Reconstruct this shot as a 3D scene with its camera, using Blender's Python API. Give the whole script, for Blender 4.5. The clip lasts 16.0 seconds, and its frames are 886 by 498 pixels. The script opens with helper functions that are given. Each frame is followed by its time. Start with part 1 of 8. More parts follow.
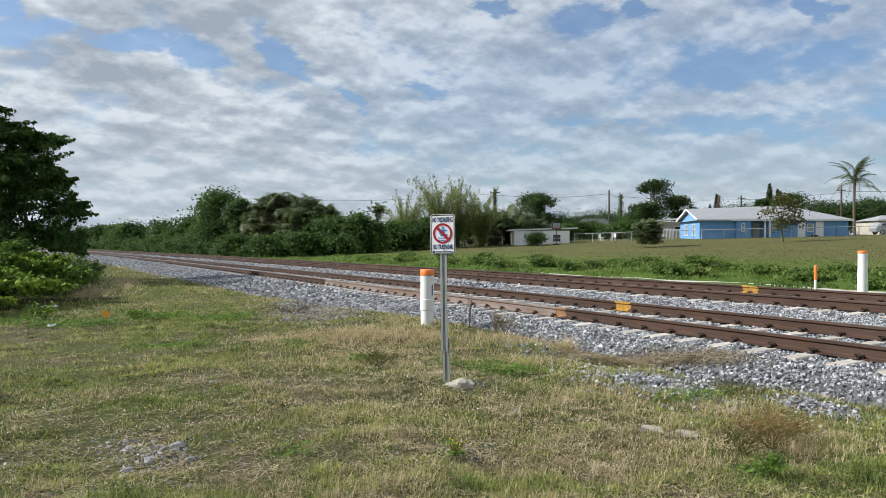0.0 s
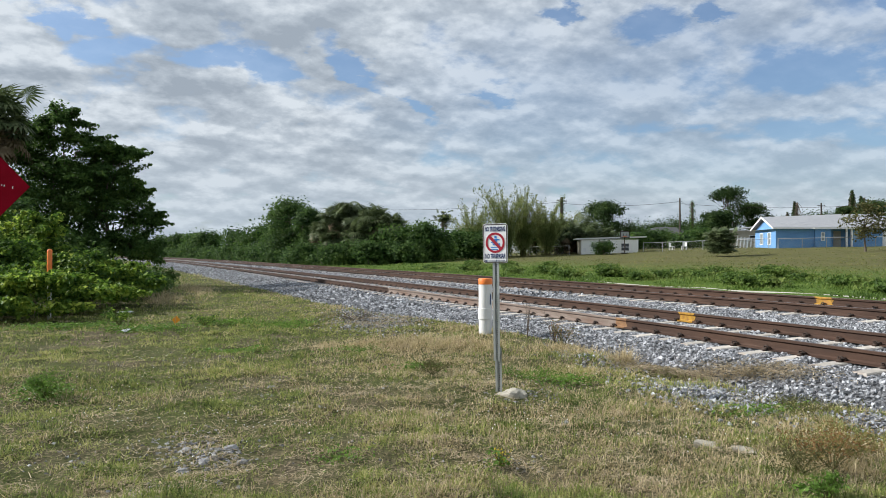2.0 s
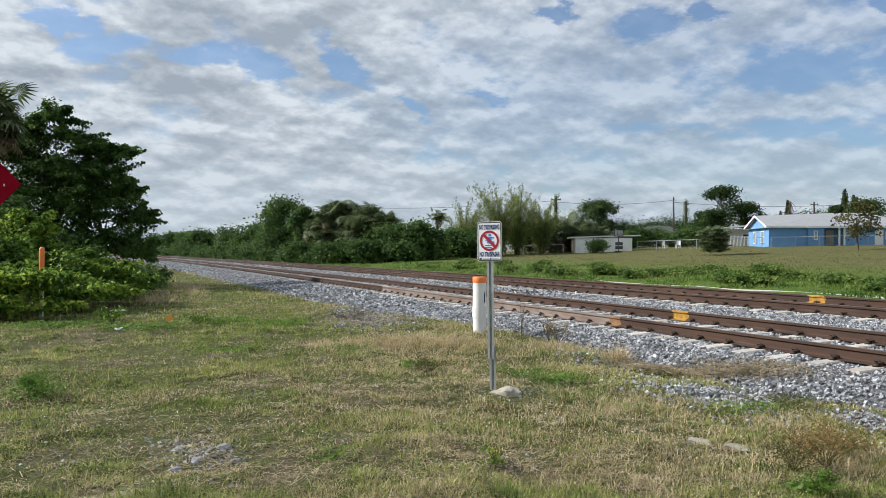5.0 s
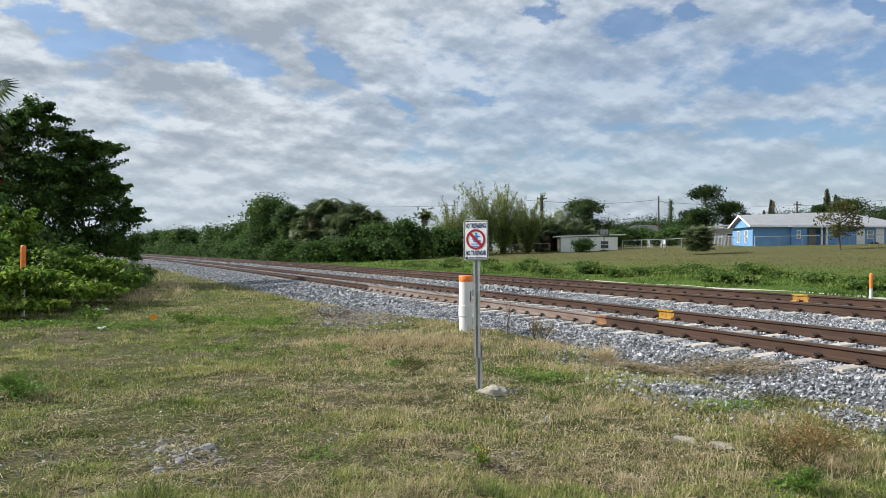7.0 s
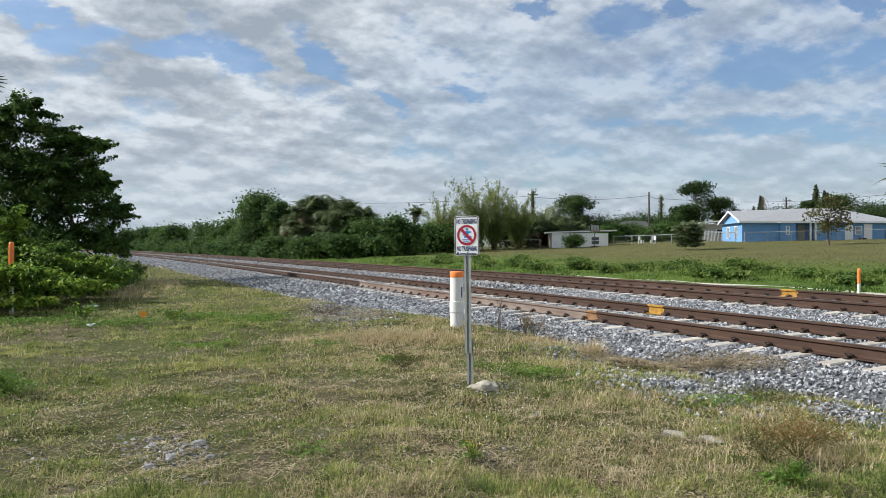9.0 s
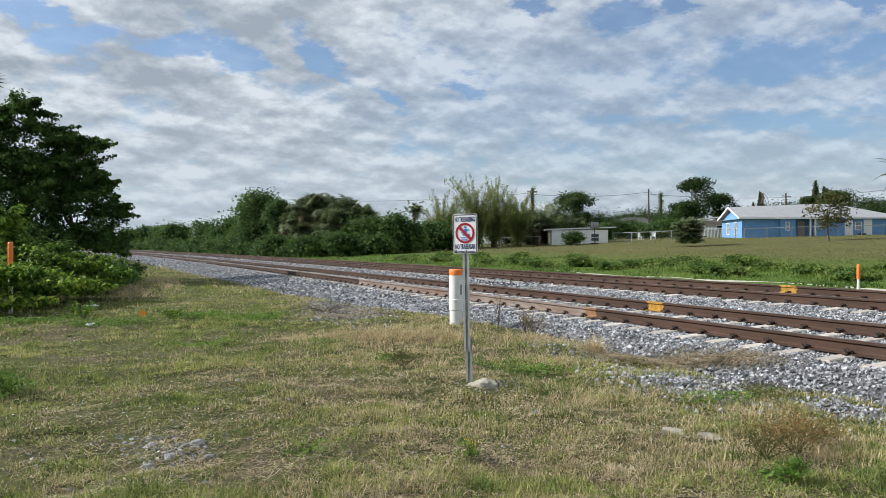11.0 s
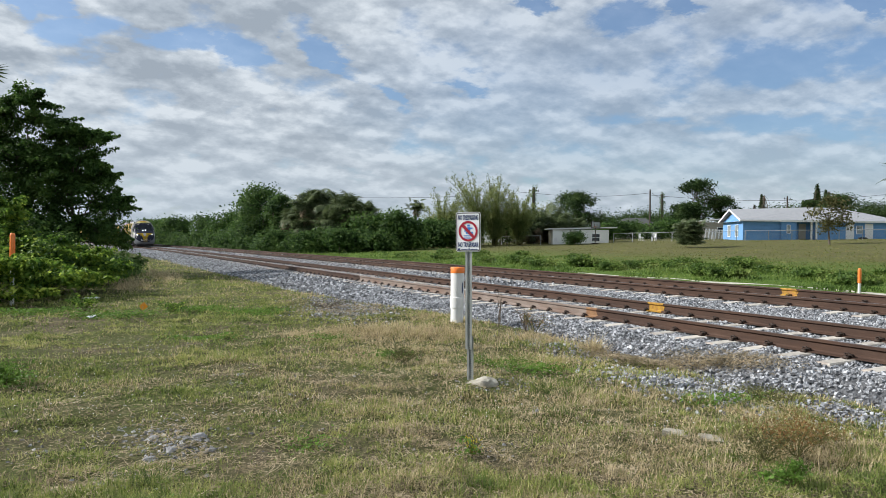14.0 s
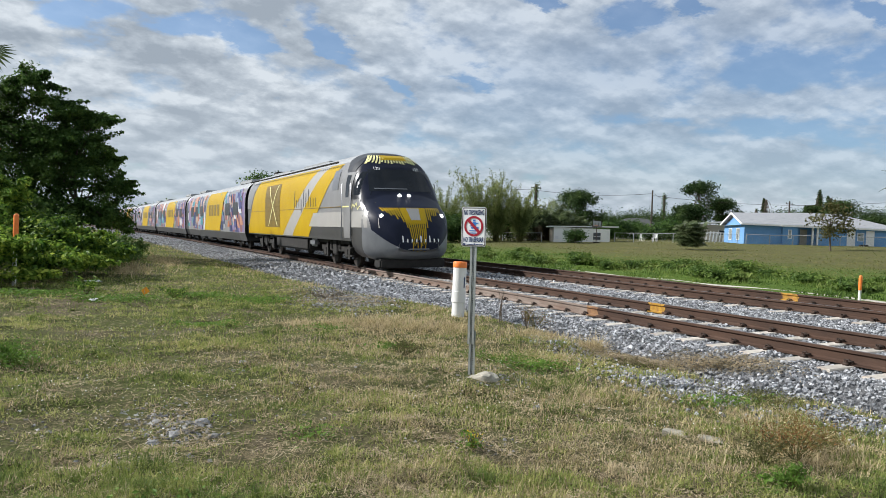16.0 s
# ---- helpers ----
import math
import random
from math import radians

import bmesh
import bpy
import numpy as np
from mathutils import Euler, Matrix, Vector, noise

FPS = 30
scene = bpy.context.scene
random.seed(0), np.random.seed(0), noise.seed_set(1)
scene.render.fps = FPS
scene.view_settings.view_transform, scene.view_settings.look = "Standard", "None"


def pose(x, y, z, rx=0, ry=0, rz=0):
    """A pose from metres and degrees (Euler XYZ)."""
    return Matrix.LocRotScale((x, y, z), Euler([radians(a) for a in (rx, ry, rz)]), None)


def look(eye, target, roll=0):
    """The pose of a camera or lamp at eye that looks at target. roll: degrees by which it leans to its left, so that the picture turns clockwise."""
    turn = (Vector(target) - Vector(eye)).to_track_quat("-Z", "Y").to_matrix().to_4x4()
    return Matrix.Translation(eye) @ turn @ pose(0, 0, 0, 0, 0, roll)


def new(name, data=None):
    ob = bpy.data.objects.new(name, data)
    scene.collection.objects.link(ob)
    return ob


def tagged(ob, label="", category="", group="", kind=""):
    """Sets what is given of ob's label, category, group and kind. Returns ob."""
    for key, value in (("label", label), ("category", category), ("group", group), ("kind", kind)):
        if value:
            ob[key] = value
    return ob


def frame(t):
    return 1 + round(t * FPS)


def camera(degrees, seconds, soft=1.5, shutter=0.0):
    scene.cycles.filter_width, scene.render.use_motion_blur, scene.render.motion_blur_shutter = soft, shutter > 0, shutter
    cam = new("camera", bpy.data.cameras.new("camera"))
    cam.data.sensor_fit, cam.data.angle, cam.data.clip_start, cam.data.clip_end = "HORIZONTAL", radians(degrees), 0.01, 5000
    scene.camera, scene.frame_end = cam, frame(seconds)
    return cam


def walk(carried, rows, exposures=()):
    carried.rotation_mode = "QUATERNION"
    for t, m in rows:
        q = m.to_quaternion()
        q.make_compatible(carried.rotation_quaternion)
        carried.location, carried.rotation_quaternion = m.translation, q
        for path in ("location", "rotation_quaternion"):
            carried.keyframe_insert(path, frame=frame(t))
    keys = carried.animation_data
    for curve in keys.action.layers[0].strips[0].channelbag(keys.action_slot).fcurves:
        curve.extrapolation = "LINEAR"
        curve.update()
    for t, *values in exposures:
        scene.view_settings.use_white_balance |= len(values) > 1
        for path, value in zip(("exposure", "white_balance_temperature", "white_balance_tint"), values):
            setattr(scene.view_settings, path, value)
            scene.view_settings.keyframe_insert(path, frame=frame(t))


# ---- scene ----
cam = camera(62.1, 16.0, soft=0.75)
PATH = [
    (0, (0.098, 0.073, 1.64), (1.025, 1.845, 1.627), 0.2),
    (0.5, (0.172, 0.058, 1.638), (1.029, 1.866, 1.638), 0.3),
    (1, (0.235, -0.003, 1.642), (1.041, 1.827, 1.65), 0.5),
    (1.5, (0.248, -0.031, 1.638), (1.026, 1.812, 1.649), 0.5),
    (2, (0.238, -0.023, 1.646), (1.0, 1.826, 1.656), 0.3),
    (2.5, (0.247, -0.002, 1.642), (1.002, 1.849, 1.654), 0.2),
    (3, (0.25, -0.003, 1.641), (1.004, 1.85, 1.654), 0.1),
    (3.5, (0.253, -0.011, 1.641), (1.007, 1.841, 1.654), 0.0),
    (4, (0.244, -0.017, 1.641), (1.002, 1.834, 1.651), 0.1),
    (6.5, (0.244, 0.007, 1.64), (1.05, 1.837, 1.643), 0.4),
    (7, (0.251, 0.009, 1.639), (1.062, 1.837, 1.642), 0.4),
    (7.5, (0.25, 0.0, 1.635), (1.065, 1.827, 1.638), 0.5),
    (8, (0.247, -0.005, 1.639), (1.068, 1.819, 1.64), 0.4),
    (8.5, (0.248, -0.001, 1.638), (1.075, 1.82, 1.635), 0.3),
    (9, (0.252, 0.006, 1.633), (1.085, 1.824, 1.626), 0.3),
    (11.5, (0.272, 0.003, 1.64), (1.105, 1.822, 1.626), 0.0),
    (12, (0.27, 0.014, 1.637), (1.101, 1.833, 1.623), 0.1),
    (12.5, (0.254, 0.016, 1.637), (1.083, 1.836, 1.621), 0.3),
    (13, (0.251, 0.014, 1.638), (1.079, 1.835, 1.62), 0.4),
    (13.5, (0.247, 0.014, 1.638), (1.076, 1.833, 1.618), 0.6),
    (14, (0.241, 0.009, 1.64), (1.073, 1.827, 1.62), 0.9),
    (14.5, (0.232, 0.009, 1.642), (1.068, 1.826, 1.623), 1.2),
    (15, (0.215, -0.005, 1.646), (1.052, 1.812, 1.624), 1.7),
    (15.5, (0.202, 0.004, 1.642), (1.038, 1.821, 1.614), 2.2),
    (16, (0.181, 0.013, 1.638), (1.013, 1.831, 1.602), 2.7),
]
walk(cam, [(t, look(eye, target, roll)) for t, eye, target, roll in PATH])


# ---- light ----
SUN_TO = Vector((-0.74, 0.41, 0.57)).normalized()
sun = new("sun", bpy.data.lights.new("sun", "SUN"))
sun.data.energy, sun.data.angle, sun.data.color = 5.0, radians(1.2), (1.0, 0.975, 0.935)
sun.matrix_world = look((0, 0, 60), Vector((0, 0, 60)) - SUN_TO)
scene.view_settings.exposure = 0.32


def node(tree, kind, **values):
    n = tree.nodes.new(kind)
    for key, value in values.items():
        if key in n.inputs:
            n.inputs[key].default_value = value
    return n


def math_node(tree, op, a, b=None, clamp=False):
    n = tree.nodes.new("ShaderNodeMath")
    n.operation, n.use_clamp = op, clamp
    for i, v in enumerate((a, b)):
        if v is None:
            continue
        if isinstance(v, (int, float)):
            n.inputs[i].default_value = v
        else:
            tree.links.new(v, n.inputs[i])
    return n.outputs[0]


def mix_node(tree, fac, a, b):
    n = tree.nodes.new("ShaderNodeMix")
    n.data_type = "RGBA"
    for sock, v in ((n.inputs[0], fac), (n.inputs[6], a), (n.inputs[7], b)):
        if isinstance(v, (int, float)):
            sock.default_value = v
        elif isinstance(v, tuple):
            sock.default_value = (*v[:3], 1)
        else:
            tree.links.new(v, sock)
    return n.outputs[2]


def ramp_node(tree, fac, stops):
    n = tree.nodes.new("ShaderNodeValToRGB")
    while len(n.color_ramp.elements) < len(stops):
        n.color_ramp.elements.new(0.5)
    for e, (p, c) in zip(n.color_ramp.elements, stops):
        e.position = p
        e.color = (c, c, c, 1) if isinstance(c, (int, float)) else (*c, 1)
    tree.links.new(fac, n.inputs[0])
    return n.outputs[0]


def noise_node(tree, vec, scale, detail=4.0, rough=0.55, distort=0.0):
    n = node(tree, "ShaderNodeTexNoise", Scale=scale, Detail=detail, Roughness=rough, Distortion=distort)
    if vec is not None:
        tree.links.new(vec, n.inputs["Vector"])
    return n.outputs[0]


# gaps of blue between the cloud rolls, on the cloud layer: centre, turn, half-axes
GAPS = [(-0.031, 2.284, 117, 0.156, 0.114), (0.188, 2.264, 174, 0.171, 0.086), (0.374, 2.330, 105, 0.090, 0.073), (0.625, 2.244, 49, 0.224, 0.040),
        (1.117, 2.271, -148, 0.107, 0.049), (1.010, 1.629, -156, 0.058, 0.031), (1.259, 1.626, 45, 0.121, 0.081), (1.352, 1.469, -178, 0.079, 0.029),
        (1.874, 1.585, 127, 0.289, 0.183), (2.246, 1.986, 155, 0.470, 0.181), (1.896, 2.191, 148, 0.185, 0.094), (-0.195, 2.170, 67, 0.093, 0.041),
        (0.913, 2.467, -142, 0.162, 0.031), (1.712, 1.241, 160, 0.054, 0.034), (2.6, 1.4, 130, 0.5, 0.2), (-0.6, 2.2, 100, 0.2, 0.1)]


def make_world():
    world = bpy.data.worlds.new("sky")
    world.use_nodes = True
    t = world.node_tree
    t.nodes.clear()
    out, bg = t.nodes.new("ShaderNodeOutputWorld"), t.nodes.new("ShaderNodeBackground")
    t.links.new(bg.outputs[0], out.inputs[0])
    scene.world = world
    sky = t.nodes.new("ShaderNodeTexSky")
    sky.sky_type, sky.sun_disc = "NISHITA", False
    sky.sun_elevation = math.asin(SUN_TO.z)
    sky.sun_rotation = math.atan2(SUN_TO.x, SUN_TO.y)
    sky.air_density, sky.dust_density, sky.ozone_density = 1.0, 1.2, 1.5
    tc = t.nodes.new("ShaderNodeTexCoord")
    sep = t.nodes.new("ShaderNodeSeparateXYZ")
    t.links.new(tc.outputs["Generated"], sep.inputs[0])
    up = math_node(t, "MAXIMUM", sep.outputs[2], 0.0)
    lift = math_node(t, "ADD", up, 0.18)
    comb = t.nodes.new("ShaderNodeCombineXYZ")
    t.links.new(math_node(t, "DIVIDE", sep.outputs[0], lift), comb.inputs[0])
    t.links.new(math_node(t, "DIVIDE", sep.outputs[1], lift), comb.inputs[1])
    flat = comb.outputs[0]
    # the puffs stand up from the layer, so they flatten less towards the horizon
    rise = math_node(t, "ADD", up, 0.36)
    puffy = t.nodes.new("ShaderNodeCombineXYZ")
    for i in (0, 1):
        t.links.new(math_node(t, "DIVIDE", sep.outputs[i], rise), puffy.inputs[i])
    t.links.new(math_node(t, "MULTIPLY", up, 1.3), puffy.inputs[2])

    def shifted(vec, scale, move=(0, 0, 0), turn=0.0, stretch=1.0):
        m = t.nodes.new("ShaderNodeMapping")
        m.inputs["Location"].default_value = move
        m.inputs["Rotation"].default_value = (0, 0, radians(turn))
        m.inputs["Scale"].default_value = (scale, scale * stretch, 1)
        t.links.new(vec, m.inputs[0])
        return m.outputs[0]

    # the layer's thickness: broad rolls lying across the wind, puffs on them; looked up again a little nearer for its lit brows
    def thickness(k):
        rolls = noise_node(t, shifted(puffy.outputs[0], k, turn=-35, stretch=1.7), 2.6, 4, 0.5)
        puffs = noise_node(t, shifted(puffy.outputs[0], k, (3.1, 1.7, 0)), 7.5, 8, 0.56)
        return math_node(t, "ADD", math_node(t, "MULTIPLY", rolls, 0.42), math_node(t, "MULTIPLY", puffs, 0.58))

    thick, nearer = thickness(1.0), thickness(0.978)
    # ragged edges for the gaps
    rag = t.nodes.new("ShaderNodeTexNoise")
    rag.inputs["Scale"].default_value, rag.inputs["Detail"].default_value, rag.inputs["Roughness"].default_value = 4.0, 7.0, 0.62
    t.links.new(flat, rag.inputs["Vector"])
    off = t.nodes.new("ShaderNodeVectorMath")
    off.operation = "MULTIPLY_ADD"
    off.inputs[1].default_value, off.inputs[2].default_value = (0.42, 0.42, 0.0), (-0.21, -0.21, 0.0)
    t.links.new(rag.outputs["Color"], off.inputs[0])
    torn = t.nodes.new("ShaderNodeVectorMath")
    torn.operation = "ADD"
    t.links.new(flat, torn.inputs[0])
    t.links.new(off.outputs[0], torn.inputs[1])
    gap = None
    for x, y, turn, a, b in GAPS:
        m = t.nodes.new("ShaderNodeMapping")
        m.vector_type = "TEXTURE"
        m.inputs["Location"].default_value = (x, y, 0)
        m.inputs["Rotation"].default_value = (0, 0, radians(turn))
        m.inputs["Scale"].default_value = (a * 1.4 + 0.015, b * 1.4 + 0.015, 1)
        t.links.new(torn.outputs[0], m.inputs[0])
        g = t.nodes.new("ShaderNodeTexGradient")
        g.gradient_type = "SPHERICAL"
        t.links.new(m.outputs[0], g.inputs[0])
        gap = g.outputs[1] if gap is None else math_node(t, "MAXIMUM", gap, g.outputs[1])
    # cover: 1 in cloud, 0 in the gaps
    cover = math_node(t, "ADD", math_node(t, "MULTIPLY", math_node(t, "SUBTRACT", thick, 0.5), 4.0), 0.72)
    cover = math_node(t, "SUBTRACT", cover, math_node(t, "MULTIPLY", gap, 1.3))
    cover = ramp_node(t, cover, [(0.0, 0.16), (0.26, 0.62), (0.52, 1.0)])
    m = t.nodes.new("ShaderNodeMapping")
    m.vector_type = "TEXTURE"
    m.inputs["Location"].default_value, m.inputs["Rotation"].default_value, m.inputs["Scale"].default_value = (2.15, 2.0, 0), (0, 0, radians(-40)), (1.9, 1.5, 1)
    t.links.new(torn.outputs[0], m.inputs[0])
    g = t.nodes.new("ShaderNodeTexGradient")
    g.gradient_type = "SPHERICAL"
    t.links.new(m.outputs[0], g.inputs[0])
    thin = math_node(t, "MULTIPLY", ramp_node(t, g.outputs[1], [(0.08, 0.0), (0.5, 1.0)]), math_node(t, "SUBTRACT", 1.25, thick))
    cover = math_node(t, "MULTIPLY", cover, math_node(t, "SUBTRACT", 1.0, math_node(t, "MULTIPLY", thin, 0.50)))
    lit = math_node(t, "MULTIPLY", math_node(t, "SUBTRACT", thick, nearer), 3.0)
    soft = noise_node(t, shifted(puffy.outputs[0], 1.0, (7.3, 2.2, 0)), 4.5, 6, 0.58)
    shade = math_node(t, "ADD", math_node(t, "ADD", lit, 0.5), math_node(t, "MULTIPLY", math_node(t, "SUBTRACT", soft, 0.5), 0.9))
    shade = math_node(t, "SUBTRACT", shade, math_node(t, "MULTIPLY", math_node(t, "SUBTRACT", thick, 0.5), 0.55))
    cloud = ramp_node(t, shade, [(0.25, (0.285, 0.333, 0.392)), (0.50, (0.395, 0.448, 0.508)), (0.75, (0.57, 0.622, 0.675))])
    blue = node(t, "ShaderNodeMix")
    blue.data_type, blue.blend_type = "RGBA", "MULTIPLY"
    blue.inputs[0].default_value = 1.0
    blue.inputs[7].default_value = (0.082, 0.094, 0.108, 1)
    t.links.new(sky.outputs[0], blue.inputs[6])
    # towards the horizon the layer closes to an even pale veil
    veil = ramp_node(t, up, [(0.0, 1.0), (0.17, 0.0)])
    cloud = mix_node(t, math_node(t, "MULTIPLY", veil, 0.7), cloud, (0.42, 0.49, 0.555))
    both = mix_node(t, cover, blue.outputs[2], cloud)
    t.links.new(both, bg.inputs[0])
    bg.inputs[1].default_value = 1.0


make_world()


# ---- materials ----
def bsdf(name):
    m = bpy.data.materials.new(name)
    m.use_nodes = True
    t = m.node_tree
    return m, t, t.nodes["Principled BSDF"]


def coords(t, scale=(1, 1, 1)):
    tc = t.nodes.new("ShaderNodeTexCoord")
    mp = t.nodes.new("ShaderNodeMapping")
    mp.inputs["Scale"].default_value = scale
    t.links.new(tc.outputs["Object"], mp.inputs[0])
    return mp.outputs[0]


def surface(name, a, b, scale=6.0, fine=60.0, rough=0.7, metal=0.0, bump=0.1, depth=0.01, stretch=(1, 1, 1), piece=0.0, island=0.0, stain=None, spec=0.5):
    """Two tones mixed by a broad and a fine noise, with relief; piece and island vary the brightness from piece to piece."""
    m, t, p = bsdf(name)
    v = coords(t, stretch)
    broad = noise_node(t, v, scale, 5, 0.6)
    grain = noise_node(t, v, fine, 3, 0.6)
    fac = math_node(t, "ADD", math_node(t, "MULTIPLY", broad, 0.7), math_node(t, "MULTIPLY", grain, 0.3))
    fac = ramp_node(t, fac, [(0.36, 0.0), (0.64, 1.0)])
    col = mix_node(t, fac, a, b)
    if stain:
        spots = ramp_node(t, noise_node(t, v, scale * 0.37, 6, 0.7), [(0.52, 0.0), (0.68, 0.8)])
        col = mix_node(t, spots, col, stain)
    for amount, kind, out in ((piece, "ShaderNodeObjectInfo", "Random"), (island, "ShaderNodeNewGeometry", "Random Per Island")):
        if amount:
            r = t.nodes.new(kind).outputs[out]
            hsv = t.nodes.new("ShaderNodeHueSaturation")
            t.links.new(math_node(t, "ADD", math_node(t, "MULTIPLY", r, 2 * amount), 1 - amount), hsv.inputs["Value"])
            t.links.new(col, hsv.inputs["Color"])
            col = hsv.outputs[0]
    t.links.new(col, p.inputs["Base Color"])
    p.inputs["Roughness"].default_value, p.inputs["Metallic"].default_value = rough, metal
    p.inputs["Specular IOR Level"].default_value = spec
    if bump:
        b_ = t.nodes.new("ShaderNodeBump")
        b_.inputs["Strength"].default_value, b_.inputs["Distance"].default_value = bump, depth
        t.links.new(grain, b_.inputs["Height"])
        t.links.new(b_.outputs[0], p.inputs["Normal"])
    return m


def leafy(name, tones, rough=0.5, through_light=0.35, patch=0.35, clump=0.0, single=0.62):
    """Leaves and blades: a tone per leaf, drifting over the plant, with light coming through."""
    m, t, p = bsdf(name)
    r = t.nodes.new("ShaderNodeNewGeometry").outputs["Random Per Island"]
    n = noise_node(t, coords(t), patch, 3, 0.6)
    fac = math_node(t, "ADD", math_node(t, "MULTIPLY", r, single), math_node(t, "SUBTRACT", math_node(t, "MULTIPLY", n, 1.3), 0.15 + single / 2), clamp=True)
    if clump:
        c = noise_node(t, coords(t), clump, 3, 0.6)
        fac = math_node(t, "ADD", fac, math_node(t, "MULTIPLY", math_node(t, "SUBTRACT", c, 0.5), 1.5), clamp=True)
    stops = [(i / max(1, len(tones) - 1), c) for i, c in enumerate(tones)]
    col = ramp_node(t, fac, stops)
    t.links.new(col, p.inputs["Base Color"])
    p.inputs["Roughness"].default_value = rough
    p.inputs["Specular IOR Level"].default_value = 0.18
    tr = t.nodes.new("ShaderNodeBsdfTranslucent")
    t.links.new(col, tr.inputs[0])
    mx = t.nodes.new("ShaderNodeMixShader")
    mx.inputs[0].default_value = through_light
    t.links.new(p.outputs[0], mx.inputs[1])
    t.links.new(tr.outputs[0], mx.inputs[2])
    t.links.new(mx.outputs[0], t.nodes["Material Output"].inputs[0])
    return m


def glow(name, colour, strength):
    m, t, p = bsdf(name)
    p.inputs["Base Color"].default_value = (*colour, 1)
    p.inputs["Emission Color"].default_value = (*colour, 1)
    p.inputs["Emission Strength"].default_value = strength
    return m


def ground_material():
    m, t, p = bsdf("meadow_soil")
    v = coords(t)
    big = noise_node(t, v, 0.35, 5, 0.6, 0.4)
    mid = noise_node(t, v, 3.4, 7, 0.7, 0.3)
    fine = noise_node(t, v, 26, 6, 0.75)
    # dark ends put the shade of gaps between blades into the ground's colour
    straw = mix_node(t, ramp_node(t, fine, [(0.3, 0.0), (0.7, 1.0)]), (0.026, 0.021, 0.014), (0.22, 0.182, 0.118))
    green = mix_node(t, ramp_node(t, fine, [(0.3, 0.0), (0.7, 1.0)]), (0.018, 0.024, 0.008), (0.13, 0.145, 0.048))
    sand = mix_node(t, fine, (0.22, 0.19, 0.15), (0.36, 0.32, 0.27))
    near = mix_node(t, ramp_node(t, math_node(t, "ADD", math_node(t, "MULTIPLY", big, 0.6), math_node(t, "MULTIPLY", mid, 0.4)), [(0.38, 0.0), (0.52, 1.0)]), straw, green)
    near = mix_node(t, ramp_node(t, mid, [(0.64, 0.0), (0.76, 0.7)]), near, sand)
    # beyond the far track: lush ditch, then a mown yard going brown
    sep = t.nodes.new("ShaderNodeSeparateXYZ")
    t.links.new(v, sep.inputs[0])
    wob = math_node(t, "ADD", sep.outputs[0], math_node(t, "MULTIPLY", math_node(t, "SUBTRACT", noise_node(t, v, 0.12, 4, 0.6), 0.5), 14.0))
    speck = noise_node(t, v, 5.0, 6, 0.75)
    lush = mix_node(t, ramp_node(t, speck, [(0.3, 0.0), (0.7, 1.0)]), (0.045, 0.085, 0.014), (0.11, 0.17, 0.03))
    yard = mix_node(t, ramp_node(t, speck, [(0.32, 0.0), (0.68, 1.0)]), (0.058, 0.064, 0.021), (0.155, 0.147, 0.062))
    yard = mix_node(t, ramp_node(t, noise_node(t, v, 0.55, 6, 0.7, 0.5), [(0.42, 0.0), (0.60, 0.85)]), yard, (0.098, 0.092, 0.038))
    far_side = mix_node(t, ramp_node(t, math_node(t, "DIVIDE", wob, 100.0), [(0.25, 0.0), (0.37, 1.0)]), lush, yard)
    col = mix_node(t, ramp_node(t, math_node(t, "DIVIDE", sep.outputs[0], 100.0), [(0.155, 0.0), (0.165, 1.0)]), near, far_side)
    t.links.new(col, p.inputs["Base Color"])
    p.inputs["Roughness"].default_value = 0.95
    p.inputs["Specular IOR Level"].default_value = 0.1
    bp = t.nodes.new("ShaderNodeBump")
    bp.inputs["Strength"].default_value, bp.inputs["Distance"].default_value = 0.6, 0.04
    t.links.new(math_node(t, "ADD", fine, math_node(t, "MULTIPLY", mid, 1.5)), bp.inputs["Height"])
    t.links.new(bp.outputs[0], p.inputs["Normal"])
    return m


def stone_material(name, a, b, island=0.4):
    m = surface(name, a, b, 9, 70, 0.85, 0, 0.35, 0.01, island=island)
    return m


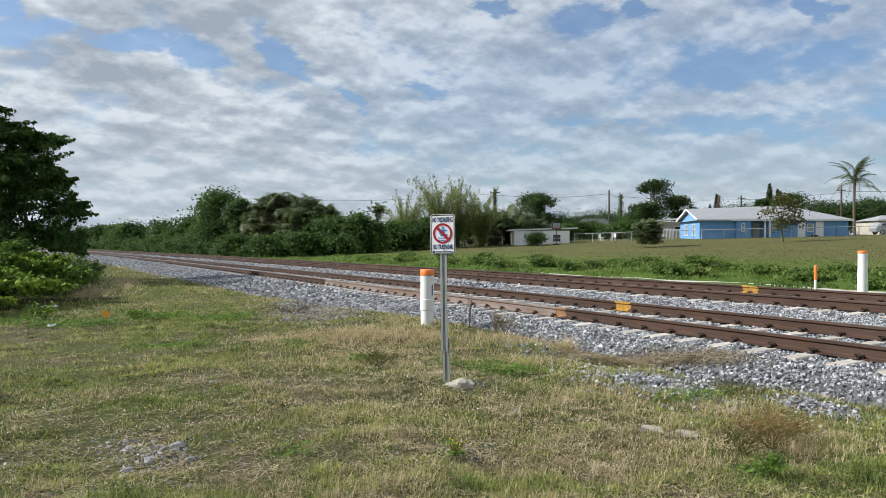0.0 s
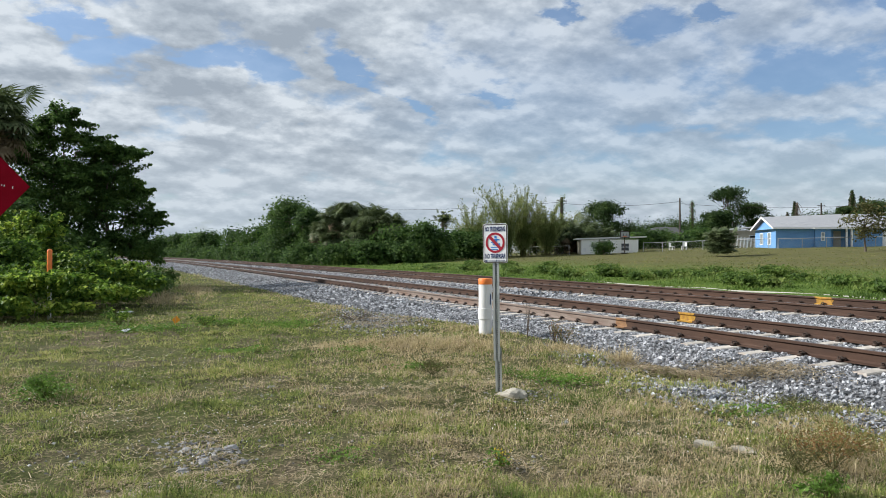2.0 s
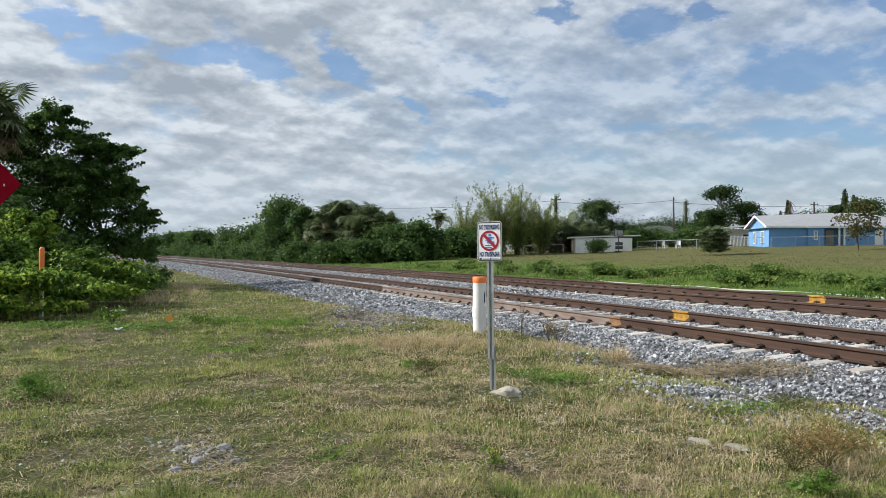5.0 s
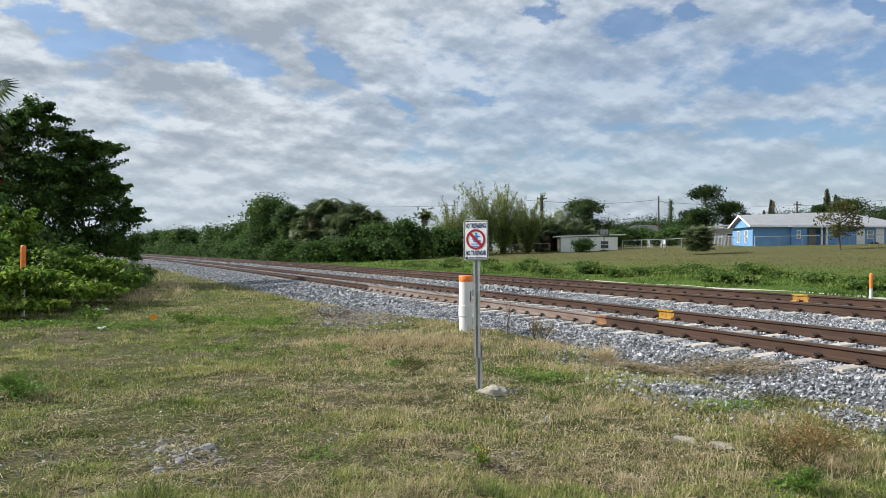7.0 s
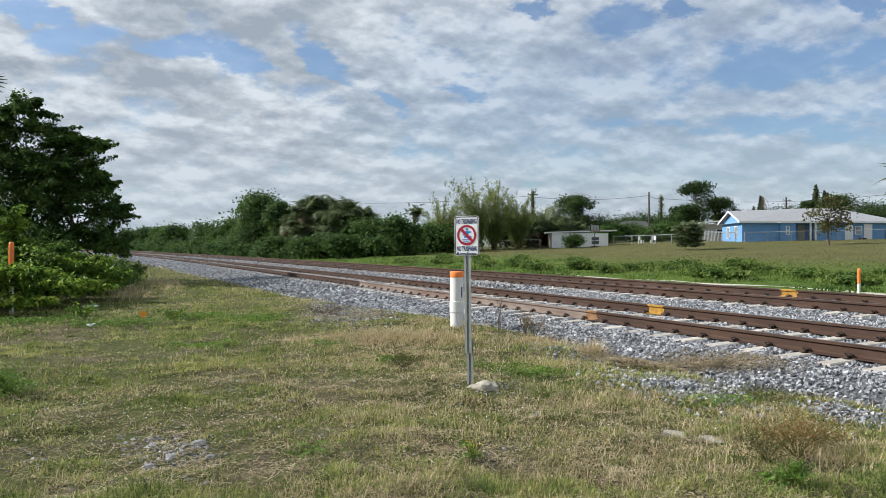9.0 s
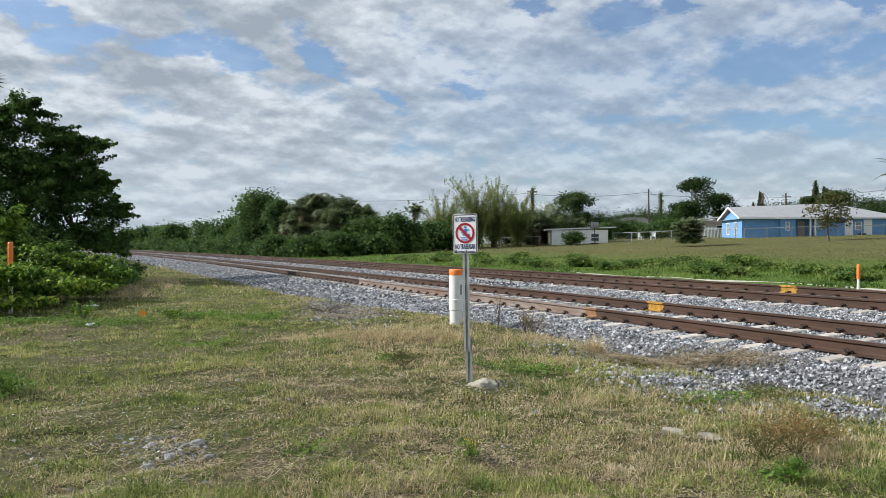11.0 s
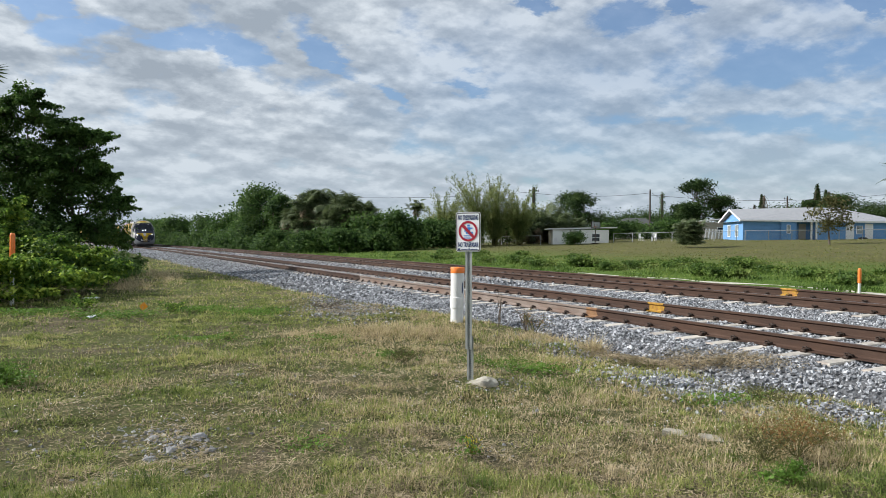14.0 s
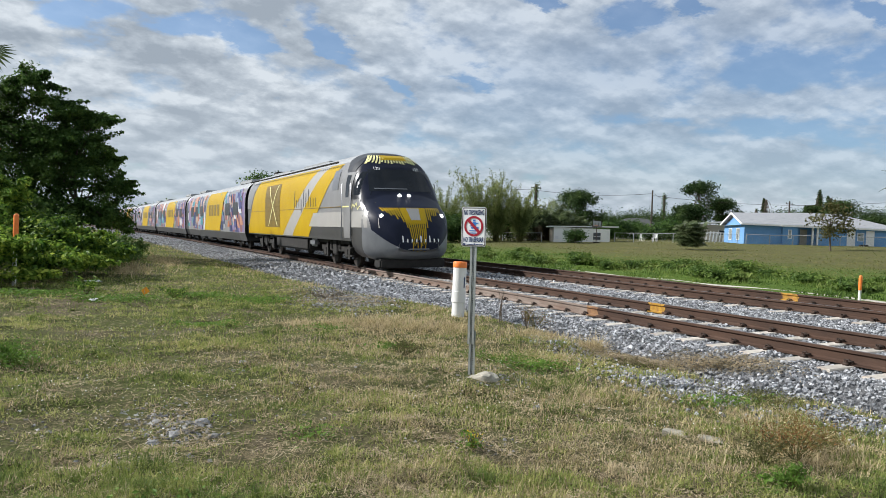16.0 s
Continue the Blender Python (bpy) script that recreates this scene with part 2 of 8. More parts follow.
M = {
    "ground": ground_material(),
    # bed toned darker than its stones, so shade in the gaps is coloured in
    "ballast_bed": surface("ballast_bed", (0.022, 0.023, 0.026), (0.21, 0.215, 0.226), 13, 30, 0.9, 0, 1.0, 0.06),
    # pale end and wide spread colour in the stones' bright highlights
    "stone": stone_material("granite_stone", (0.085, 0.09, 0.10), (0.41, 0.42, 0.44), 0.75),
    "pale_stone": stone_material("limestone", (0.12, 0.122, 0.13), (0.37, 0.365, 0.355), 0.6),
    "rust": surface("rusty_rail_steel", (0.034, 0.0175, 0.0115), (0.070, 0.035, 0.021), 2.2, 45, 0.8, 0.2, 0.15, 0.004, (3, 0.5, 3), stain=(0.105, 0.062, 0.043)),
    "pale_rust": surface("pale_rail_steel", (0.15, 0.11, 0.09), (0.24, 0.195, 0.165), 2.0, 45, 0.8, 0.1, 0.15, 0.004, (3, 0.5, 3), stain=(0.13, 0.07, 0.045)),
    "rail_top": surface("worn_rail_top", (0.14, 0.10, 0.08), (0.27, 0.23, 0.21), 3, 60, 0.38, 0.7, 0.05, 0.002, (4, 0.3, 4)),
    "clip": surface("blackened_clip_steel", (0.018, 0.013, 0.011), (0.06, 0.038, 0.028), 12, 80, 0.7, 0.4, 0.2, 0.002),
    "tie": surface("tie_concrete", (0.36, 0.33, 0.29), (0.56, 0.52, 0.47), 5, 70, 0.9, 0, 0.25, 0.006, piece=0.18, stain=(0.26, 0.2, 0.16)),
    "yellow_paint": surface("sprayed_yellow_paint", (0.17, 0.075, 0.014), (0.46, 0.26, 0.015), 11, 60, 0.6, 0, 0.2, 0.003, stain=(0.35, 0.15, 0.05)),
    "orange_paint": surface("faded_orange_paint", (0.14, 0.065, 0.035), (0.27, 0.15, 0.06), 9, 60, 0.6, 0, 0.2, 0.003),
    "white_plastic": surface("white_plastic", (0.72, 0.72, 0.71), (0.80, 0.80, 0.79), 3, 50, 0.42, 0, 0.04, 0.002, stain=(0.58, 0.56, 0.52)),
    "orange_plastic": surface("orange_plastic", (0.78, 0.17, 0.025), (0.88, 0.24, 0.04), 5, 60, 0.42, 0, 0.04, 0.002),
    "galv": surface("galvanised_steel", (0.36, 0.38, 0.385), (0.54, 0.56, 0.56), 7, 90, 0.4, 0.75, 0.1, 0.002),
    "sign_white": surface("white_sign_sheeting", (0.74, 0.75, 0.77), (0.82, 0.83, 0.85), 4, 60, 0.4, 0, 0.02, 0.001),
    "sign_navy": surface("navy_ink", (0.015, 0.03, 0.10), (0.02, 0.045, 0.14), 6, 60, 0.4, 0, 0, 0),
    "sign_blue": surface("blue_ink", (0.02, 0.16, 0.50), (0.03, 0.22, 0.60), 6, 60, 0.4, 0, 0, 0),
    "sign_red": surface("red_ink", (0.30, 0.006, 0.022), (0.36, 0.010, 0.03), 6, 60, 0.4, 0, 0, 0),
    "marker_red": surface("red_reflective_sheet", (0.24, 0.002, 0.012), (0.30, 0.003, 0.018), 6, 60, 0.7, 0, 0.03, 0.001, spec=0.08),
    "concrete": surface("weathered_concrete", (0.24, 0.22, 0.18), (0.44, 0.41, 0.34), 8, 60, 0.95, 0, 0.6, 0.02, stain=(0.25, 0.24, 0.18)),
    "pale_concrete": surface("bleached_concrete", (0.27, 0.25, 0.20), (0.48, 0.45, 0.38), 8, 60, 0.95, 0, 0.6, 0.02, stain=(0.25, 0.24, 0.18)),
    "bark": surface("grey_bark", (0.07, 0.055, 0.042), (0.17, 0.14, 0.11), 6, 50, 0.95, 0, 0.6, 0.02, (3, 3, 0.6)),
    "dead_wood": surface("weathered_pole_wood", (0.045, 0.037, 0.030), (0.11, 0.092, 0.075), 5, 60, 0.95, 0, 0.4, 0.01, (4, 4, 0.4)),
    "leaf_dark": leafy("dark_tree_leaves", [(0.018, 0.048, 0.014), (0.050, 0.105, 0.024), (0.085, 0.155, 0.034), (0.15, 0.23, 0.05)], 0.55, 0.4, 0.5, 1.6, 0.4),
    "leaf_far": leafy("far_tree_leaves", [(0.012, 0.030, 0.010), (0.030, 0.062, 0.018), (0.055, 0.095, 0.026), (0.10, 0.15, 0.04)], 0.6, 0.35, 0.3, 0.9, 0.4),
    "leaf_mid": leafy("hedgerow_leaves", [(0.020, 0.050, 0.016), (0.048, 0.095, 0.026), (0.085, 0.15, 0.036), (0.14, 0.21, 0.055)], 0.6, 0.38, 0.25, 0.9, 0.4),
    # last tone stands in for sunny highlights, first for the dark gaps
    "leaf_bright": leafy("bramble_leaves", [(0.018, 0.05, 0.010), (0.07, 0.145, 0.023), (0.20, 0.31, 0.045), (0.54, 0.62, 0.11)], 0.5, 0.45, 0.9, 2.6, 0.55),
    "leaf_olive": leafy("dry_green_leaves", [(0.06, 0.07, 0.025), (0.11, 0.11, 0.04), (0.2, 0.17, 0.07)], 0.55, 0.3, 0.5),
    "leaf_bamboo": leafy("bamboo_leaves", [(0.10, 0.14, 0.045), (0.23, 0.28, 0.095), (0.42, 0.43, 0.185)], 0.55, 0.5, 0.5),
    "palm": leafy("palm_fronds", [(0.035, 0.055, 0.024), (0.085, 0.115, 0.048), (0.17, 0.20, 0.095)], 0.5, 0.3, 0.5),
    "dead_palm": leafy("dead_palm_fronds", [(0.10, 0.075, 0.045), (0.19, 0.145, 0.09), (0.27, 0.21, 0.14)], 0.8, 0.2, 0.5),
    "grass": leafy("meadow_grass", [(0.062, 0.095, 0.026), (0.14, 0.192, 0.048), (0.24, 0.285, 0.078), (0.375, 0.38, 0.13), (0.58, 0.52, 0.25)], 0.65, 0.32, 0.55, 4.2, 0.5),
    # palest tones raised to colour in sunlit straw
    "dry_grass": leafy("dry_grass", [(0.15, 0.145, 0.055), (0.29, 0.24, 0.12), (0.46, 0.375, 0.21), (0.68, 0.57, 0.36), (0.50, 0.41, 0.27), (0.20, 0.145, 0.085)], 0.75, 0.28, 0.8, 5.0, 0.6),
    "rank": leafy("rank_grass_blades", [(0.05, 0.085, 0.02), (0.11, 0.165, 0.035), (0.20, 0.25, 0.06), (0.34, 0.34, 0.13)], 0.6, 0.3, 0.8, 3.0, 0.5),
    "weed": leafy("green_weeds", [(0.06, 0.12, 0.02), (0.12, 0.22, 0.035), (0.20, 0.32, 0.06)], 0.5, 0.35, 0.7),
    "turf": leafy("yard_turf", [(0.075, 0.105, 0.026), (0.15, 0.175, 0.05), (0.22, 0.22, 0.075), (0.33, 0.285, 0.13)], 0.7, 0.25, 0.12, 0.5, 0.5),
    "flag": surface("amber_flag_plastic", (0.85, 0.30, 0.02), (0.92, 0.38, 0.03), 5, 60, 0.5, 0, 0.02, 0.002),
    "leaf_rust": leafy("rusty_weed_leaves", [(0.17, 0.075, 0.035), (0.27, 0.15, 0.06), (0.17, 0.18, 0.06), (0.36, 0.27, 0.11)], 0.6, 0.3, 2.0),
    "yellow_flower": leafy("yellow_flowers", [(0.20, 0.25, 0.05), (0.70, 0.55, 0.04), (0.80, 0.62, 0.05)], 0.6, 0.3, 2.0),
    "straw": leafy("dead_straw", [(0.10, 0.075, 0.05), (0.22, 0.18, 0.10), (0.36, 0.29, 0.19), (0.56, 0.47, 0.33)], 0.8, 0.15, 1.5, 5.0, 0.6),
    "lush": leafy("ditch_weeds", [(0.035, 0.075, 0.015), (0.088, 0.15, 0.031), (0.155, 0.225, 0.05), (0.27, 0.32, 0.095)], 0.5, 0.4, 0.25, 0.9, 0.4),
}


# ---- mesh helpers ----
def raw_mesh(name, verts, faces, mats, smooth=False, index=None):
    """A mesh from arrays; faces all of one size, or a list of arrays of differing sizes."""
    groups = faces if isinstance(faces, list) else [faces]
    groups = [np.asarray(g, dtype=np.int32) for g in groups if len(g)]
    me = bpy.data.meshes.new(name)
    verts = np.asarray(verts, dtype=np.float32)
    me.vertices.add(len(verts))
    me.vertices.foreach_set("co", verts.ravel())
    loops = np.concatenate([g.ravel() for g in groups])
    sizes = np.concatenate([np.full(len(g), g.shape[1], dtype=np.int32) for g in groups])
    starts = np.concatenate([[0], np.cumsum(sizes)[:-1]]).astype(np.int32)
    me.loops.add(len(loops))
    me.loops.foreach_set("vertex_index", loops)
    me.polygons.add(len(sizes))
    me.polygons.foreach_set("loop_start", starts)
    me.polygons.foreach_set("loop_total", sizes)
    if index is not None:
        me.polygons.foreach_set("material_index", np.asarray(index, dtype=np.int32))
    me.polygons.foreach_set("use_smooth", np.full(len(sizes), smooth, dtype=bool))
    for m in (mats if isinstance(mats, (list, tuple)) else [mats]):
        me.materials.append(m)
    me.update(calc_edges=True)
    return me


def scatter(tv, tf, pos, axes, size):
    """Copies of a template (vertices, faces) at places, with 3 x 3 axes (rows) and sizes (n or n x 3)."""
    n, k = len(pos), len(tv)
    size = np.asarray(size)
    if size.ndim == 1:
        size = np.repeat(size[:, None], 3, 1)
    local = tv[None, :, :] * size[:, None, :]
    v = np.einsum("nki,nij->nkj", local, axes) + pos[:, None, :]
    f = (np.asarray(tf)[None] + (np.arange(n) * k)[:, None, None]).reshape(-1, np.asarray(tf).shape[1])
    return v.reshape(-1, 3), f


def spin_axes(rng, n, normal=None, tilt=1.0):
    """Random turns; with a normal given, the third axis leans round it by up to tilt."""
    z = rng.normal(size=(n, 3))
    z /= np.linalg.norm(z, axis=1, keepdims=True)
    if normal is not None:
        z = np.asarray(normal) + z * tilt
        z /= np.linalg.norm(z, axis=1, keepdims=True) + 1e-9
    h = rng.normal(size=(n, 3))
    x = np.cross(h, z)
    x /= np.linalg.norm(x, axis=1, keepdims=True) + 1e-9
    return np.stack([x, np.cross(z, x), z], 1)


def obj(name, me, parent=None, label="", category="", group="", kind="", at=None):
    ob = new(name, me)
    if parent is not None:
        ob.parent = parent
    if at is not None:
        ob.matrix_basis = at
    return tagged(ob, label, category, group, kind)


def part(name, bm, material, parent, label="", at=None, smooth=False):
    me = bpy.data.meshes.new(name)
    if smooth:
        for f in bm.faces:
            f.smooth = True
    bm.to_mesh(me)
    bm.free()
    me.materials.append(material)
    return obj(name, me, parent, label, at=at)


def empty(name, at, label="", category="", group="", kind=""):
    return obj(name, None, None, label, category, group, kind, at)


def box(bm, x0, x1, y0, y1, z0, z1, bevel=0.0):
    r = bmesh.ops.create_cube(bm, size=1)
    for v in r["verts"]:
        v.co = Vector(((x0 + x1) / 2 + v.co.x * (x1 - x0), (y0 + y1) / 2 + v.co.y * (y1 - y0), (z0 + z1) / 2 + v.co.z * (z1 - z0)))
    if bevel:
        edges = list({e for v in r["verts"] for e in v.link_edges})
        bmesh.ops.bevel(bm, geom=edges, offset=bevel, segments=2, affect="EDGES")
    return bm


def boxed(*args, bevel=0.0):
    return box(bmesh.new(), *args, bevel=bevel)


def tube(points, radii, sides=8):
    """Vertices and faces of a tapered tube along points."""
    P = np.asarray(points, float)
    R = np.broadcast_to(np.asarray(radii, float), (len(P),))
    d = np.gradient(P, axis=0)
    d /= np.linalg.norm(d, axis=1, keepdims=True) + 1e-9
    ref = np.where(np.abs(d[:, 2:3]) > 0.9, [[1.0, 0, 0]], [[0, 0, 1.0]])
    a = np.cross(d, ref)
    a /= np.linalg.norm(a, axis=1, keepdims=True) + 1e-9
    b = np.cross(d, a)
    ang = np.linspace(0, 2 * np.pi, sides, endpoint=False)
    ring = np.cos(ang)[None, :, None] * a[:, None] + np.sin(ang)[None, :, None] * b[:, None]
    v = (P[:, None] + ring * R[:, None, None]).reshape(-1, 3)
    f = []
    for i in range(len(P) - 1):
        for j in range(sides):
            k = (j + 1) % sides
            f.append((i * sides + j, i * sides + k, (i + 1) * sides + k, (i + 1) * sides + j))
    return v, np.array(f)


def joined(pieces):
    vs, fs, o = [], [], 0
    for v, f in pieces:
        vs.append(v)
        fs.append(np.asarray(f) + o)
        o += len(v)
    return np.concatenate(vs), np.concatenate(fs)


def cylinder(bm, r0, r1, z0, z1, seg=16, x=0.0, y=0.0):
    bmesh.ops.create_cone(bm, cap_ends=True, segments=seg, radius1=r0, radius2=r1, depth=z1 - z0, matrix=Matrix.Translation((x, y, (z0 + z1) / 2)))
    return bm


# ---- the lie of the land ----
RAIL_X, SLOPE, CURVE = 8.829, -0.00966, 3.893e-4
RAIL_Z, GRADE, CANT, SPACING, GAUGE = 0.462, -0.00293, 0.0455, 4.315, 1.5


def bend(y):
    """How far the line has swung from the straight at y."""
    return SLOPE * y - CURVE * y * y / 2


def grade(y):
    return GRADE * np.minimum(np.maximum(y, -40), 230)


def wave(x, y, s, k=0.0):
    return np.sin(x * s + 1.3 * np.sin(y * s * 0.7 + k)) * np.cos(y * s * 0.83 + k + 0.9 * np.sin(x * s * 0.6))


def blotch(x, y, size, seed):
    """Smooth random field between 0 and 1 with blotches of about that size."""
    g = np.random.default_rng(seed).random((64, 64))
    u, v = np.asarray(x) / size + 900.0, np.asarray(y) / size + 900.0
    i, j = np.floor(u).astype(int), np.floor(v).astype(int)
    a, b = u - i, v - j
    a, b = a * a * (3 - 2 * a), b * b * (3 - 2 * b)
    i0, i1, j0, j1 = i % 64, (i + 1) % 64, j % 64, (j + 1) % 64
    return (g[i0, j0] * (1 - a) + g[i1, j0] * a) * (1 - b) + (g[i0, j1] * (1 - a) + g[i1, j1] * a) * b


TOE_Y = [-60, 0, 4.3, 5.2, 6.4, 8, 11.5, 14.7, 18, 24, 34, 51, 120, 2000]
TOE_U = [7.7, 7.7, 7.7, 7.55, 7.1, 7.35, 7.5, 6.9, 6.3, 6.1, 5.9, 5.5, 5.0, 5.0]


def toe(y):
    return np.interp(y, TOE_Y, TOE_U)


def tussocks(x, y):
    """Small rises and hollows of the rough sward by the camera."""
    k = np.clip((x + 5.5) / 1.0, 0, 1) * np.clip((20 - y) / 3, 0, 1) * np.clip((y - 2.2) / 0.6, 0, 1)
    return k * (0.052 * (blotch(x, y, 0.42, 31) - 0.5) + 0.034 * (blotch(x, y, 0.21, 32) - 0.5) + 0.05 * (blotch(x, y, 1.1, 33) - 0.5))


def land(x, y):
    """Height of the ground sheet."""
    x, y = np.asarray(x, float), np.asarray(y, float)
    u = x - bend(y)
    near = 0.012 * wave(x, y, 1.7) + 0.02 * wave(x, y, 0.6, 2.0) + grade(np.maximum(y - 20, 0)) * 0.9
    near = near + 0.10 * np.clip((y - 9) / 5, 0, 1) * np.clip((u - 3.5) / 3, 0, 1) * np.clip((24 - y) / 8, 0, 1)
    near = near + tussocks(x, y) * np.clip((toe(y) - u) / 0.6, 0, 1)
    far = np.interp(u, [15.8, 17.2, 19, 22, 31, 52, 66, 95, 140, 600], [0.30, 0.38, 0.42, 0.46, 0.88, 1.45, 2.25, 3.1, 3.2, 3.2])
    far = np.where(y > 90, 0.3 + (far - 0.3) * np.clip(1 - (y - 90) / 110, 0, 1) * 1.0, far) + grade(y) * np.clip(1 - (u - 20) / 30, 0, 1)
    far = far + 0.04 * wave(x, y, 0.7, 1.0) * np.clip((u - 17) / 4, 0, 1)
    under = RAIL_Z - 0.75 + grade(y)
    w1 = np.clip((u - toe(y) + 0.15) / 1.0, 0, 1)
    w2 = np.clip((u - 14.6) / 1.2, 0, 1)
    return near * (1 - w1) + (under * (1 - w2) + far * w2) * w1


def axis_steps(limit, near, fine, growth=1.13):
    out, step = [0.0], fine
    while out[-1] < limit:
        if out[-1] > near:
            step *= growth
        out.append(out[-1] + step)
    return out


def make_ground():
    def grade_steps(lo, hi, fine):
        return np.array([lo - v for v in axis_steps(2400, 3, 0.4)[:0:-1]] + list(np.arange(lo, hi, fine)) + [hi + v for v in axis_steps(2400, 25, 0.4)])
    xs, ys = grade_steps(-5.5, 8.0, 0.075), grade_steps(2.2, 20.0, 0.085)
    X, Y = np.meshgrid(xs, ys)
    Z = land(X, Y)
    v = np.stack([X, Y, Z], -1).reshape(-1, 3)
    i = np.arange(len(v)).reshape(X.shape)
    f = np.stack([i[:-1, :-1], i[:-1, 1:], i[1:, 1:], i[1:, :-1]], -1).reshape(-1, 4)
    obj("ground", raw_mesh("ground", v, f, M["ground"], True), None, "rough grassy ground with dry straw, bare sand and a mown bank", "ground", kind="structure")


make_ground()


def bed_top(u, y):
    """Height of the ballast between the rails and on the shoulders."""
    y = np.asarray(y, float)
    tie = RAIL_Z - 0.186 + grade(y)
    t = toe(y)
    low = land(t + bend(y) - 0.3, y) - 0.03
    k = np.clip((u - t) / np.maximum(7.95 - t, 0.2), 0, 1)
    near = low + (tie - 0.06 - low) * np.minimum(1, k ** 0.8)
    k2 = np.clip((u - 15.5) / 1.0, 0, 1)
    top = tie - 0.025 + CANT * (u - RAIL_X)
    return np.where(u < 7.95, near, top * (1 - k2) + 0.20 * k2)


def make_ballast():
    ys = np.concatenate([np.arange(-60, 60, 0.5), np.arange(60, 300, 3), np.arange(300, 1001, 20)])
    us = np.concatenate([np.linspace(0, 1, 9), ])
    rows = []
    for y in ys:
        t = float(toe(y))
        u = np.concatenate([t + (7.95 - t) * us, np.linspace(8.3, 15.5, 24), [15.9, 16.3, 16.7]])
        z = bed_top(u, np.full(len(u), y)) + 0.015 * wave(u, np.full(len(u), y), 3.1)
        rows.append(np.stack([u + bend(y), np.full(len(u), y), z], -1))
    V = np.array(rows)
    i = np.arange(V.shape[0] * V.shape[1]).reshape(V.shape[:2])
    f = np.stack([i[:-1, :-1], i[:-1, 1:], i[1:, 1:], i[1:, :-1]], -1).reshape(-1, 4)
    obj("ballast_bed", raw_mesh("ballast_bed", V.reshape(-1, 3), f, M["ballast_bed"], True), None, "grey crushed granite ballast bed under two tracks", "ballast", kind="structure")


make_ballast()


# ---- the two tracks ----
def rail_profile():
    half = [(0.076, 0.0), (0.076, 0.012), (0.030, 0.026), (0.010, 0.045), (0.009, 0.125), (0.020, 0.140), (0.037, 0.148), (0.037, 0.178), (0.028, 0.186)]
    return half + [(-x, z) for x, z in half[::-1]]


def rail_mesh(name, u, y0, y1, body):
    prof = np.array(rail_profile())
    ys = np.concatenate([np.arange(y0, min(y1, 80), 1.0), np.arange(max(y0, 80), min(y1, 300), 4.0), np.arange(max(y0, 300), y1 + 0.1, 15.0), [y1]])
    ys = np.unique(np.clip(ys, y0, y1))
    base = RAIL_Z - 0.186 + grade(ys) + CANT * (u - RAIL_X)
    V = np.stack([(u + bend(ys))[:, None] + prof[None, :, 0], np.repeat(ys[:, None], len(prof), 1), base[:, None] + prof[None, :, 1]], -1)
    n = len(prof)
    f, ix = [], []
    for i in range(len(ys) - 1):
        for j in range(n):
            k = (j + 1) % n
            f.append((i * n + j, i * n + k, (i + 1) * n + k, (i + 1) * n + j))
            ix.append(1 if j == 8 else 0)
    caps = np.array([list(range(n))[::-1], [(len(ys) - 1) * n + j for j in range(n)]])
    return raw_mesh(name, V.reshape(-1, 3), [np.array(f), caps], [body, M["rail_top"]], False, ix + [0, 0])


def tie_mesh():
    bm = bmesh.new()
    box(bm, -1.3, 1.3, -0.125, 0.125, -0.20, 0.0)
    for v in bm.verts:
        if v.co.z > -0.1:
            v.co.y *= 0.84
            v.co.x *= 0.99
    bmesh.ops.bevel(bm, geom=[e for e in bm.edges if all(v.co.z > -0.1 for v in e.verts)], offset=0.015, segments=1, affect="EDGES")
    me = bpy.data.meshes.new("sleeper")
    bm.to_mesh(me)
    bm.free()
    me.materials.append(M["tie"])
    return me


def clip_mesh():
    """A bent spring clip with its shoulder, lying against the rail's foot."""
    pts = [(0.075, 0.02, 0.012), (0.07, -0.05, 0.03), (0.045, -0.06, 0.058), (0.03, -0.02, 0.062), (0.05, 0.01, 0.04), (0.085, 0.02, 0.045), (0.10, 0.05, 0.058), (0.07, 0.075, 0.055), (0.04, 0.06, 0.034)]
    v, f = tube(pts, 0.0125, 5)
    bm = bmesh.new()
    box(bm, 0.075, 0.125, -0.035, 0.035, 0.0, 0.035)
    bm.verts.ensure_lookup_table()
    bv = np.array([x.co[:] for x in bm.verts])
    bf = np.array([[x.index for x in p.verts] for p in bm.faces])
    bm.free()
    return joined([(v, f), (bv, bf)])


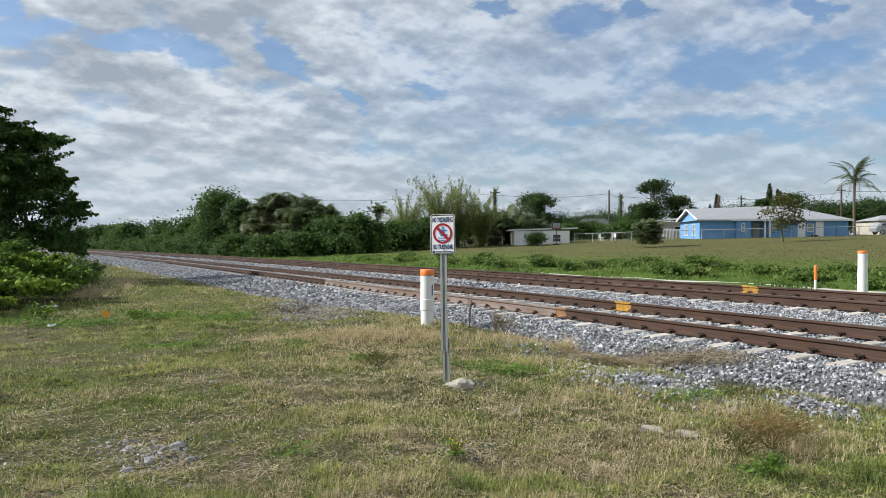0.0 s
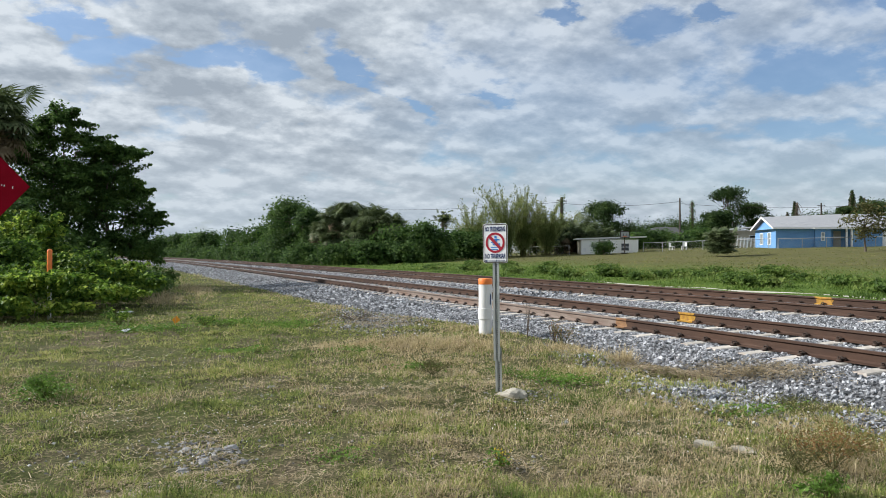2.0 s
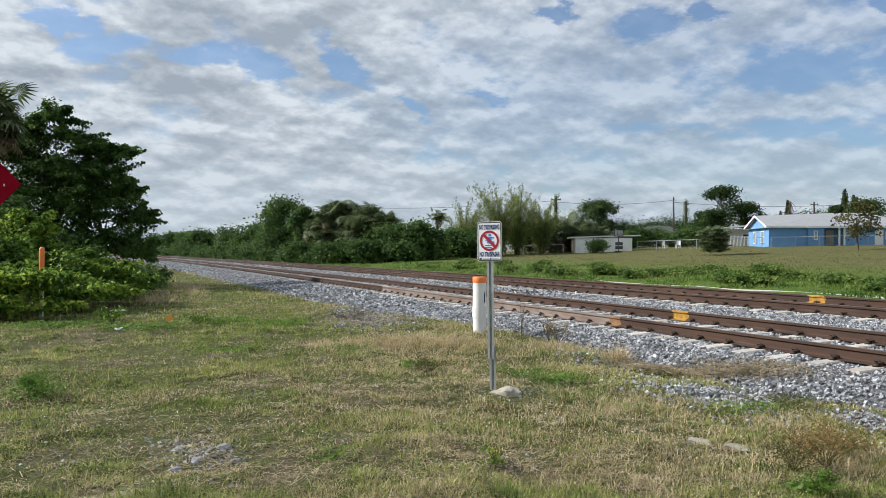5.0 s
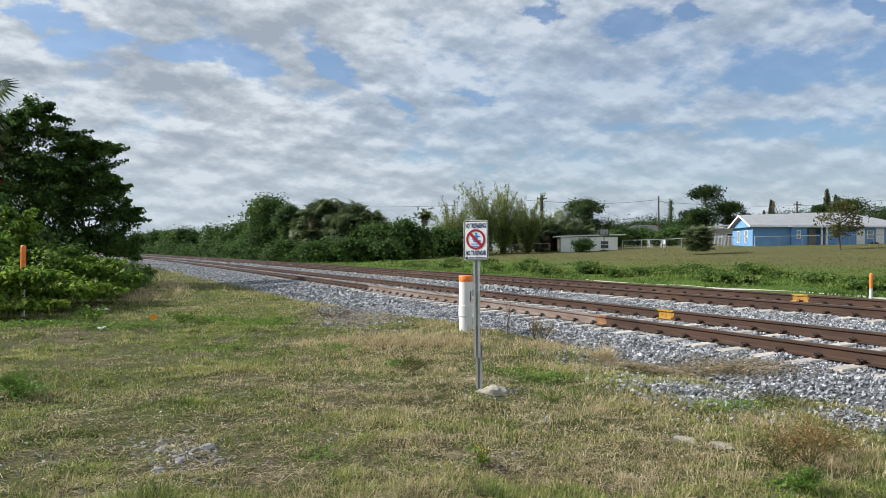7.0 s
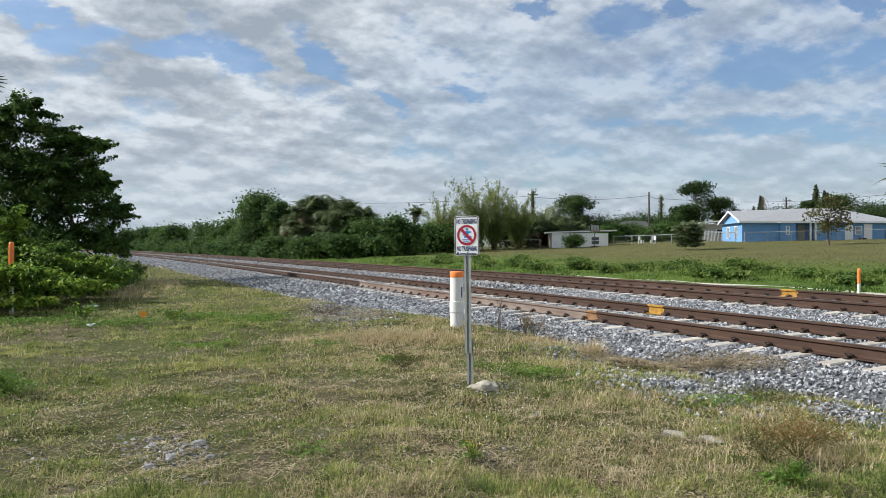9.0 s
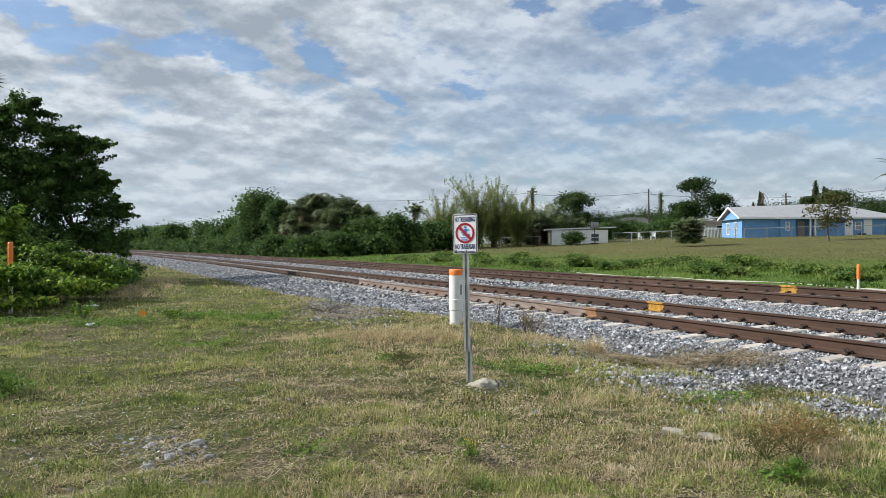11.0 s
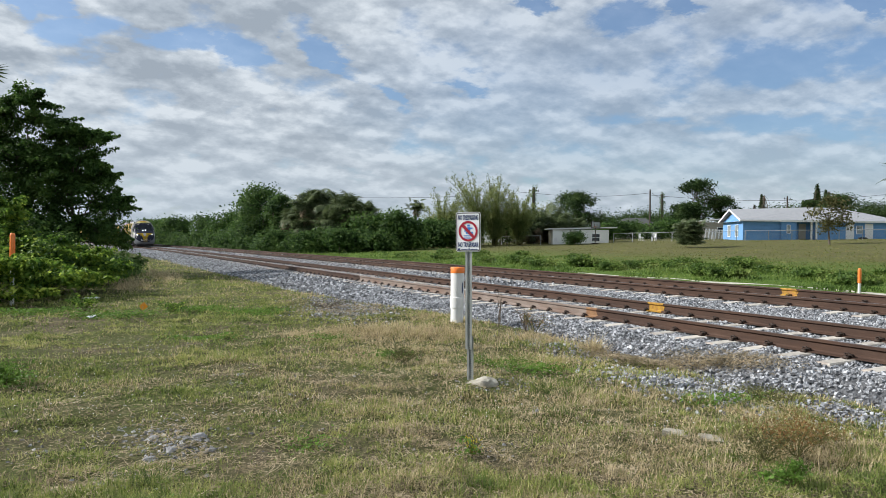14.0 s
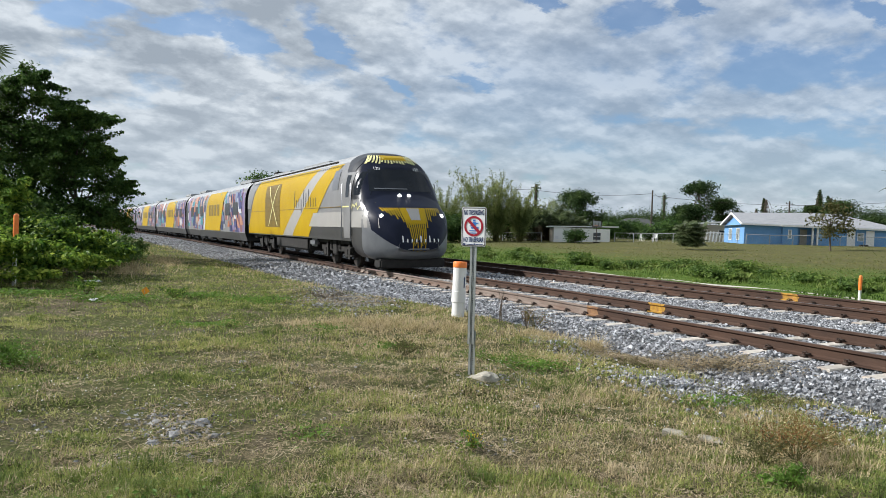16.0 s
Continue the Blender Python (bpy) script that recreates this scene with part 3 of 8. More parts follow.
def make_track(name, u0, label, pale_length):
    track = empty(name, pose(0, 0, 0), label, "railway track", kind="structure")
    for side, u in (("near", u0), ("far", u0 + GAUGE)):
        if pale_length and side == "near":
            obj("rail", rail_mesh("rail", u, -60, 11.62, M["rust"]), track, "rust-brown steel rail")
            obj("rail", rail_mesh("rail", u, 11.63, 25.0, M["pale_rust"]), track, "pale replacement length of rail")
            obj("rail", rail_mesh("rail", u, 25.01, 1000, M["rust"]), track, "rust-brown steel rail")
        else:
            obj("rail", rail_mesh("rail", u, -60, 1000, M["rust"]), track, "rust-brown steel rail")
    sleeper, (cv, cf) = tie_mesh(), clip_mesh()
    clip = raw_mesh("clip", cv, cf, M["clip"], True)
    lean = math.degrees(math.atan(CANT))
    rest, tv = [], None
    n0, n1 = 3, 145
    for i in range(-30, 600):
        y = 0.61 * i + (0.16 if pale_length else 0.4)
        uc = u0 + GAUGE / 2
        x = uc + bend(y)
        z = RAIL_Z - 0.186 + float(grade(y)) + CANT * (uc - RAIL_X)
        turn = math.degrees(math.atan(CURVE * y - SLOPE))
        if n0 <= i < n1:
            s = obj("sleeper", sleeper, track, at=pose(x, y, z, 0, -lean, turn))
            if i < 60:
                for dx in (-GAUGE / 2, GAUGE / 2):
                    for flip in (0, 180):
                        obj("clip", clip, s, "black spring clip" if i == n0 else "", at=pose(dx, 0, 0.0, 0, 0, flip))
            else:
                rest.append((x, y, z, False))
        else:
            rest.append((x, y, z, True))
    # far sleepers and clips, past counting
    bv = np.array([v.co[:] for v in sleeper.vertices])
    pieces_t, pieces_c = [], []
    low = np.array([(-0.08, -0.09, 0), (0.08, -0.09, 0), (0.08, 0.09, 0), (-0.08, 0.09, 0), (-0.05, -0.06, 0.06), (0.05, -0.06, 0.06), (0.05, 0.06, 0.06), (-0.05, 0.06, 0.06)], float)
    lf = np.array([(4, 5, 6, 7), (0, 1, 5, 4), (1, 2, 6, 5), (2, 3, 7, 6), (3, 0, 4, 7)])
    slab = np.array([(-1.29, -0.105, 0), (1.29, -0.105, 0), (1.29, 0.105, 0), (-1.29, 0.105, 0), (-1.3, -0.125, -0.2), (1.3, -0.125, -0.2), (1.3, 0.125, -0.2), (-1.3, 0.125, -0.2)], float)
    sf = np.array([(0, 1, 2, 3), (0, 4, 5, 1), (1, 5, 6, 2), (2, 6, 7, 3), (3, 7, 4, 0)])
    for x, y, z, bare in rest:
        if bare:
            p = slab.copy()
            p[:, 2] += CANT * p[:, 0]
            pieces_t.append((p + (x, y, z), sf))
        for dx in (-GAUGE / 2, GAUGE / 2):
            for s in (-0.11, 0.11):
                q = low.copy()
                pieces_c.append((q + (x + dx + s, y, z + CANT * dx), lf))
    obj("far_sleepers", raw_mesh("far_sleepers", *joined(pieces_t), M["tie"]), track, "rows of concrete sleepers further along", kind="stuff")
    obj("far_clips", raw_mesh("far_clips", *joined(pieces_c), M["clip"]), track, "dark clips further along", kind="stuff")
    return track


near_track = make_track("track_near", RAIL_X, "near railway track of rusty rails on concrete sleepers", True)
far_track = make_track("track_far", RAIL_X + SPACING, "far railway track of rusty rails on concrete sleepers", False)


def paint_on_rail(track, u, y0, y1, mat, label):
    """Sprayed paint over the web and foot of a rail, as a thin skin."""
    prof = rail_profile()[9:]
    ys = np.linspace(y0, y1, 7)
    rng = np.random.default_rng(int(y0 * 100))
    V, n = [], len(prof)
    for j, y in enumerate(ys):
        base = RAIL_Z - 0.186 + float(grade(y)) + CANT * (u - RAIL_X)
        for i, (x, z) in enumerate(prof):
            V.append((u + bend(y) + x - 0.004, y + rng.uniform(-0.055, 0.055), base + z + (0.003 if i in (0, 7, 8) else 0)))
    f = [(i * n + j, i * n + j + 1, (i + 1) * n + j + 1, (i + 1) * n + j) for i in range(len(ys) - 1) for j in range(n - 1)]
    obj("paint_mark", raw_mesh("paint_mark", V, np.array(f), mat), track, label)


paint_on_rail(near_track, RAIL_X, 11.42, 11.75, M["orange_paint"], "faded orange paint mark")
paint_on_rail(near_track, RAIL_X + GAUGE, 11.32, 11.72, M["yellow_paint"], "sprayed yellow paint mark")
paint_on_rail(far_track, RAIL_X + SPACING + GAUGE, 11.80, 12.22, M["yellow_paint"], "sprayed yellow paint mark")


# ---- loose stone ----
def stones(name, pos, size, mat, label, seed):
    rng = np.random.default_rng(seed)
    tv = np.array([(-1, -1, -1), (1, -1, -1), (1, 1, -1), (-1, 1, -1), (-1, -1, 1), (1, -1, 1), (1, 1, 1), (-1, 1, 1)], float) * 0.72
    tf = np.array([(3, 2, 1, 0), (4, 5, 6, 7), (0, 1, 5, 4), (1, 2, 6, 5), (2, 3, 7, 6), (3, 0, 4, 7)])
    n = len(pos)
    s3 = size[:, None] * rng.uniform(0.6, 1.15, (n, 3))
    v, f = scatter(tv, tf, pos, spin_axes(rng, n), s3)
    v = v + rng.normal(size=v.shape) * np.repeat(size, len(tv))[:, None] * 0.17
    return obj(name, raw_mesh(name, v, f, mat), None, label, "gravel", kind="stuff")


def in_tie(u, y, u0, off):
    k = (y - off) / 0.61
    return (np.abs(k - np.round(k)) * 0.61 < 0.12) & (np.abs(u - u0 - GAUGE / 2) < 1.27)


def make_stones():
    rng = np.random.default_rng(5)
    def spread(n, y0, y1, u1=16.3):
        y = y0 + (y1 - y0) * rng.random(n)
        t = toe(y) - 0.15
        u = t + (u1 - t) * rng.random(n)
        # thin out towards the grassy foot, in ragged tongues
        edge = np.clip((u - t) / 0.5, 0, 1) + 0.35 * wave(u, y, 2.6)
        keep = (edge > 0.12) & ~in_tie(u, y, RAIL_X, 0.16) & ~in_tie(u, y, RAIL_X + SPACING, 0.4)
        for r in (0, GAUGE, SPACING, SPACING + GAUGE):
            keep &= np.abs(u - RAIL_X - r) > 0.10
        u, y = u[keep], y[keep]
        z = np.maximum(bed_top(u, y), land(u + bend(y), y)) + 0.015 * wave(u, y, 3.1)
        return np.stack([u + bend(y), y, z], -1)
    p = spread(88000, 3.0, 19)
    stones("ballast_stones", p + np.stack([0 * p[:, 0], 0 * p[:, 0], rng.uniform(-0.01, 0.012, len(p))], -1), rng.uniform(0.016, 0.030, len(p)), M["stone"], "angular grey granite ballast stones", 11)
    p = spread(22000, 19, 58)
    stones("ballast_stones", p, rng.uniform(0.035, 0.058, len(p)), M["stone"], "angular grey granite ballast stones further along", 12)
    p = spread(9000, 58, 120)
    stones("ballast_stones", p, rng.uniform(0.06, 0.10, len(p)), M["stone"], "angular grey granite ballast far along the line", 15)
    # patches of spilled stone in the grass
    def patches(spec, lo, hi, mat, label, seed, sink):
        q = np.concatenate([rng.normal(size=(n, 2)) * (a, b) * 0.6 + (cx, cy) for cx, cy, a, b, n in spec])
        q = q[q[:, 0] - bend(q[:, 1]) < toe(q[:, 1]) + 0.6]
        z = land(q[:, 0], q[:, 1])
        stones("spilled_stones", np.column_stack([q, z + 0.008 - sink]), rng.uniform(lo, hi, len(q)), mat, label, seed)
    patches(((6.35, 6.5, 0.55, 1.1, 1300), (4.9, 15.6, 0.8, 1.6, 900), (5.6, 17.6, 0.7, 2.2, 1100), (6.9, 4.9, 0.35, 0.7, 420), (6.7, 9.6, 0.5, 1.0, 420)), 0.014, 0.029, M["stone"], "spilled grey stones at the foot of the ballast", 13, 0.0)
    patches(((0.80, 6.15, 0.30, 0.34, 330), (0.62, 6.7, 0.28, 0.40, 220), (4.9, 8.0, 0.5, 0.6, 140), (-0.2, 6.4, 0.5, 0.6, 70), (0.4, 5.3, 0.4, 0.3, 60), (2.4, 5.9, 1.0, 0.8, 60), (2.1, 8.6, 1.4, 0.9, 90), (3.0, 5.2, 0.3, 0.25, 60), (4.3, 7.3, 0.5, 0.4, 160), (2.0, 12.0, 1.5, 1.5, 80)), 0.006, 0.021, M["pale_stone"], "weathered stones half buried in the grass", 14, 0.012)


make_stones()


# ---- plants ----
LEAF_V = np.array([(-0.5, 0, 0), (0.02, 0.30, 0.07), (0.5, 0, -0.05), (0.02, -0.30, 0.07)])
LEAF_F = np.array([(0, 2, 1), (0, 3, 2)])


def leaf_cloud(rng, clumps, n, size, twigs=11, loose=0.30, flat=0.5, slim=1.0):
    """Leaves gathered in sprays on the skins of uneven clumps (x, y, z, rx, ry, rz)."""
    C = np.array(clumps, float)
    w = (C[:, 3] * C[:, 4] * C[:, 5]) ** 0.67
    share = rng.choice(len(C), n, p=w / w.sum())
    pos, nor = np.zeros((n, 3)), np.zeros((n, 3))
    for i, c in enumerate(C):
        k = np.where(share == i)[0]
        if not len(k):
            continue
        d = rng.normal(size=(twigs * 3, 3))
        d /= np.linalg.norm(d, axis=1, keepdims=True)
        d[:, 2] = np.where(d[:, 2] < -0.55, -d[:, 2], d[:, 2])
        far = rng.uniform(0.55, 1.05, len(d))
        pick = rng.integers(0, len(d), len(k))
        g = rng.normal(size=(len(k), 3)) * loose
        q = d[pick] * far[pick][:, None] + g
        pos[k] = c[:3] + q * c[3:6]
        nor[k] = d[pick] * 0.6 + (0, 0, flat)
    v, f = scatter(LEAF_V, LEAF_F, pos, spin_axes(rng, n, nor, 0.8), (size * rng.uniform(0.6, 1.3, n))[:, None] * np.array([[1.0, slim, 1.0]]))
    return v, f


def limbs(rng, x, y, z, height, radius, clumps, sides=7):
    """A leaning trunk with tapering limbs reaching into the clumps."""
    pieces = []
    top = np.array([x + rng.uniform(-0.06, 0.06) * height, y + rng.uniform(-0.06, 0.06) * height, z + height])
    k = np.linspace(0, 1, 7)[:, None]
    trunk = np.array([x, y, z - 0.1]) * (1 - k) + top * k + np.sin(k * 3.0) * rng.normal(size=3) * (0.04, 0.04, 0) * height
    pieces.append(tube(trunk, np.linspace(radius * 1.15, radius * 0.5, 7), sides))
    for c in clumps:
        s = trunk[rng.integers(3, 7)]
        e = np.array(c[:3])
        k = np.linspace(0, 1, 5)[:, None]
        line = s * (1 - k) + e * k + np.sin(k * np.pi) * rng.normal(size=3) * 0.08 * np.linalg.norm(e - s)
        pieces.append(tube(line, np.linspace(radius * 0.42, radius * 0.08, 5), 5))
        for _ in range(3):
            t2 = e + rng.normal(size=3) * np.array(c[3:6]) * 0.6
            k = np.linspace(0, 1, 4)[:, None]
            pieces.append(tube(line[3] * (1 - k) + t2 * k, np.linspace(radius * 0.14, radius * 0.03, 4), 4))
    return joined(pieces)


def sprays(rng, clumps, n):
    """Arching leafy twigs that reach out of the clumps and break the outline: their leaf clumps and their lines."""
    out, lines = [], []
    for _ in range(n):
        c = clumps[rng.integers(len(clumps))]
        d = rng.normal(size=3)
        d[2] = abs(d[2]) * 0.6 + 0.1
        d /= np.linalg.norm(d)
        reach, droop = rng.uniform(0.4, 1.25), rng.uniform(0.0, 0.5)
        line = []
        for k in np.linspace(0.0, 1.0, 6):
            e = 0.7 + reach * k
            r = 0.19 * (1.15 - 0.7 * k)
            p = (c[0] + d[0] * c[3] * e, c[1] + d[1] * c[4] * e, c[2] + d[2] * c[5] * e - droop * k * k * c[5] * 0.6)
            line.append(p)
            out.append((*p, r * 1.25, r * 1.25, r))
        lines.append(line)
    return clumps + out, lines


def tree(name, x, y, clumps, n, size, mat, label, category="tree", trunk=0.12, trunk_h=None, seed=1, loose=0.30, bark="bark", twigs=11, group="", outliers=0):
    rng = np.random.default_rng(seed)
    bold, lines = clumps, []
    if outliers:
        clumps, lines = sprays(rng, clumps, outliers)
    z = float(land(x, y))
    th = trunk_h if trunk_h else max(0.4, min(c[2] for c in bold) - z)
    t = empty(name, pose(x, y, z), label, category, group)
    off = np.array([x, y, z])
    v, f = joined([limbs(rng, x, y, z, th, trunk, bold)] + [tube(q, np.linspace(0.022, 0.006, 6) * min(1, trunk / 0.12), 4) for q in lines if trunk > 0.1])
    obj("trunk", raw_mesh("trunk", v - off, f, M[bark], True), t)
    v, f = leaf_cloud(rng, clumps, n, size, twigs, loose)
    obj("crown", raw_mesh("crown", v - off, f, M[mat]), t)
    return t


def round_clumps(rng, x, y, top, width, base, squash=0.8, count=9, low=0.12, open_crown=False):
    """Clumps filling an uneven bushy outline from near the ground to the top."""
    h = top - base
    out = []
    for i in range(count):
        k = rng.uniform(low, 1.0) if i else 1.0
        r = width * (rng.uniform(0.20, 0.30) if not open_crown else rng.uniform(0.15, 0.23))
        spread = width * 0.5 * math.sqrt(max(0.0, 1 - (max(0, k - 0.45) / 0.62) ** 2)) - r * 0.6
        a = rng.uniform(0, 2 * math.pi)
        d = max(0, spread) * math.sqrt(rng.uniform(0.1, 1))
        rz = min(r * squash, h * 0.45)
        zc = min(base + h * k, top - rz * 1.3)
        out.append((x + math.cos(a) * d, y + math.sin(a) * d, max(zc, base + rz * 0.55), r, r, rz))
    return out



def fan_frond(segments=15, reach=1.0):
    """A fan of narrow folded blades with drooping tips on a short stalk."""
    V, F = [], []
    for i in range(segments):
        a = (i / (segments - 1) - 0.5) * math.radians(250)
        c, s = math.cos(a), math.sin(a)
        ln = reach * (1.0 - 0.25 * abs(i / (segments - 1) - 0.5))
        w = 0.075
        o = len(V)
        x0 = 0.75
        V += [(x0 + c * 0.05, s * 0.05, 0), (x0 + c * ln * 0.55 - s * w, s * ln * 0.55 + c * w, 0.02), (x0 + c * ln * 0.55 + s * w, s * ln * 0.55 - c * w, 0.02), (x0 + c * ln * 0.97, s * ln * 0.97, -0.30)]
        F += [(o, o + 2, o + 1), (o + 1, o + 2, o + 3)]
    o = len(V)
    V += [(0, 0.02, 0), (0, -0.02, 0), (0.8, 0.015, 0), (0.8, -0.015, 0)]
    F += [(o, o + 1, o + 3), (o, o + 3, o + 2)]
    return np.array(V), np.array(F)


def feather_frond(n=26):
    """A long arching frond with hanging leaflets on both sides."""
    V, F = [], []
    for i in range(n):
        k = i / (n - 1)
        x, z = 2.6 * k, 0.55 * math.sin(k * 2.2) - 1.0 * k ** 2.4
        ln = 0.75 * math.sin(0.35 + k * 2.6)
        for s in (-1, 1):
            o = len(V)
            V += [(x, 0, z), (x + 0.06, 0, z), (x + 0.22, s * ln * 0.75, z - ln * 0.5)]
            F += [(o, o + 1, o + 2)]
    for i in range(6):
        k0, k1 = i / 6, (i + 1) / 6
        p0, p1 = (2.6 * k0, 0.55 * math.sin(k0 * 2.2) - k0 ** 2.4), (2.6 * k1, 0.55 * math.sin(k1 * 2.2) - k1 ** 2.4)
        o = len(V)
        V += [(p0[0], -0.03, p0[1]), (p0[0], 0.03, p0[1]), (p1[0], 0.02, p1[1])]
        F += [(o, o + 1, o + 2)]
    return np.array(V), np.array(F)


def frond_axes(rng, n, low=-0.5, high=0.95):
    a = rng.uniform(0, 2 * np.pi, n)
    e = np.arcsin(rng.uniform(low, high, n))
    out = np.stack([np.cos(a) * np.cos(e), np.sin(a) * np.cos(e), np.sin(e)], -1)
    side = np.stack([-np.sin(a), np.cos(a), 0 * a], -1)
    return np.stack([out, side, np.cross(out, side)], 1)


def palm(name, x, y, top, spread, label, seed, fronds=46, dead=14, trunk=0.17, feathery=False, squat=False, low=-0.45):
    rng = np.random.default_rng(seed)
    z = float(land(x, y))
    r = spread / 2
    head = top - z - r * (0.8 if not feathery else 0.45)
    t = empty(name, pose(x, y, z), label, "palm tree")
    if not squat:
        k = np.linspace(0, 1, 9)[:, None]
        lean = rng.normal(size=3) * (0.05, 0.05, 0) * head
        line = np.array([0, 0, -0.1]) * (1 - k) + np.array([0, 0, head]) * k + (np.sin(k * 1.6) - k) * lean
        obj("trunk", raw_mesh("trunk", *tube(line, np.linspace(trunk * 1.2, trunk, 9) * (1 + 0.06 * np.sin(np.arange(9) * 2.1)), 9), M["bark"], True), t)
    tv, tf = feather_frond() if feathery else fan_frond()
    reach = r / (2.5 if feathery else 2.15)
    c = np.array([0, 0, max(head, 0.2)])
    pos = np.repeat(c[None], fronds, 0) + rng.normal(size=(fronds, 3)) * (0.08 if feathery else 0.20) * r
    if squat:
        pos = np.column_stack([rng.normal(size=fronds) * 0.26 * r, rng.normal(size=fronds) * 0.26 * r, rng.uniform(0.35, max(0.5, head) * 1.15, fronds)])
    v, f = scatter(tv, tf, pos, frond_axes(rng, fronds, low if not squat else -0.25, 0.98), reach * (0.72 if squat else 1.0) * rng.uniform(0.8, 1.1, fronds))
    obj("crown", raw_mesh("crown", v, f, M["palm"]), t)
    if dead:
        pos = np.repeat(c[None], dead, 0) - (0, 0, 0.22 * r) + rng.normal(size=(dead, 3)) * 0.16 * r
        v, f = scatter(tv, tf, pos, frond_axes(rng, dead, -0.97, -0.55), reach * rng.uniform(0.7, 0.95, dead))
        obj("dead_fronds", raw_mesh("dead_fronds", v, f, M["dead_palm"]), t, "hanging grey-brown dead fronds")
    return t


def conifer(x, y, top, width, seed):
    rng = np.random.default_rng(seed)
    z = float(land(x, y))
    clumps = []
    h = top - z
    for k in np.linspace(0.15, 0.98, 24):
        r = width * 0.5 * (1.05 - k) + 0.12
        for a in range(5):
            b = a * 1.257 + k * 9
            clumps.append((x + math.cos(b) * r * 0.6, y + math.sin(b) * r * 0.6, z + h * k, r * 0.45, r * 0.45, h * 0.018))
    return tree("conifer", x, y, clumps, 6000, 0.26, "leaf_far", "dark narrow tiered conifer behind the houses", "conifer", 0.10, h * 0.97, seed, 0.35, twigs=5)


# kind, x, y, top, width: trees, bushes, palms, conifers and far woods
GREENERY = [
    ("T", 18.0, 92.3, 8.3, 6.6),
    ("T", 19.0, 87.3, 6.9, 4.0),
    ("T", 17.4, 98.3, 7.2, 3.6),
    ("B", 17.9, 120.6, 5.9, 5.3),
    ("B", 16.2, 138.4, 5.9, 6.0),
    ("B", 14.1, 162.1, 6.0, 6.3),
    ("B", 11.6, 180.3, 6.0, 6.3),
    ("B", 9.6, 203.9, 6.2, 5.7),
    ("B", 6.7, 228.0, 6.1, 7.1),
    ("B", 17.8, 109.4, 4.5, 4.8),
    ("B", 18.9, 98.6, 3.9, 5.2),
    ("B", 20.3, 88.8, 4.3, 4.7),
    ("P", 21.3, 82.7, 7.2, 3.8),
    ("P", 23.1, 82.9, 7.5, 3.5),
    ("P", 24.2, 77.8, 6.8, 3.7),
    ("P", 19.9, 84.5, 5.5, 2.9),
    ("P", 25.5, 76.0, 5.9, 3.0),
    ("P", 22.5, 77.5, 5.1, 3.6),
    ("P", 20.6, 81.9, 4.6, 2.8),
    ("B", 20.8, 82.9, 2.9, 3.8),
    ("B", 22.5, 77.5, 3.1, 4.2),
    ("B", 26.0, 74.6, 4.6, 4.2),
    ("B", 27.5, 72.7, 4.9, 4.1),
    ("B", 28.8, 72.0, 4.1, 3.5),
    ("B", 23.7, 73.5, 2.6, 4.1),
    ("B", 26.0, 71.2, 2.6, 3.5),
    ("Q", 36.6, 88.2, 7.2, 2.9),
    ("B", 34.2, 77.0, 4.2, 3.9),
    ("B", 35.8, 75.1, 4.2, 3.8),
    ("B", 41.2, 82.4, 5.0, 3.5),
    ("B", 48.1, 84.5, 5.2, 4.5),
    ("B", 35.4, 83.2, 3.2, 3.5),
    ("P", 52.3, 85.7, 6.3, 3.8),
    ("P", 55.8, 86.1, 6.6, 4.3),
    ("P", 58.3, 87.0, 6.4, 3.6),
    ("T", 63.9, 90.9, 9.4, 6.6),
    ("F", 106.2, 136.5, 8.9, 10.4),
    ("F", 114.7, 137.7, 9.6, 9.4),
    ("F", 112.1, 127.8, 8.4, 7.6),
    ("F", 105.5, 114.3, 8.8, 6.9),
    ("T", 90.0, 94.2, 12.8, 6.7),
    ("T", 96.1, 94.4, 10.4, 5.9),
    ("T", 87.6, 94.3, 8.7, 5.7),
    ("C", 119.0, 107.2, 12.1, 1.6),
    ("C", 121.7, 111.4, 10.2, 1.4),
    ("C", 111.5, 88.6, 12.6, 2.0),
    ("C", 114.5, 89.3, 11.7, 1.6),
    ("T", 103.9, 79.0, 10.1, 7.3),
    ("T", 101.9, 82.3, 9.2, 3.7),
    ("F", 137.6, 97.5, 11.2, 9.2),
    ("F", 142.7, 94.8, 10.5, 8.1),
    ("F", 147.3, 92.4, 11.2, 8.1),
    ("F", 152.9, 89.5, 11.5, 10.4),
    ("F", 139.7, 119.0, 11.1, 9.1),
    ("F", 161.1, 85.2, 11.5, 10.4),
    ("F", 126.7, 120.1, 9.5, 7.6),
    ("B", 70.8, 89.5, 5.2, 5.2),
    ("B", 74.3, 83.2, 5.4, 4.1),
    ("B", 78.3, 94.6, 4.9, 5.5),
    ("B", 69.6, 81.1, 4.2, 2.4),
    ("B", 63.9, 84.1, 4.5, 3.2),
]


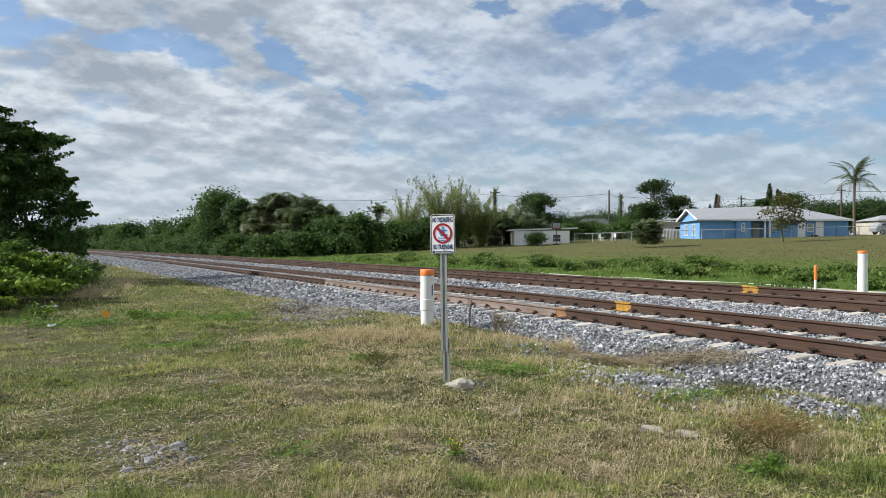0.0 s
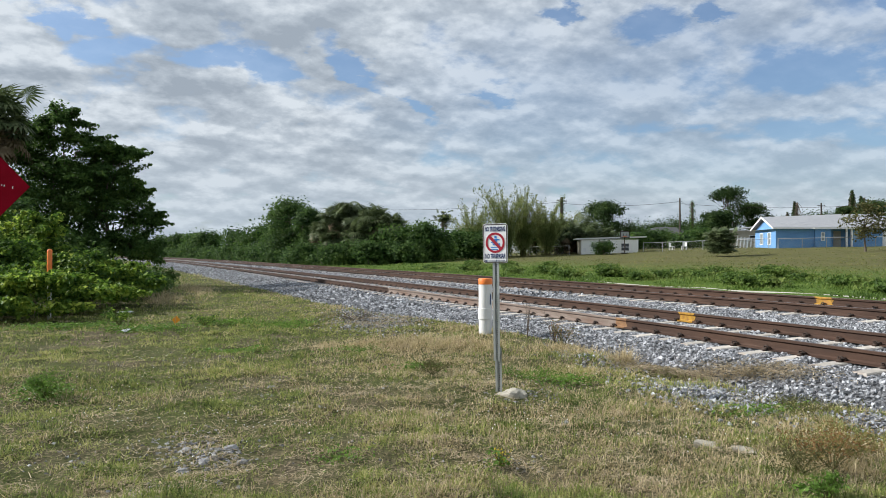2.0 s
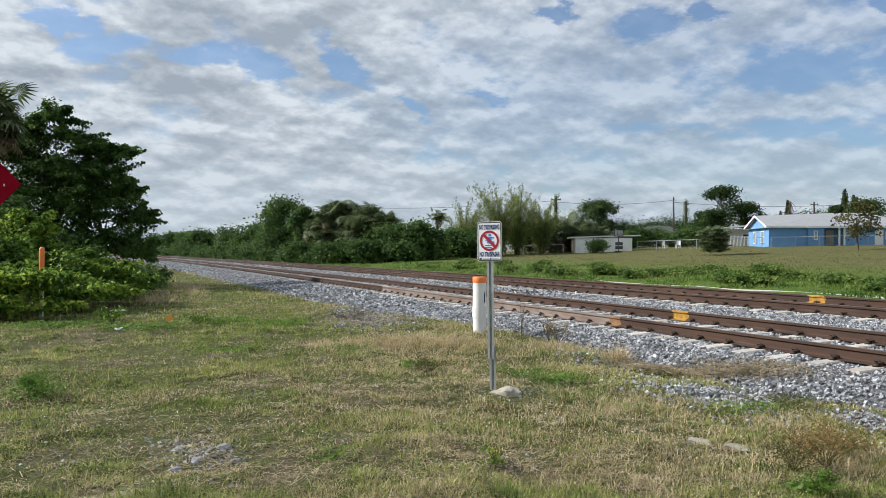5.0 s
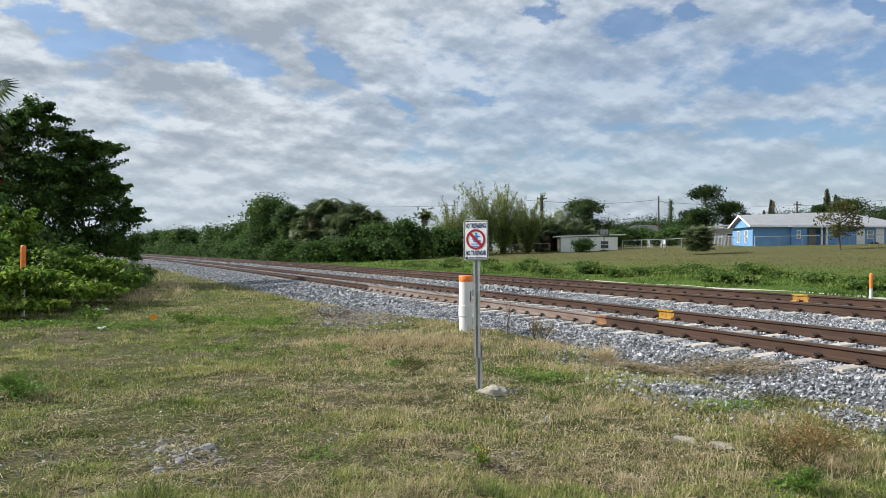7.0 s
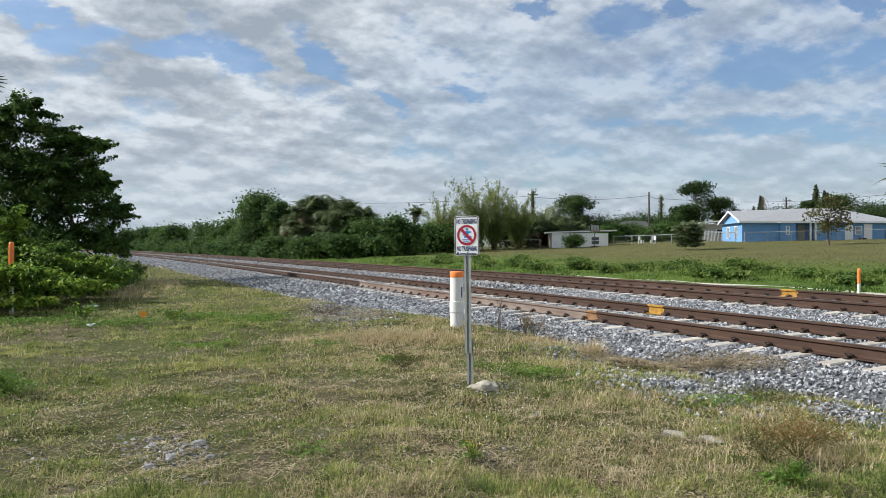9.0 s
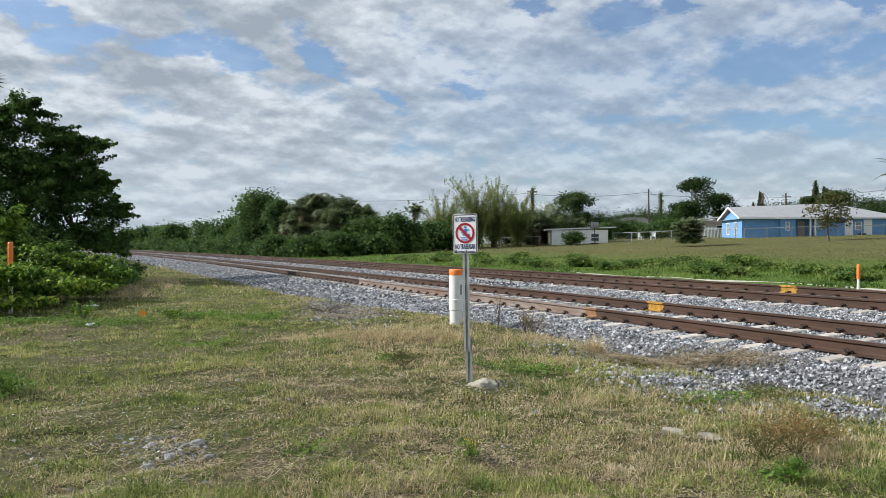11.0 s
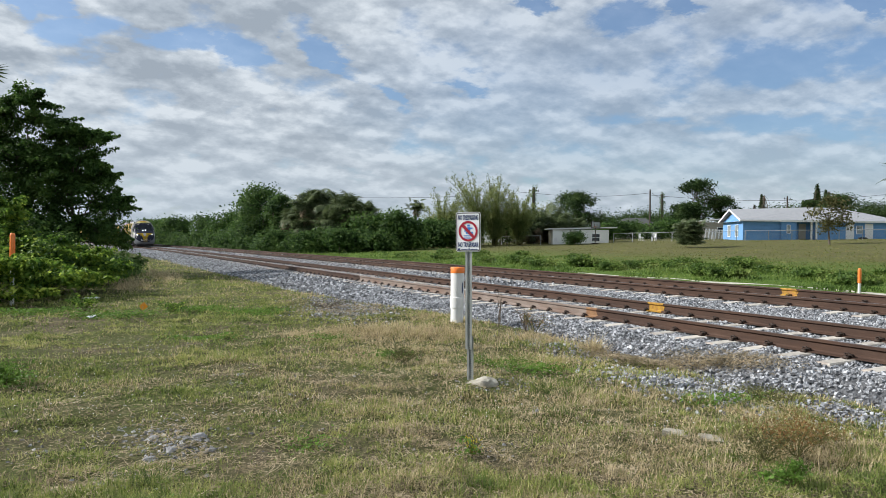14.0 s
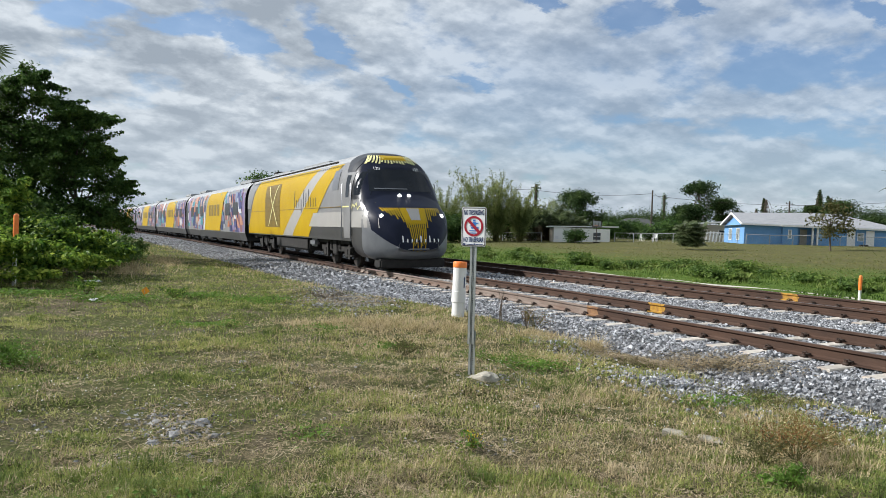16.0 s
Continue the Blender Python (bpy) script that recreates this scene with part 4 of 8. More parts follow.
def make_greenery():
    for i, (kind, x, y, top, w) in enumerate(GREENERY):
        rng = np.random.default_rng(100 + i)
        z = float(land(x, y))
        if kind == "B":
            c = round_clumps(rng, x, y, top, w * 1.25, z, 0.8, 11, 0.1)
            tree("bush", x, y, c, 4800 if y < 100 else 3600, 0.22 + 0.0017 * y, "leaf_mid" if i % 3 else "leaf_dark", "dense green bush in the trackside hedgerow", "bush", 0.07, 0.6, i, group="hedgerow bushes")
        elif kind == "T":
            c = round_clumps(rng, x, y, top, w * 1.08, z + (top - z) * (0.32 if i >= 3 else 0.06), 0.7, 16 if i < 3 else 19, 0.05, i >= 3)
            tree("tree", x, y, c, 9000 if i < 3 else 6000, 0.24 + 0.001 * y, "leaf_mid" if i < 3 else "leaf_far", "broad-crowned dark green tree", "tree", 0.2, (top - z) * 0.4, i, 0.30 if i < 3 else 0.26)
        elif kind == "F":
            c = round_clumps(rng, x, y, top, w * 1.5, z, 0.7, 12, 0.2)
            tree("far_tree", x, y, c, 8500, 0.42, "leaf_far", "distant dark tree behind the yards", "tree", 0.2, 1.5, i, group="distant trees")
        elif kind == "P":
            palm("cabbage_palm", x, y, top, w * 1.35, "cabbage palm with fan fronds and hanging dead leaves", i, 130, 60, low=-0.85)
        elif kind == "Q":
            palm("cabbage_palm", x, y, top, w, "lone cabbage palm with a bare trunk", i, 46, 8)
        elif kind == "C":
            conifer(x, y, top, w * 1.5, i)
    # low scrub that closes the hedgerow's foot along the far track
    rng = np.random.default_rng(61)
    y = 72.0
    while y < 330:
        u, high, w = 18.3 + rng.uniform(-0.3, 0.8) + 5.0 * max(0.0, (78 - y) / 6), rng.uniform(1.4, 2.9) * (1 + max(0, y - 150) / 170), rng.uniform(3.2, 4.6) * (1 + max(0, y - 150) / 200)
        x = u + float(bend(y))
        z = float(land(x, y))
        tree("scrub", x, y, round_clumps(rng, x, y, z + high, w, z - 0.2, 0.8, 9, 0.02), 2600, 0.20 + 0.0015 * y, "leaf_mid", "low dark scrub at the foot of the hedgerow", "bush", 0.04, 0.4, int(y * 7), group="hedgerow scrub")
        y += w * 0.95


make_greenery()


def bamboo(x, y, top, width, seed, label):
    rng = np.random.default_rng(seed)
    z = float(land(x, y))
    t = empty("bamboo_clump", pose(x, y, z), label, "bamboo", "bamboo clumps")
    culms, clumps = [], []
    for i in range(30):
        a, h = rng.uniform(0, 2 * math.pi), (top - z) * rng.uniform(0.55, 1.22)
        lean = width * rng.uniform(0.08, 0.95)
        k = np.linspace(0, 1, 8)
        line = np.stack([np.cos(a) * (0.3 + lean * k ** 2.2), np.sin(a) * (0.3 + lean * k ** 2.2), h * (k - 0.1 * k ** 4)], -1)
        culms.append(tube(line, np.linspace(0.05, 0.012, 8), 5))
        for j in range(2, 8):
            r = 0.40 - 0.042 * j
            clumps.append((*line[j], r * 1.2, r * 1.2, r * 2.6))
    obj("stem", raw_mesh("stem", *joined(culms), M["leaf_olive"], True), t, kind="stuff")
    v, f = leaf_cloud(rng, clumps, 13000, 0.30, 6, 0.6, 0.1, 0.36)
    obj("leaves", raw_mesh("leaves", v, f, M["leaf_bamboo"]), t)


bamboo(37.0, 80.5, 7.4, 4.5, 1, "tall feathery bamboo with thin yellowing tops")
bamboo(40.6, 78.2, 8.8, 4.5, 2, "tall feathery bamboo with thin yellowing tops")
bamboo(43.6, 79.5, 9.3, 5.0, 3, "tall feathery bamboo with thin yellowing tops")
bamboo(47.0, 79.5, 8.4, 5.0, 4, "tall feathery bamboo with thin yellowing tops")

# the dark stand of trees beside the near track
tree("tree", -3.6, 40.6, [(-3.3, 40.2, 7.8, 1.0, 1.0, 0.9), (-4.3, 40.6, 7.0, 1.2, 1.2, 1.0), (-2.4, 40.0, 6.7, 1.0, 1.1, 0.8), (-3.6, 40.0, 5.6, 1.6, 1.5, 1.3), (-5.2, 41.0, 5.6, 1.5, 1.5, 1.3), (-2.0, 40.0, 5.2, 1.2, 1.2, 1.0), (-4.0, 40.0, 4.0, 1.8, 1.5, 1.3), (-6.0, 41.0, 4.0, 1.6, 1.5, 1.3)],
     42000, 0.15, "leaf_dark", "tall dark broadleaf tree at the edge of the track", "tree", 0.2, 4.5, 71, 0.15, twigs=9, outliers=70)
tree("tree", -1.2, 39.2, [(-0.5, 39.2, 6.1, 0.9, 0.8, 0.55), (-1.4, 39.3, 6.3, 0.9, 0.9, 0.6), (-1.2, 39.0, 5.0, 1.3, 1.2, 0.8), (-0.2, 39.0, 4.1, 0.9, 1.0, 0.8), (-2.2, 39.0, 4.2, 1.4, 1.2, 1.1), (-0.9, 38.8, 3.2, 1.5, 1.3, 1.1), (0.3, 38.6, 2.9, 0.9, 0.9, 0.8), (-2.6, 38.8, 2.8, 1.5, 1.2, 1.2), (-0.3, 38.4, 1.7, 1.4, 1.2, 1.0), (0.55, 38.5, 1.4, 0.7, 0.8, 0.7), (-1.9, 38.3, 1.5, 1.5, 1.2, 1.0)],
     60000, 0.145, "leaf_dark", "spreading dark broadleaf tree with wispy branch tips", "tree", 0.16, 3.0, 72, 0.15, twigs=10, outliers=80)
tree("tree", -6.5, 38.5, [(-5.6, 38.5, 3.2, 1.7, 1.4, 1.4), (-7.2, 38.5, 3.6, 1.8, 1.5, 1.5), (-8.8, 39.0, 4.8, 1.9, 1.5, 1.8), (-4.2, 38.0, 2.2, 1.5, 1.3, 1.2), (-7.5, 39.0, 5.6, 1.6, 1.4, 1.3), (-10.5, 40, 5.0, 2.0, 2.0, 2.0)],
     20000, 0.20, "leaf_dark", "dark broadleaf tree overgrown with vines", "tree", 0.18, 3.0, 73)
palm("cabbage_palm", -5.75, 37.4, 8.9, 4.0, "old cabbage palm with a heavy skirt of dead fronds", 74, 70, 40, 0.2, low=-0.7)


# brambles in front of them
def bramble(x, y, clumps, n, seed, label, mat="leaf_bright", size=0.135):
    return tree("bramble_bush", x, y, clumps, int(n * 1.5), size, mat, label, "bush", 0.03, 0.3, seed, 0.22, group="bramble bushes", twigs=8, outliers=55)


bramble(-4.2, 23.0, [(-4.0, 23.0, 1.5, 1.3, 1.0, 0.8), (-5.4, 23.0, 1.7, 1.4, 1.1, 0.9), (-3.2, 22.6, 1.1, 1.1, 0.9, 0.7), (-4.6, 22.0, 0.8, 1.4, 1.0, 0.7), (-6.6, 23.2, 1.6, 1.4, 1.1, 1.0)], 15000, 81, "sunlit vine-covered bramble bush")
bramble(-2.6, 24.5, [(-2.6, 24.8, 1.9, 0.6, 0.6, 0.8), (-2.9, 24.5, 1.2, 1.0, 0.9, 0.8), (-1.9, 24.3, 1.0, 0.9, 0.8, 0.7), (-2.2, 23.4, 0.6, 1.0, 0.8, 0.5), (-4.4, 26.0, 2.5, 0.9, 0.7, 0.8), (-5.4, 26.5, 3.0, 1.0, 0.8, 0.9), (-3.4, 26.0, 1.7, 0.8, 0.7, 0.6)], 14000, 82, "sunlit vine-covered bramble bush")
bramble(-1.0, 23.0, [(-1.2, 23.4, 0.95, 0.9, 0.8, 0.6), (-0.4, 23.2, 0.6, 0.8, 0.7, 0.45), (-1.8, 21.8, 0.65, 0.9, 0.7, 0.5), (-0.9, 21.4, 0.45, 0.9, 0.7, 0.35), (0.1, 24.4, 0.5, 0.7, 0.7, 0.4)], 11000, 83, "low sprawling bramble with yellow-green leaves")
bramble(-3.4, 20.0, [(-3.4, 20.4, 0.7, 1.0, 0.8, 0.6), (-2.4, 20.0, 0.5, 0.9, 0.7, 0.4), (-4.4, 20.3, 0.8, 1.0, 0.8, 0.6), (-5.6, 20.5, 0.8, 1.1, 0.9, 0.7), (-2.0, 19.0, 0.25, 0.8, 0.5, 0.2), (-3.6, 19.0, 0.3, 1.0, 0.5, 0.25), (-1.75, 19.3, 0.75, 0.5, 0.3, 0.38), (-2.5, 19.4, 0.7, 0.5, 0.4, 0.35)], 13000, 84, "low sprawling bramble at the edge of the grass")
bramble(0.6, 28.0, [(0.2, 27.5, 0.35, 0.7, 1.2, 0.35), (0.9, 30.0, 0.35, 0.6, 1.4, 0.35), (-0.6, 27.0, 0.6, 0.8, 1.2, 0.5), (0.2, 31, 0.6, 0.7, 1.4, 0.5), (1.2, 33.5, 0.3, 0.5, 1.3, 0.3)], 6000, 85, "scrubby green weeds beside the ballast", "leaf_mid", 0.13)
bramble(-5.5, 29.0, [(-5.5, 29.0, 1.6, 1.6, 1.5, 1.2), (-3.6, 28.5, 1.4, 1.3, 1.3, 1.1), (-7.4, 29.0, 2.0, 1.6, 1.5, 1.4), (-2.2, 28.8, 1.1, 1.1, 1.2, 0.9), (-4.6, 30.5, 2.6, 1.5, 1.4, 1.0), (-6.8, 31, 3.2, 1.6, 1.4, 1.2)], 17000, 86, "dark green thicket of shrubs under the trees", "leaf_mid", 0.16)

# by the yards
for _i, (_x, _y, _t, _w) in enumerate(((49.0, 82.5, 5.3, 4.2), (52.0, 84.0, 5.9, 4.4), (55.0, 83.0, 5.5, 4.2), (58.0, 82.5, 5.2, 4.0), (47.2, 84.5, 5.6, 3.8))):
    palm("cabbage_palm", _x, _y, _t, _w, "low cabbage palm behind the shed with dead fronds", 400 + _i, 80, 40, low=-0.9)
palm("dwarf_palm", 49.8, 53.1, 4.6, 3.3, "low bushy palmetto standing in the mown yard", 91, 420, 0, squat=True)
palm("coconut_palm", 96.0, 62.8, 12.0, 6.4, "tall windblown coconut palm behind the house", 92, 26, 0, 0.16, True)
_r = np.random.default_rng(94)
tree("young_tree", 59.5, 45.8, [(59.5 + dx, 45.8 + dy, z, r, r, r * 0.8) for dx, dy, z, r in ((0, 0, 5.4, 0.8), (0.8, -0.6, 4.6, 0.9), (-0.8, 0.6, 4.5, 0.8), (0.5, 0.2, 3.6, 0.8), (-0.6, -0.2, 3.4, 0.7), (1.1, -0.8, 3.7, 0.6), (0.1, 0.0, 5.9, 0.5))],
     1500, 0.26, "leaf_olive", "slender half-bare young tree in front of the blue house", "tree", 0.09, 2.6, 94, 0.4)
tree("shrub", 50.7, 72.9, round_clumps(_r, 50.7, 72.9, 3.1, 2.9, 1.3, 0.8, 9, 0.1), 2600, 0.22, "leaf_mid", "grey-green shrub before the white shed", "bush", 0.05, 0.8, 95)
for _i, (_x, _y, _t, _w) in enumerate(((25.5, 27.0, 0.45, 1.8), (26.6, 25.0, 0.5, 1.8), (23.4, 28.0, 0.4, 1.8), (23.0, 32.0, 0.5, 1.8), (23.0, 38.0, 0.5, 2.4), (22.8, 23.0, 0.45, 2.0)) + tuple((21.0 + 6.5 * ((k * 0.618) % 1), 13.0 + 1.55 * k, 0.22 + 0.22 * ((k * 0.37) % 1), 1.1 + 0.9 * ((k * 0.73) % 1)) for k in range(30))):
    tree("ditch_shrub", _x, _y, round_clumps(_r, _x, _y, float(land(_x, _y)) + _t, _w, float(land(_x, _y)), 0.7, 7, 0.1), 1700, 0.15, "lush", "leafy green weed clump in the ditch", "bush", 0.02, 0.2, 200 + _i, group="ditch weeds")


def weed_clump(x, y, r, h, mat, n, leaf, label, seed):
    rng = np.random.default_rng(seed)
    z = float(land(x, y))
    t = empty("weed", pose(x, y, z), label, "weed", "leafy weeds")
    stems, clumps = [], []
    for _ in range(16):
        a, q, hh = rng.uniform(0, 2 * np.pi), r * rng.uniform(0.2, 1.0), h * rng.uniform(0.5, 1.0)
        k = np.linspace(0, 1, 4)
        line = np.stack([np.cos(a) * q * k, np.sin(a) * q * k, hh * k ** 0.8], -1)
        stems.append(tube(line, np.linspace(0.004, 0.0015, 4), 4))
        clumps += [(*line[3], r * 0.22, r * 0.22, h * 0.16), (*line[2], r * 0.25, r * 0.25, h * 0.2)]
    obj("stem", raw_mesh("stem", *joined(stems), M["leaf_olive"]), t, kind="stuff")
    obj("leaves", raw_mesh("leaves", *leaf_cloud(rng, clumps, n, leaf, 4, 0.45, 0.5, 0.7), M[mat]), t)


weed_clump(5.15, 4.05, 0.42, 0.30, "leaf_rust", 1500, 0.026, "bushy weed with rusty and green leaves", 501)
weed_clump(5.55, 4.3, 0.35, 0.26, "leaf_rust", 800, 0.024, "bushy weed with rusty and green leaves", 502)
weed_clump(4.75, 4.0, 0.30, 0.22, "leaf_olive", 900, 0.024, "bushy weed with dull green leaves", 503)
weed_clump(3.9, 9.2, 0.35, 0.22, "leaf_olive", 700, 0.03, "low grey-green weed behind the sign", 504)
weed_clump(4.9, 8.4, 0.5, 0.16, "weed", 900, 0.03, "low green weed beside the sign", 505)
weed_clump(7.0, 10.9, 0.35, 0.40, "leaf_rust", 500, 0.03, "dry brown weed at the foot of the ballast", 506)
weed_clump(-0.75, 9.3, 0.28, 0.24, "weed", 900, 0.035, "feathery green weed beside bare sand", 507)
weed_clump(4.45, 3.5, 0.13, 0.17, "weed", 500, 0.028, "bright green leafy weed", 508)
weed_clump(6.5, 5.6, 0.55, 0.15, "leaf_olive", 900, 0.028, "low weed at the edge of the gravel", 509)
weed_clump(2.85, 5.1, 0.10, 0.14, "yellow_flower", 90, 0.022, "small weed with yellow flowers", 510)
weed_clump(1.55, 16.9, 0.3, 0.25, "leaf_bright", 300, 0.06, "bright leafy weed near the survey flag", 511)
weed_clump(-0.15, 17.6, 0.35, 0.35, "leaf_bright", 400, 0.07, "bright leafy weed at the edge of the brambles", 512)


# ---- grass ----
BLADE_V = np.array([(-0.5, 0, 0), (0.5, 0, 0), (0.32, 0.14, 0.55), (-0.32, 0.14, 0.55), (0, 0.42, 1.0)])
BLADE_F = np.array([(0, 1, 2), (0, 2, 3), (3, 2, 4)])
SPIKE_V = np.array([(-0.5, 0, 0), (0.5, 0, 0), (0, 0.42, 1.0)])
SPIKE_F = np.array([(0, 1, 2)])


def blades(rng, x, y, height, width, lean=0.5, shape_v=BLADE_V, shape_f=BLADE_F):
    n = len(x)
    a = rng.uniform(0, 2 * np.pi, n)
    ax = np.stack([np.cos(a), np.sin(a), 0 * a], -1)
    up = np.stack([rng.normal(size=n) * 0.3 * lean, rng.normal(size=n) * 0.3 * lean, np.ones(n)], -1)
    up /= np.linalg.norm(up, axis=1, keepdims=True)
    by = np.cross(up, ax)
    by /= np.linalg.norm(by, axis=1, keepdims=True)
    pos = np.stack([x, y, land(x, y) - 0.005], -1)
    return scatter(shape_v, shape_f, pos, np.stack([ax, by, up], 1), np.stack([width, height * lean * 1.2, height], -1))


def tufts(rng, cx, cy, height, width, count, spread=0.35):
    """Blades rising from shared roots and bending outwards."""
    n = len(cx)
    k = np.repeat(np.arange(n), count)
    a = rng.uniform(0, 2 * np.pi, len(k))
    out = np.stack([np.cos(a), np.sin(a), 0 * a], -1)
    tilt = np.abs(rng.normal(size=len(k))) * spread * 1.6
    up = out * tilt[:, None] + (0, 0, 1)
    up /= np.linalg.norm(up, axis=1, keepdims=True)
    side = np.stack([-np.sin(a), np.cos(a), 0 * a], -1)
    by = np.cross(up, side)
    by *= np.sign((by * out).sum(1, keepdims=True)) + 1e-9
    h = height[k] * rng.uniform(0.45, 1.1, len(k))
    d = rng.random(len(k)) * height[k] * 0.35
    x, y = cx[k] + out[:, 0] * d, cy[k] + out[:, 1] * d
    pos = np.stack([x, y, land(x, y) - 0.006], -1)
    return scatter(BLADE_V, BLADE_F, pos, np.stack([side, by, up], 1), np.stack([width[k], h * rng.uniform(0.3, 1.3, len(k)), h], -1))


BARE = [(4.70, 4.60, 0.22, 0.18), (6.35, 6.5, 0.55, 0.9), (5.2, 16.4, 0.6, 1.6), (0.8, 6.2, 0.32, 0.34), (-1.3, 8.7, 0.7, 0.5), (6.9, 4.9, 0.3, 0.6), (4.0, 7.2, 0.25, 0.2), (0.2, 5.4, 0.35, 0.25), (2.6, 8.2, 0.5, 0.3), (2.1, 6.3, 0.5, 0.25), (-0.3, 6.6, 0.4, 0.3), (3.0, 5.3, 0.3, 0.2), (1.6, 9.6, 0.5, 0.3), (2.9, 12.5, 0.6, 0.3), (-0.6, 11.8, 0.8, 0.3)]


def worn(x, y):
    k = np.zeros(len(x))
    for cx, cy, a, b in BARE:
        k = np.maximum(k, 1.25 - ((x - cx) / a) ** 2 - ((y - cy) / b) ** 2)
    return np.clip(k, 0, 1)


def make_grass():
    rng = np.random.default_rng(21)
    def field(n, far):
        r = np.exp(rng.uniform(math.log(3.2), math.log(far), n))
        a = np.radians(rng.uniform(-14, 64, n))
        # the same sward all round the standing place
        near_x, near_y = rng.uniform(-5.5, 7.5, n // 4), rng.uniform(-4.5, 4.6, n // 4)
        x, y = np.concatenate([r * np.sin(a), near_x]), np.concatenate([r * np.cos(a), near_y])
        n, r = len(x), np.maximum(np.hypot(x, y), 3.6)
        patch = np.clip(0.5 + 2.0 * (0.25 * blotch(x, y, 1.3, 1) + 0.25 * blotch(x, y, 0.48, 2) + 0.30 * blotch(x, y, 0.17, 3) + 0.2 * blotch(x, y, 0.42, 31) - 0.5), 0.02, 1.1)
        keep = (x - bend(y) < toe(y) + 0.25 * wave(x, y, 2.6)) & (rng.random(n) > worn(x, y) * 0.95) & (rng.random(n) < np.clip(patch, 0, 1) ** 1.7 * 1.5)
        return x[keep], y[keep], r[keep], patch[keep]
    # where the sward has gone dry: behind and round the sign, in drifts elsewhere
    def dryness(x, y):
        core = np.exp(-((x - 3.4) / 1.7) ** 2 - ((y - 7.6) / 3.0) ** 2) + np.exp(-((x - 4.6) / 1.6) ** 2 - ((y - 11.6) / 1.6) ** 2)
        lush = np.exp(-((x - 0.4) / 1.4) ** 2 - ((y - 4.4) / 0.9) ** 2) + 1.0 * np.exp(-((x - 2.0) / 2.4) ** 2 - ((y - 15.5) / 3.6) ** 2)
        core = core + 0.8 * np.exp(-((x - bend(y) - toe(y) + 0.4) / 0.7) ** 2) * (y > 12)
        return np.clip(0.10 + 0.46 * core - 0.35 * lush + 1.5 * (0.5 * blotch(x, y, 0.9, 7) + 0.5 * blotch(x, y, 0.3, 8) - 0.5), 0, 1)

    def sown(name, x, y, v, f, faces_each, label, dry_label):
        dry = np.random.default_rng(77).random(len(x)) < dryness(x, y)
        pick = np.repeat(dry, faces_each)
        for kind, which, text in (("grass", ~pick, label), ("dry_grass", pick, dry_label)):
            used, g = np.unique(f[which], return_inverse=True)
            obj(name if kind == "grass" else "dry_" + name, raw_mesh(name, v[used], g.reshape(-1, f.shape[1]), M[kind]), None, text, "grass", kind="stuff")

    # thin cover of short leaning blades
    x, y, r, patch = field(760000, 60)
    h = (0.012 + 0.030 * rng.random(len(x)) ** 1.8) * (0.55 + 0.8 * patch) * (1 + 0.03 * r)
    v, f = blades(rng, x, y, h, 0.0036 + 0.0010 * r, 3.2, SPIKE_V, SPIKE_F)
    sown("grass", x, y, v, f, 1, "short patchy green meadow grass", "short straw-coloured meadow grass")
    # hummocks: several low tufts from one crown
    hx, hy, hr, hp = field(5200, 36)
    k = np.repeat(np.arange(len(hx)), 7)
    wide = (0.035 + 0.05 * rng.random(len(hx)) ** 2)[k] * (1 + 0.05 * hr[k])
    off = rng.normal(size=(len(k), 2)) * wide[:, None]
    x, y, r, patch = hx[k] + off[:, 0], hy[k] + off[:, 1], hr[k], hp[k]
    dome = np.exp(-(off ** 2).sum(1) / (2 * wide ** 2))
    tall_here = (0.030 + 0.045 * rng.random(len(hx)) ** 2.0)[k]
    low_left = np.clip((2.4 - x) / 1.2, 0, 1) * np.clip((5.3 - y) / 0.8, 0, 1)
    tall = np.clip((x - bend(y) - 3.0) / 2.5, 0, 1) * (y < 16) + 1.6 * low_left
    h = tall_here * (0.5 + 0.7 * dome) * (0.5 + 0.9 * patch) * (1 + 0.02 * r) * (1 + 0.75 * tall * rng.random(len(x)))
    v, f = tufts(rng, x, y, h, 0.0030 + 0.0009 * r, 9, 0.85)
    sown("grass_tufts", np.repeat(x, 9), np.repeat(y, 9), v, f, 3, "low clumped tufts of green grass", "low clumped tufts of withered grass")
    # straw lying flat, and tiny pale flowers
    n = 210000
    r = np.exp(rng.uniform(math.log(3.2), math.log(26), n))
    a = np.radians(rng.uniform(-14, 64, n))
    x, y = r * np.sin(a), r * np.cos(a)
    keep = (x - bend(y) < toe(y) - 0.1) & (rng.random(n) < 0.25 + 1.0 * dryness(x, y))
    x, y, r = x[keep], y[keep], r[keep]
    tv = np.array([(-0.5, -0.5, 0), (0.5, -0.5, 0), (0.5, 0.5, 0.0), (-0.5, 0.5, 0)])
    pos = np.column_stack([x, y, land(x, y) + rng.uniform(0.004, 0.022, len(x))])
    # a mat of dead growth over the stones at the ballast's foot
    k = rng.random(6500)
    mx, my = 6.75 + 1.05 * k + rng.normal(size=6500) * 0.15, 8.9 - 2.2 * k + rng.normal(size=6500) * 0.30
    pos = np.concatenate([pos, np.column_stack([mx, my, np.maximum(land(mx, my), bed_top(mx - bend(my), my)) + rng.uniform(0.03, 0.075, 6500)])])
    # dead litter over the stones that spill into the grass
    g = rng.normal(size=(4200, 2)) * (0.65, 1.3) + (5.1, 15.8)
    pos = np.concatenate([pos, np.column_stack([g, land(g[:, 0], g[:, 1]) + rng.uniform(0.01, 0.06, len(g))])])
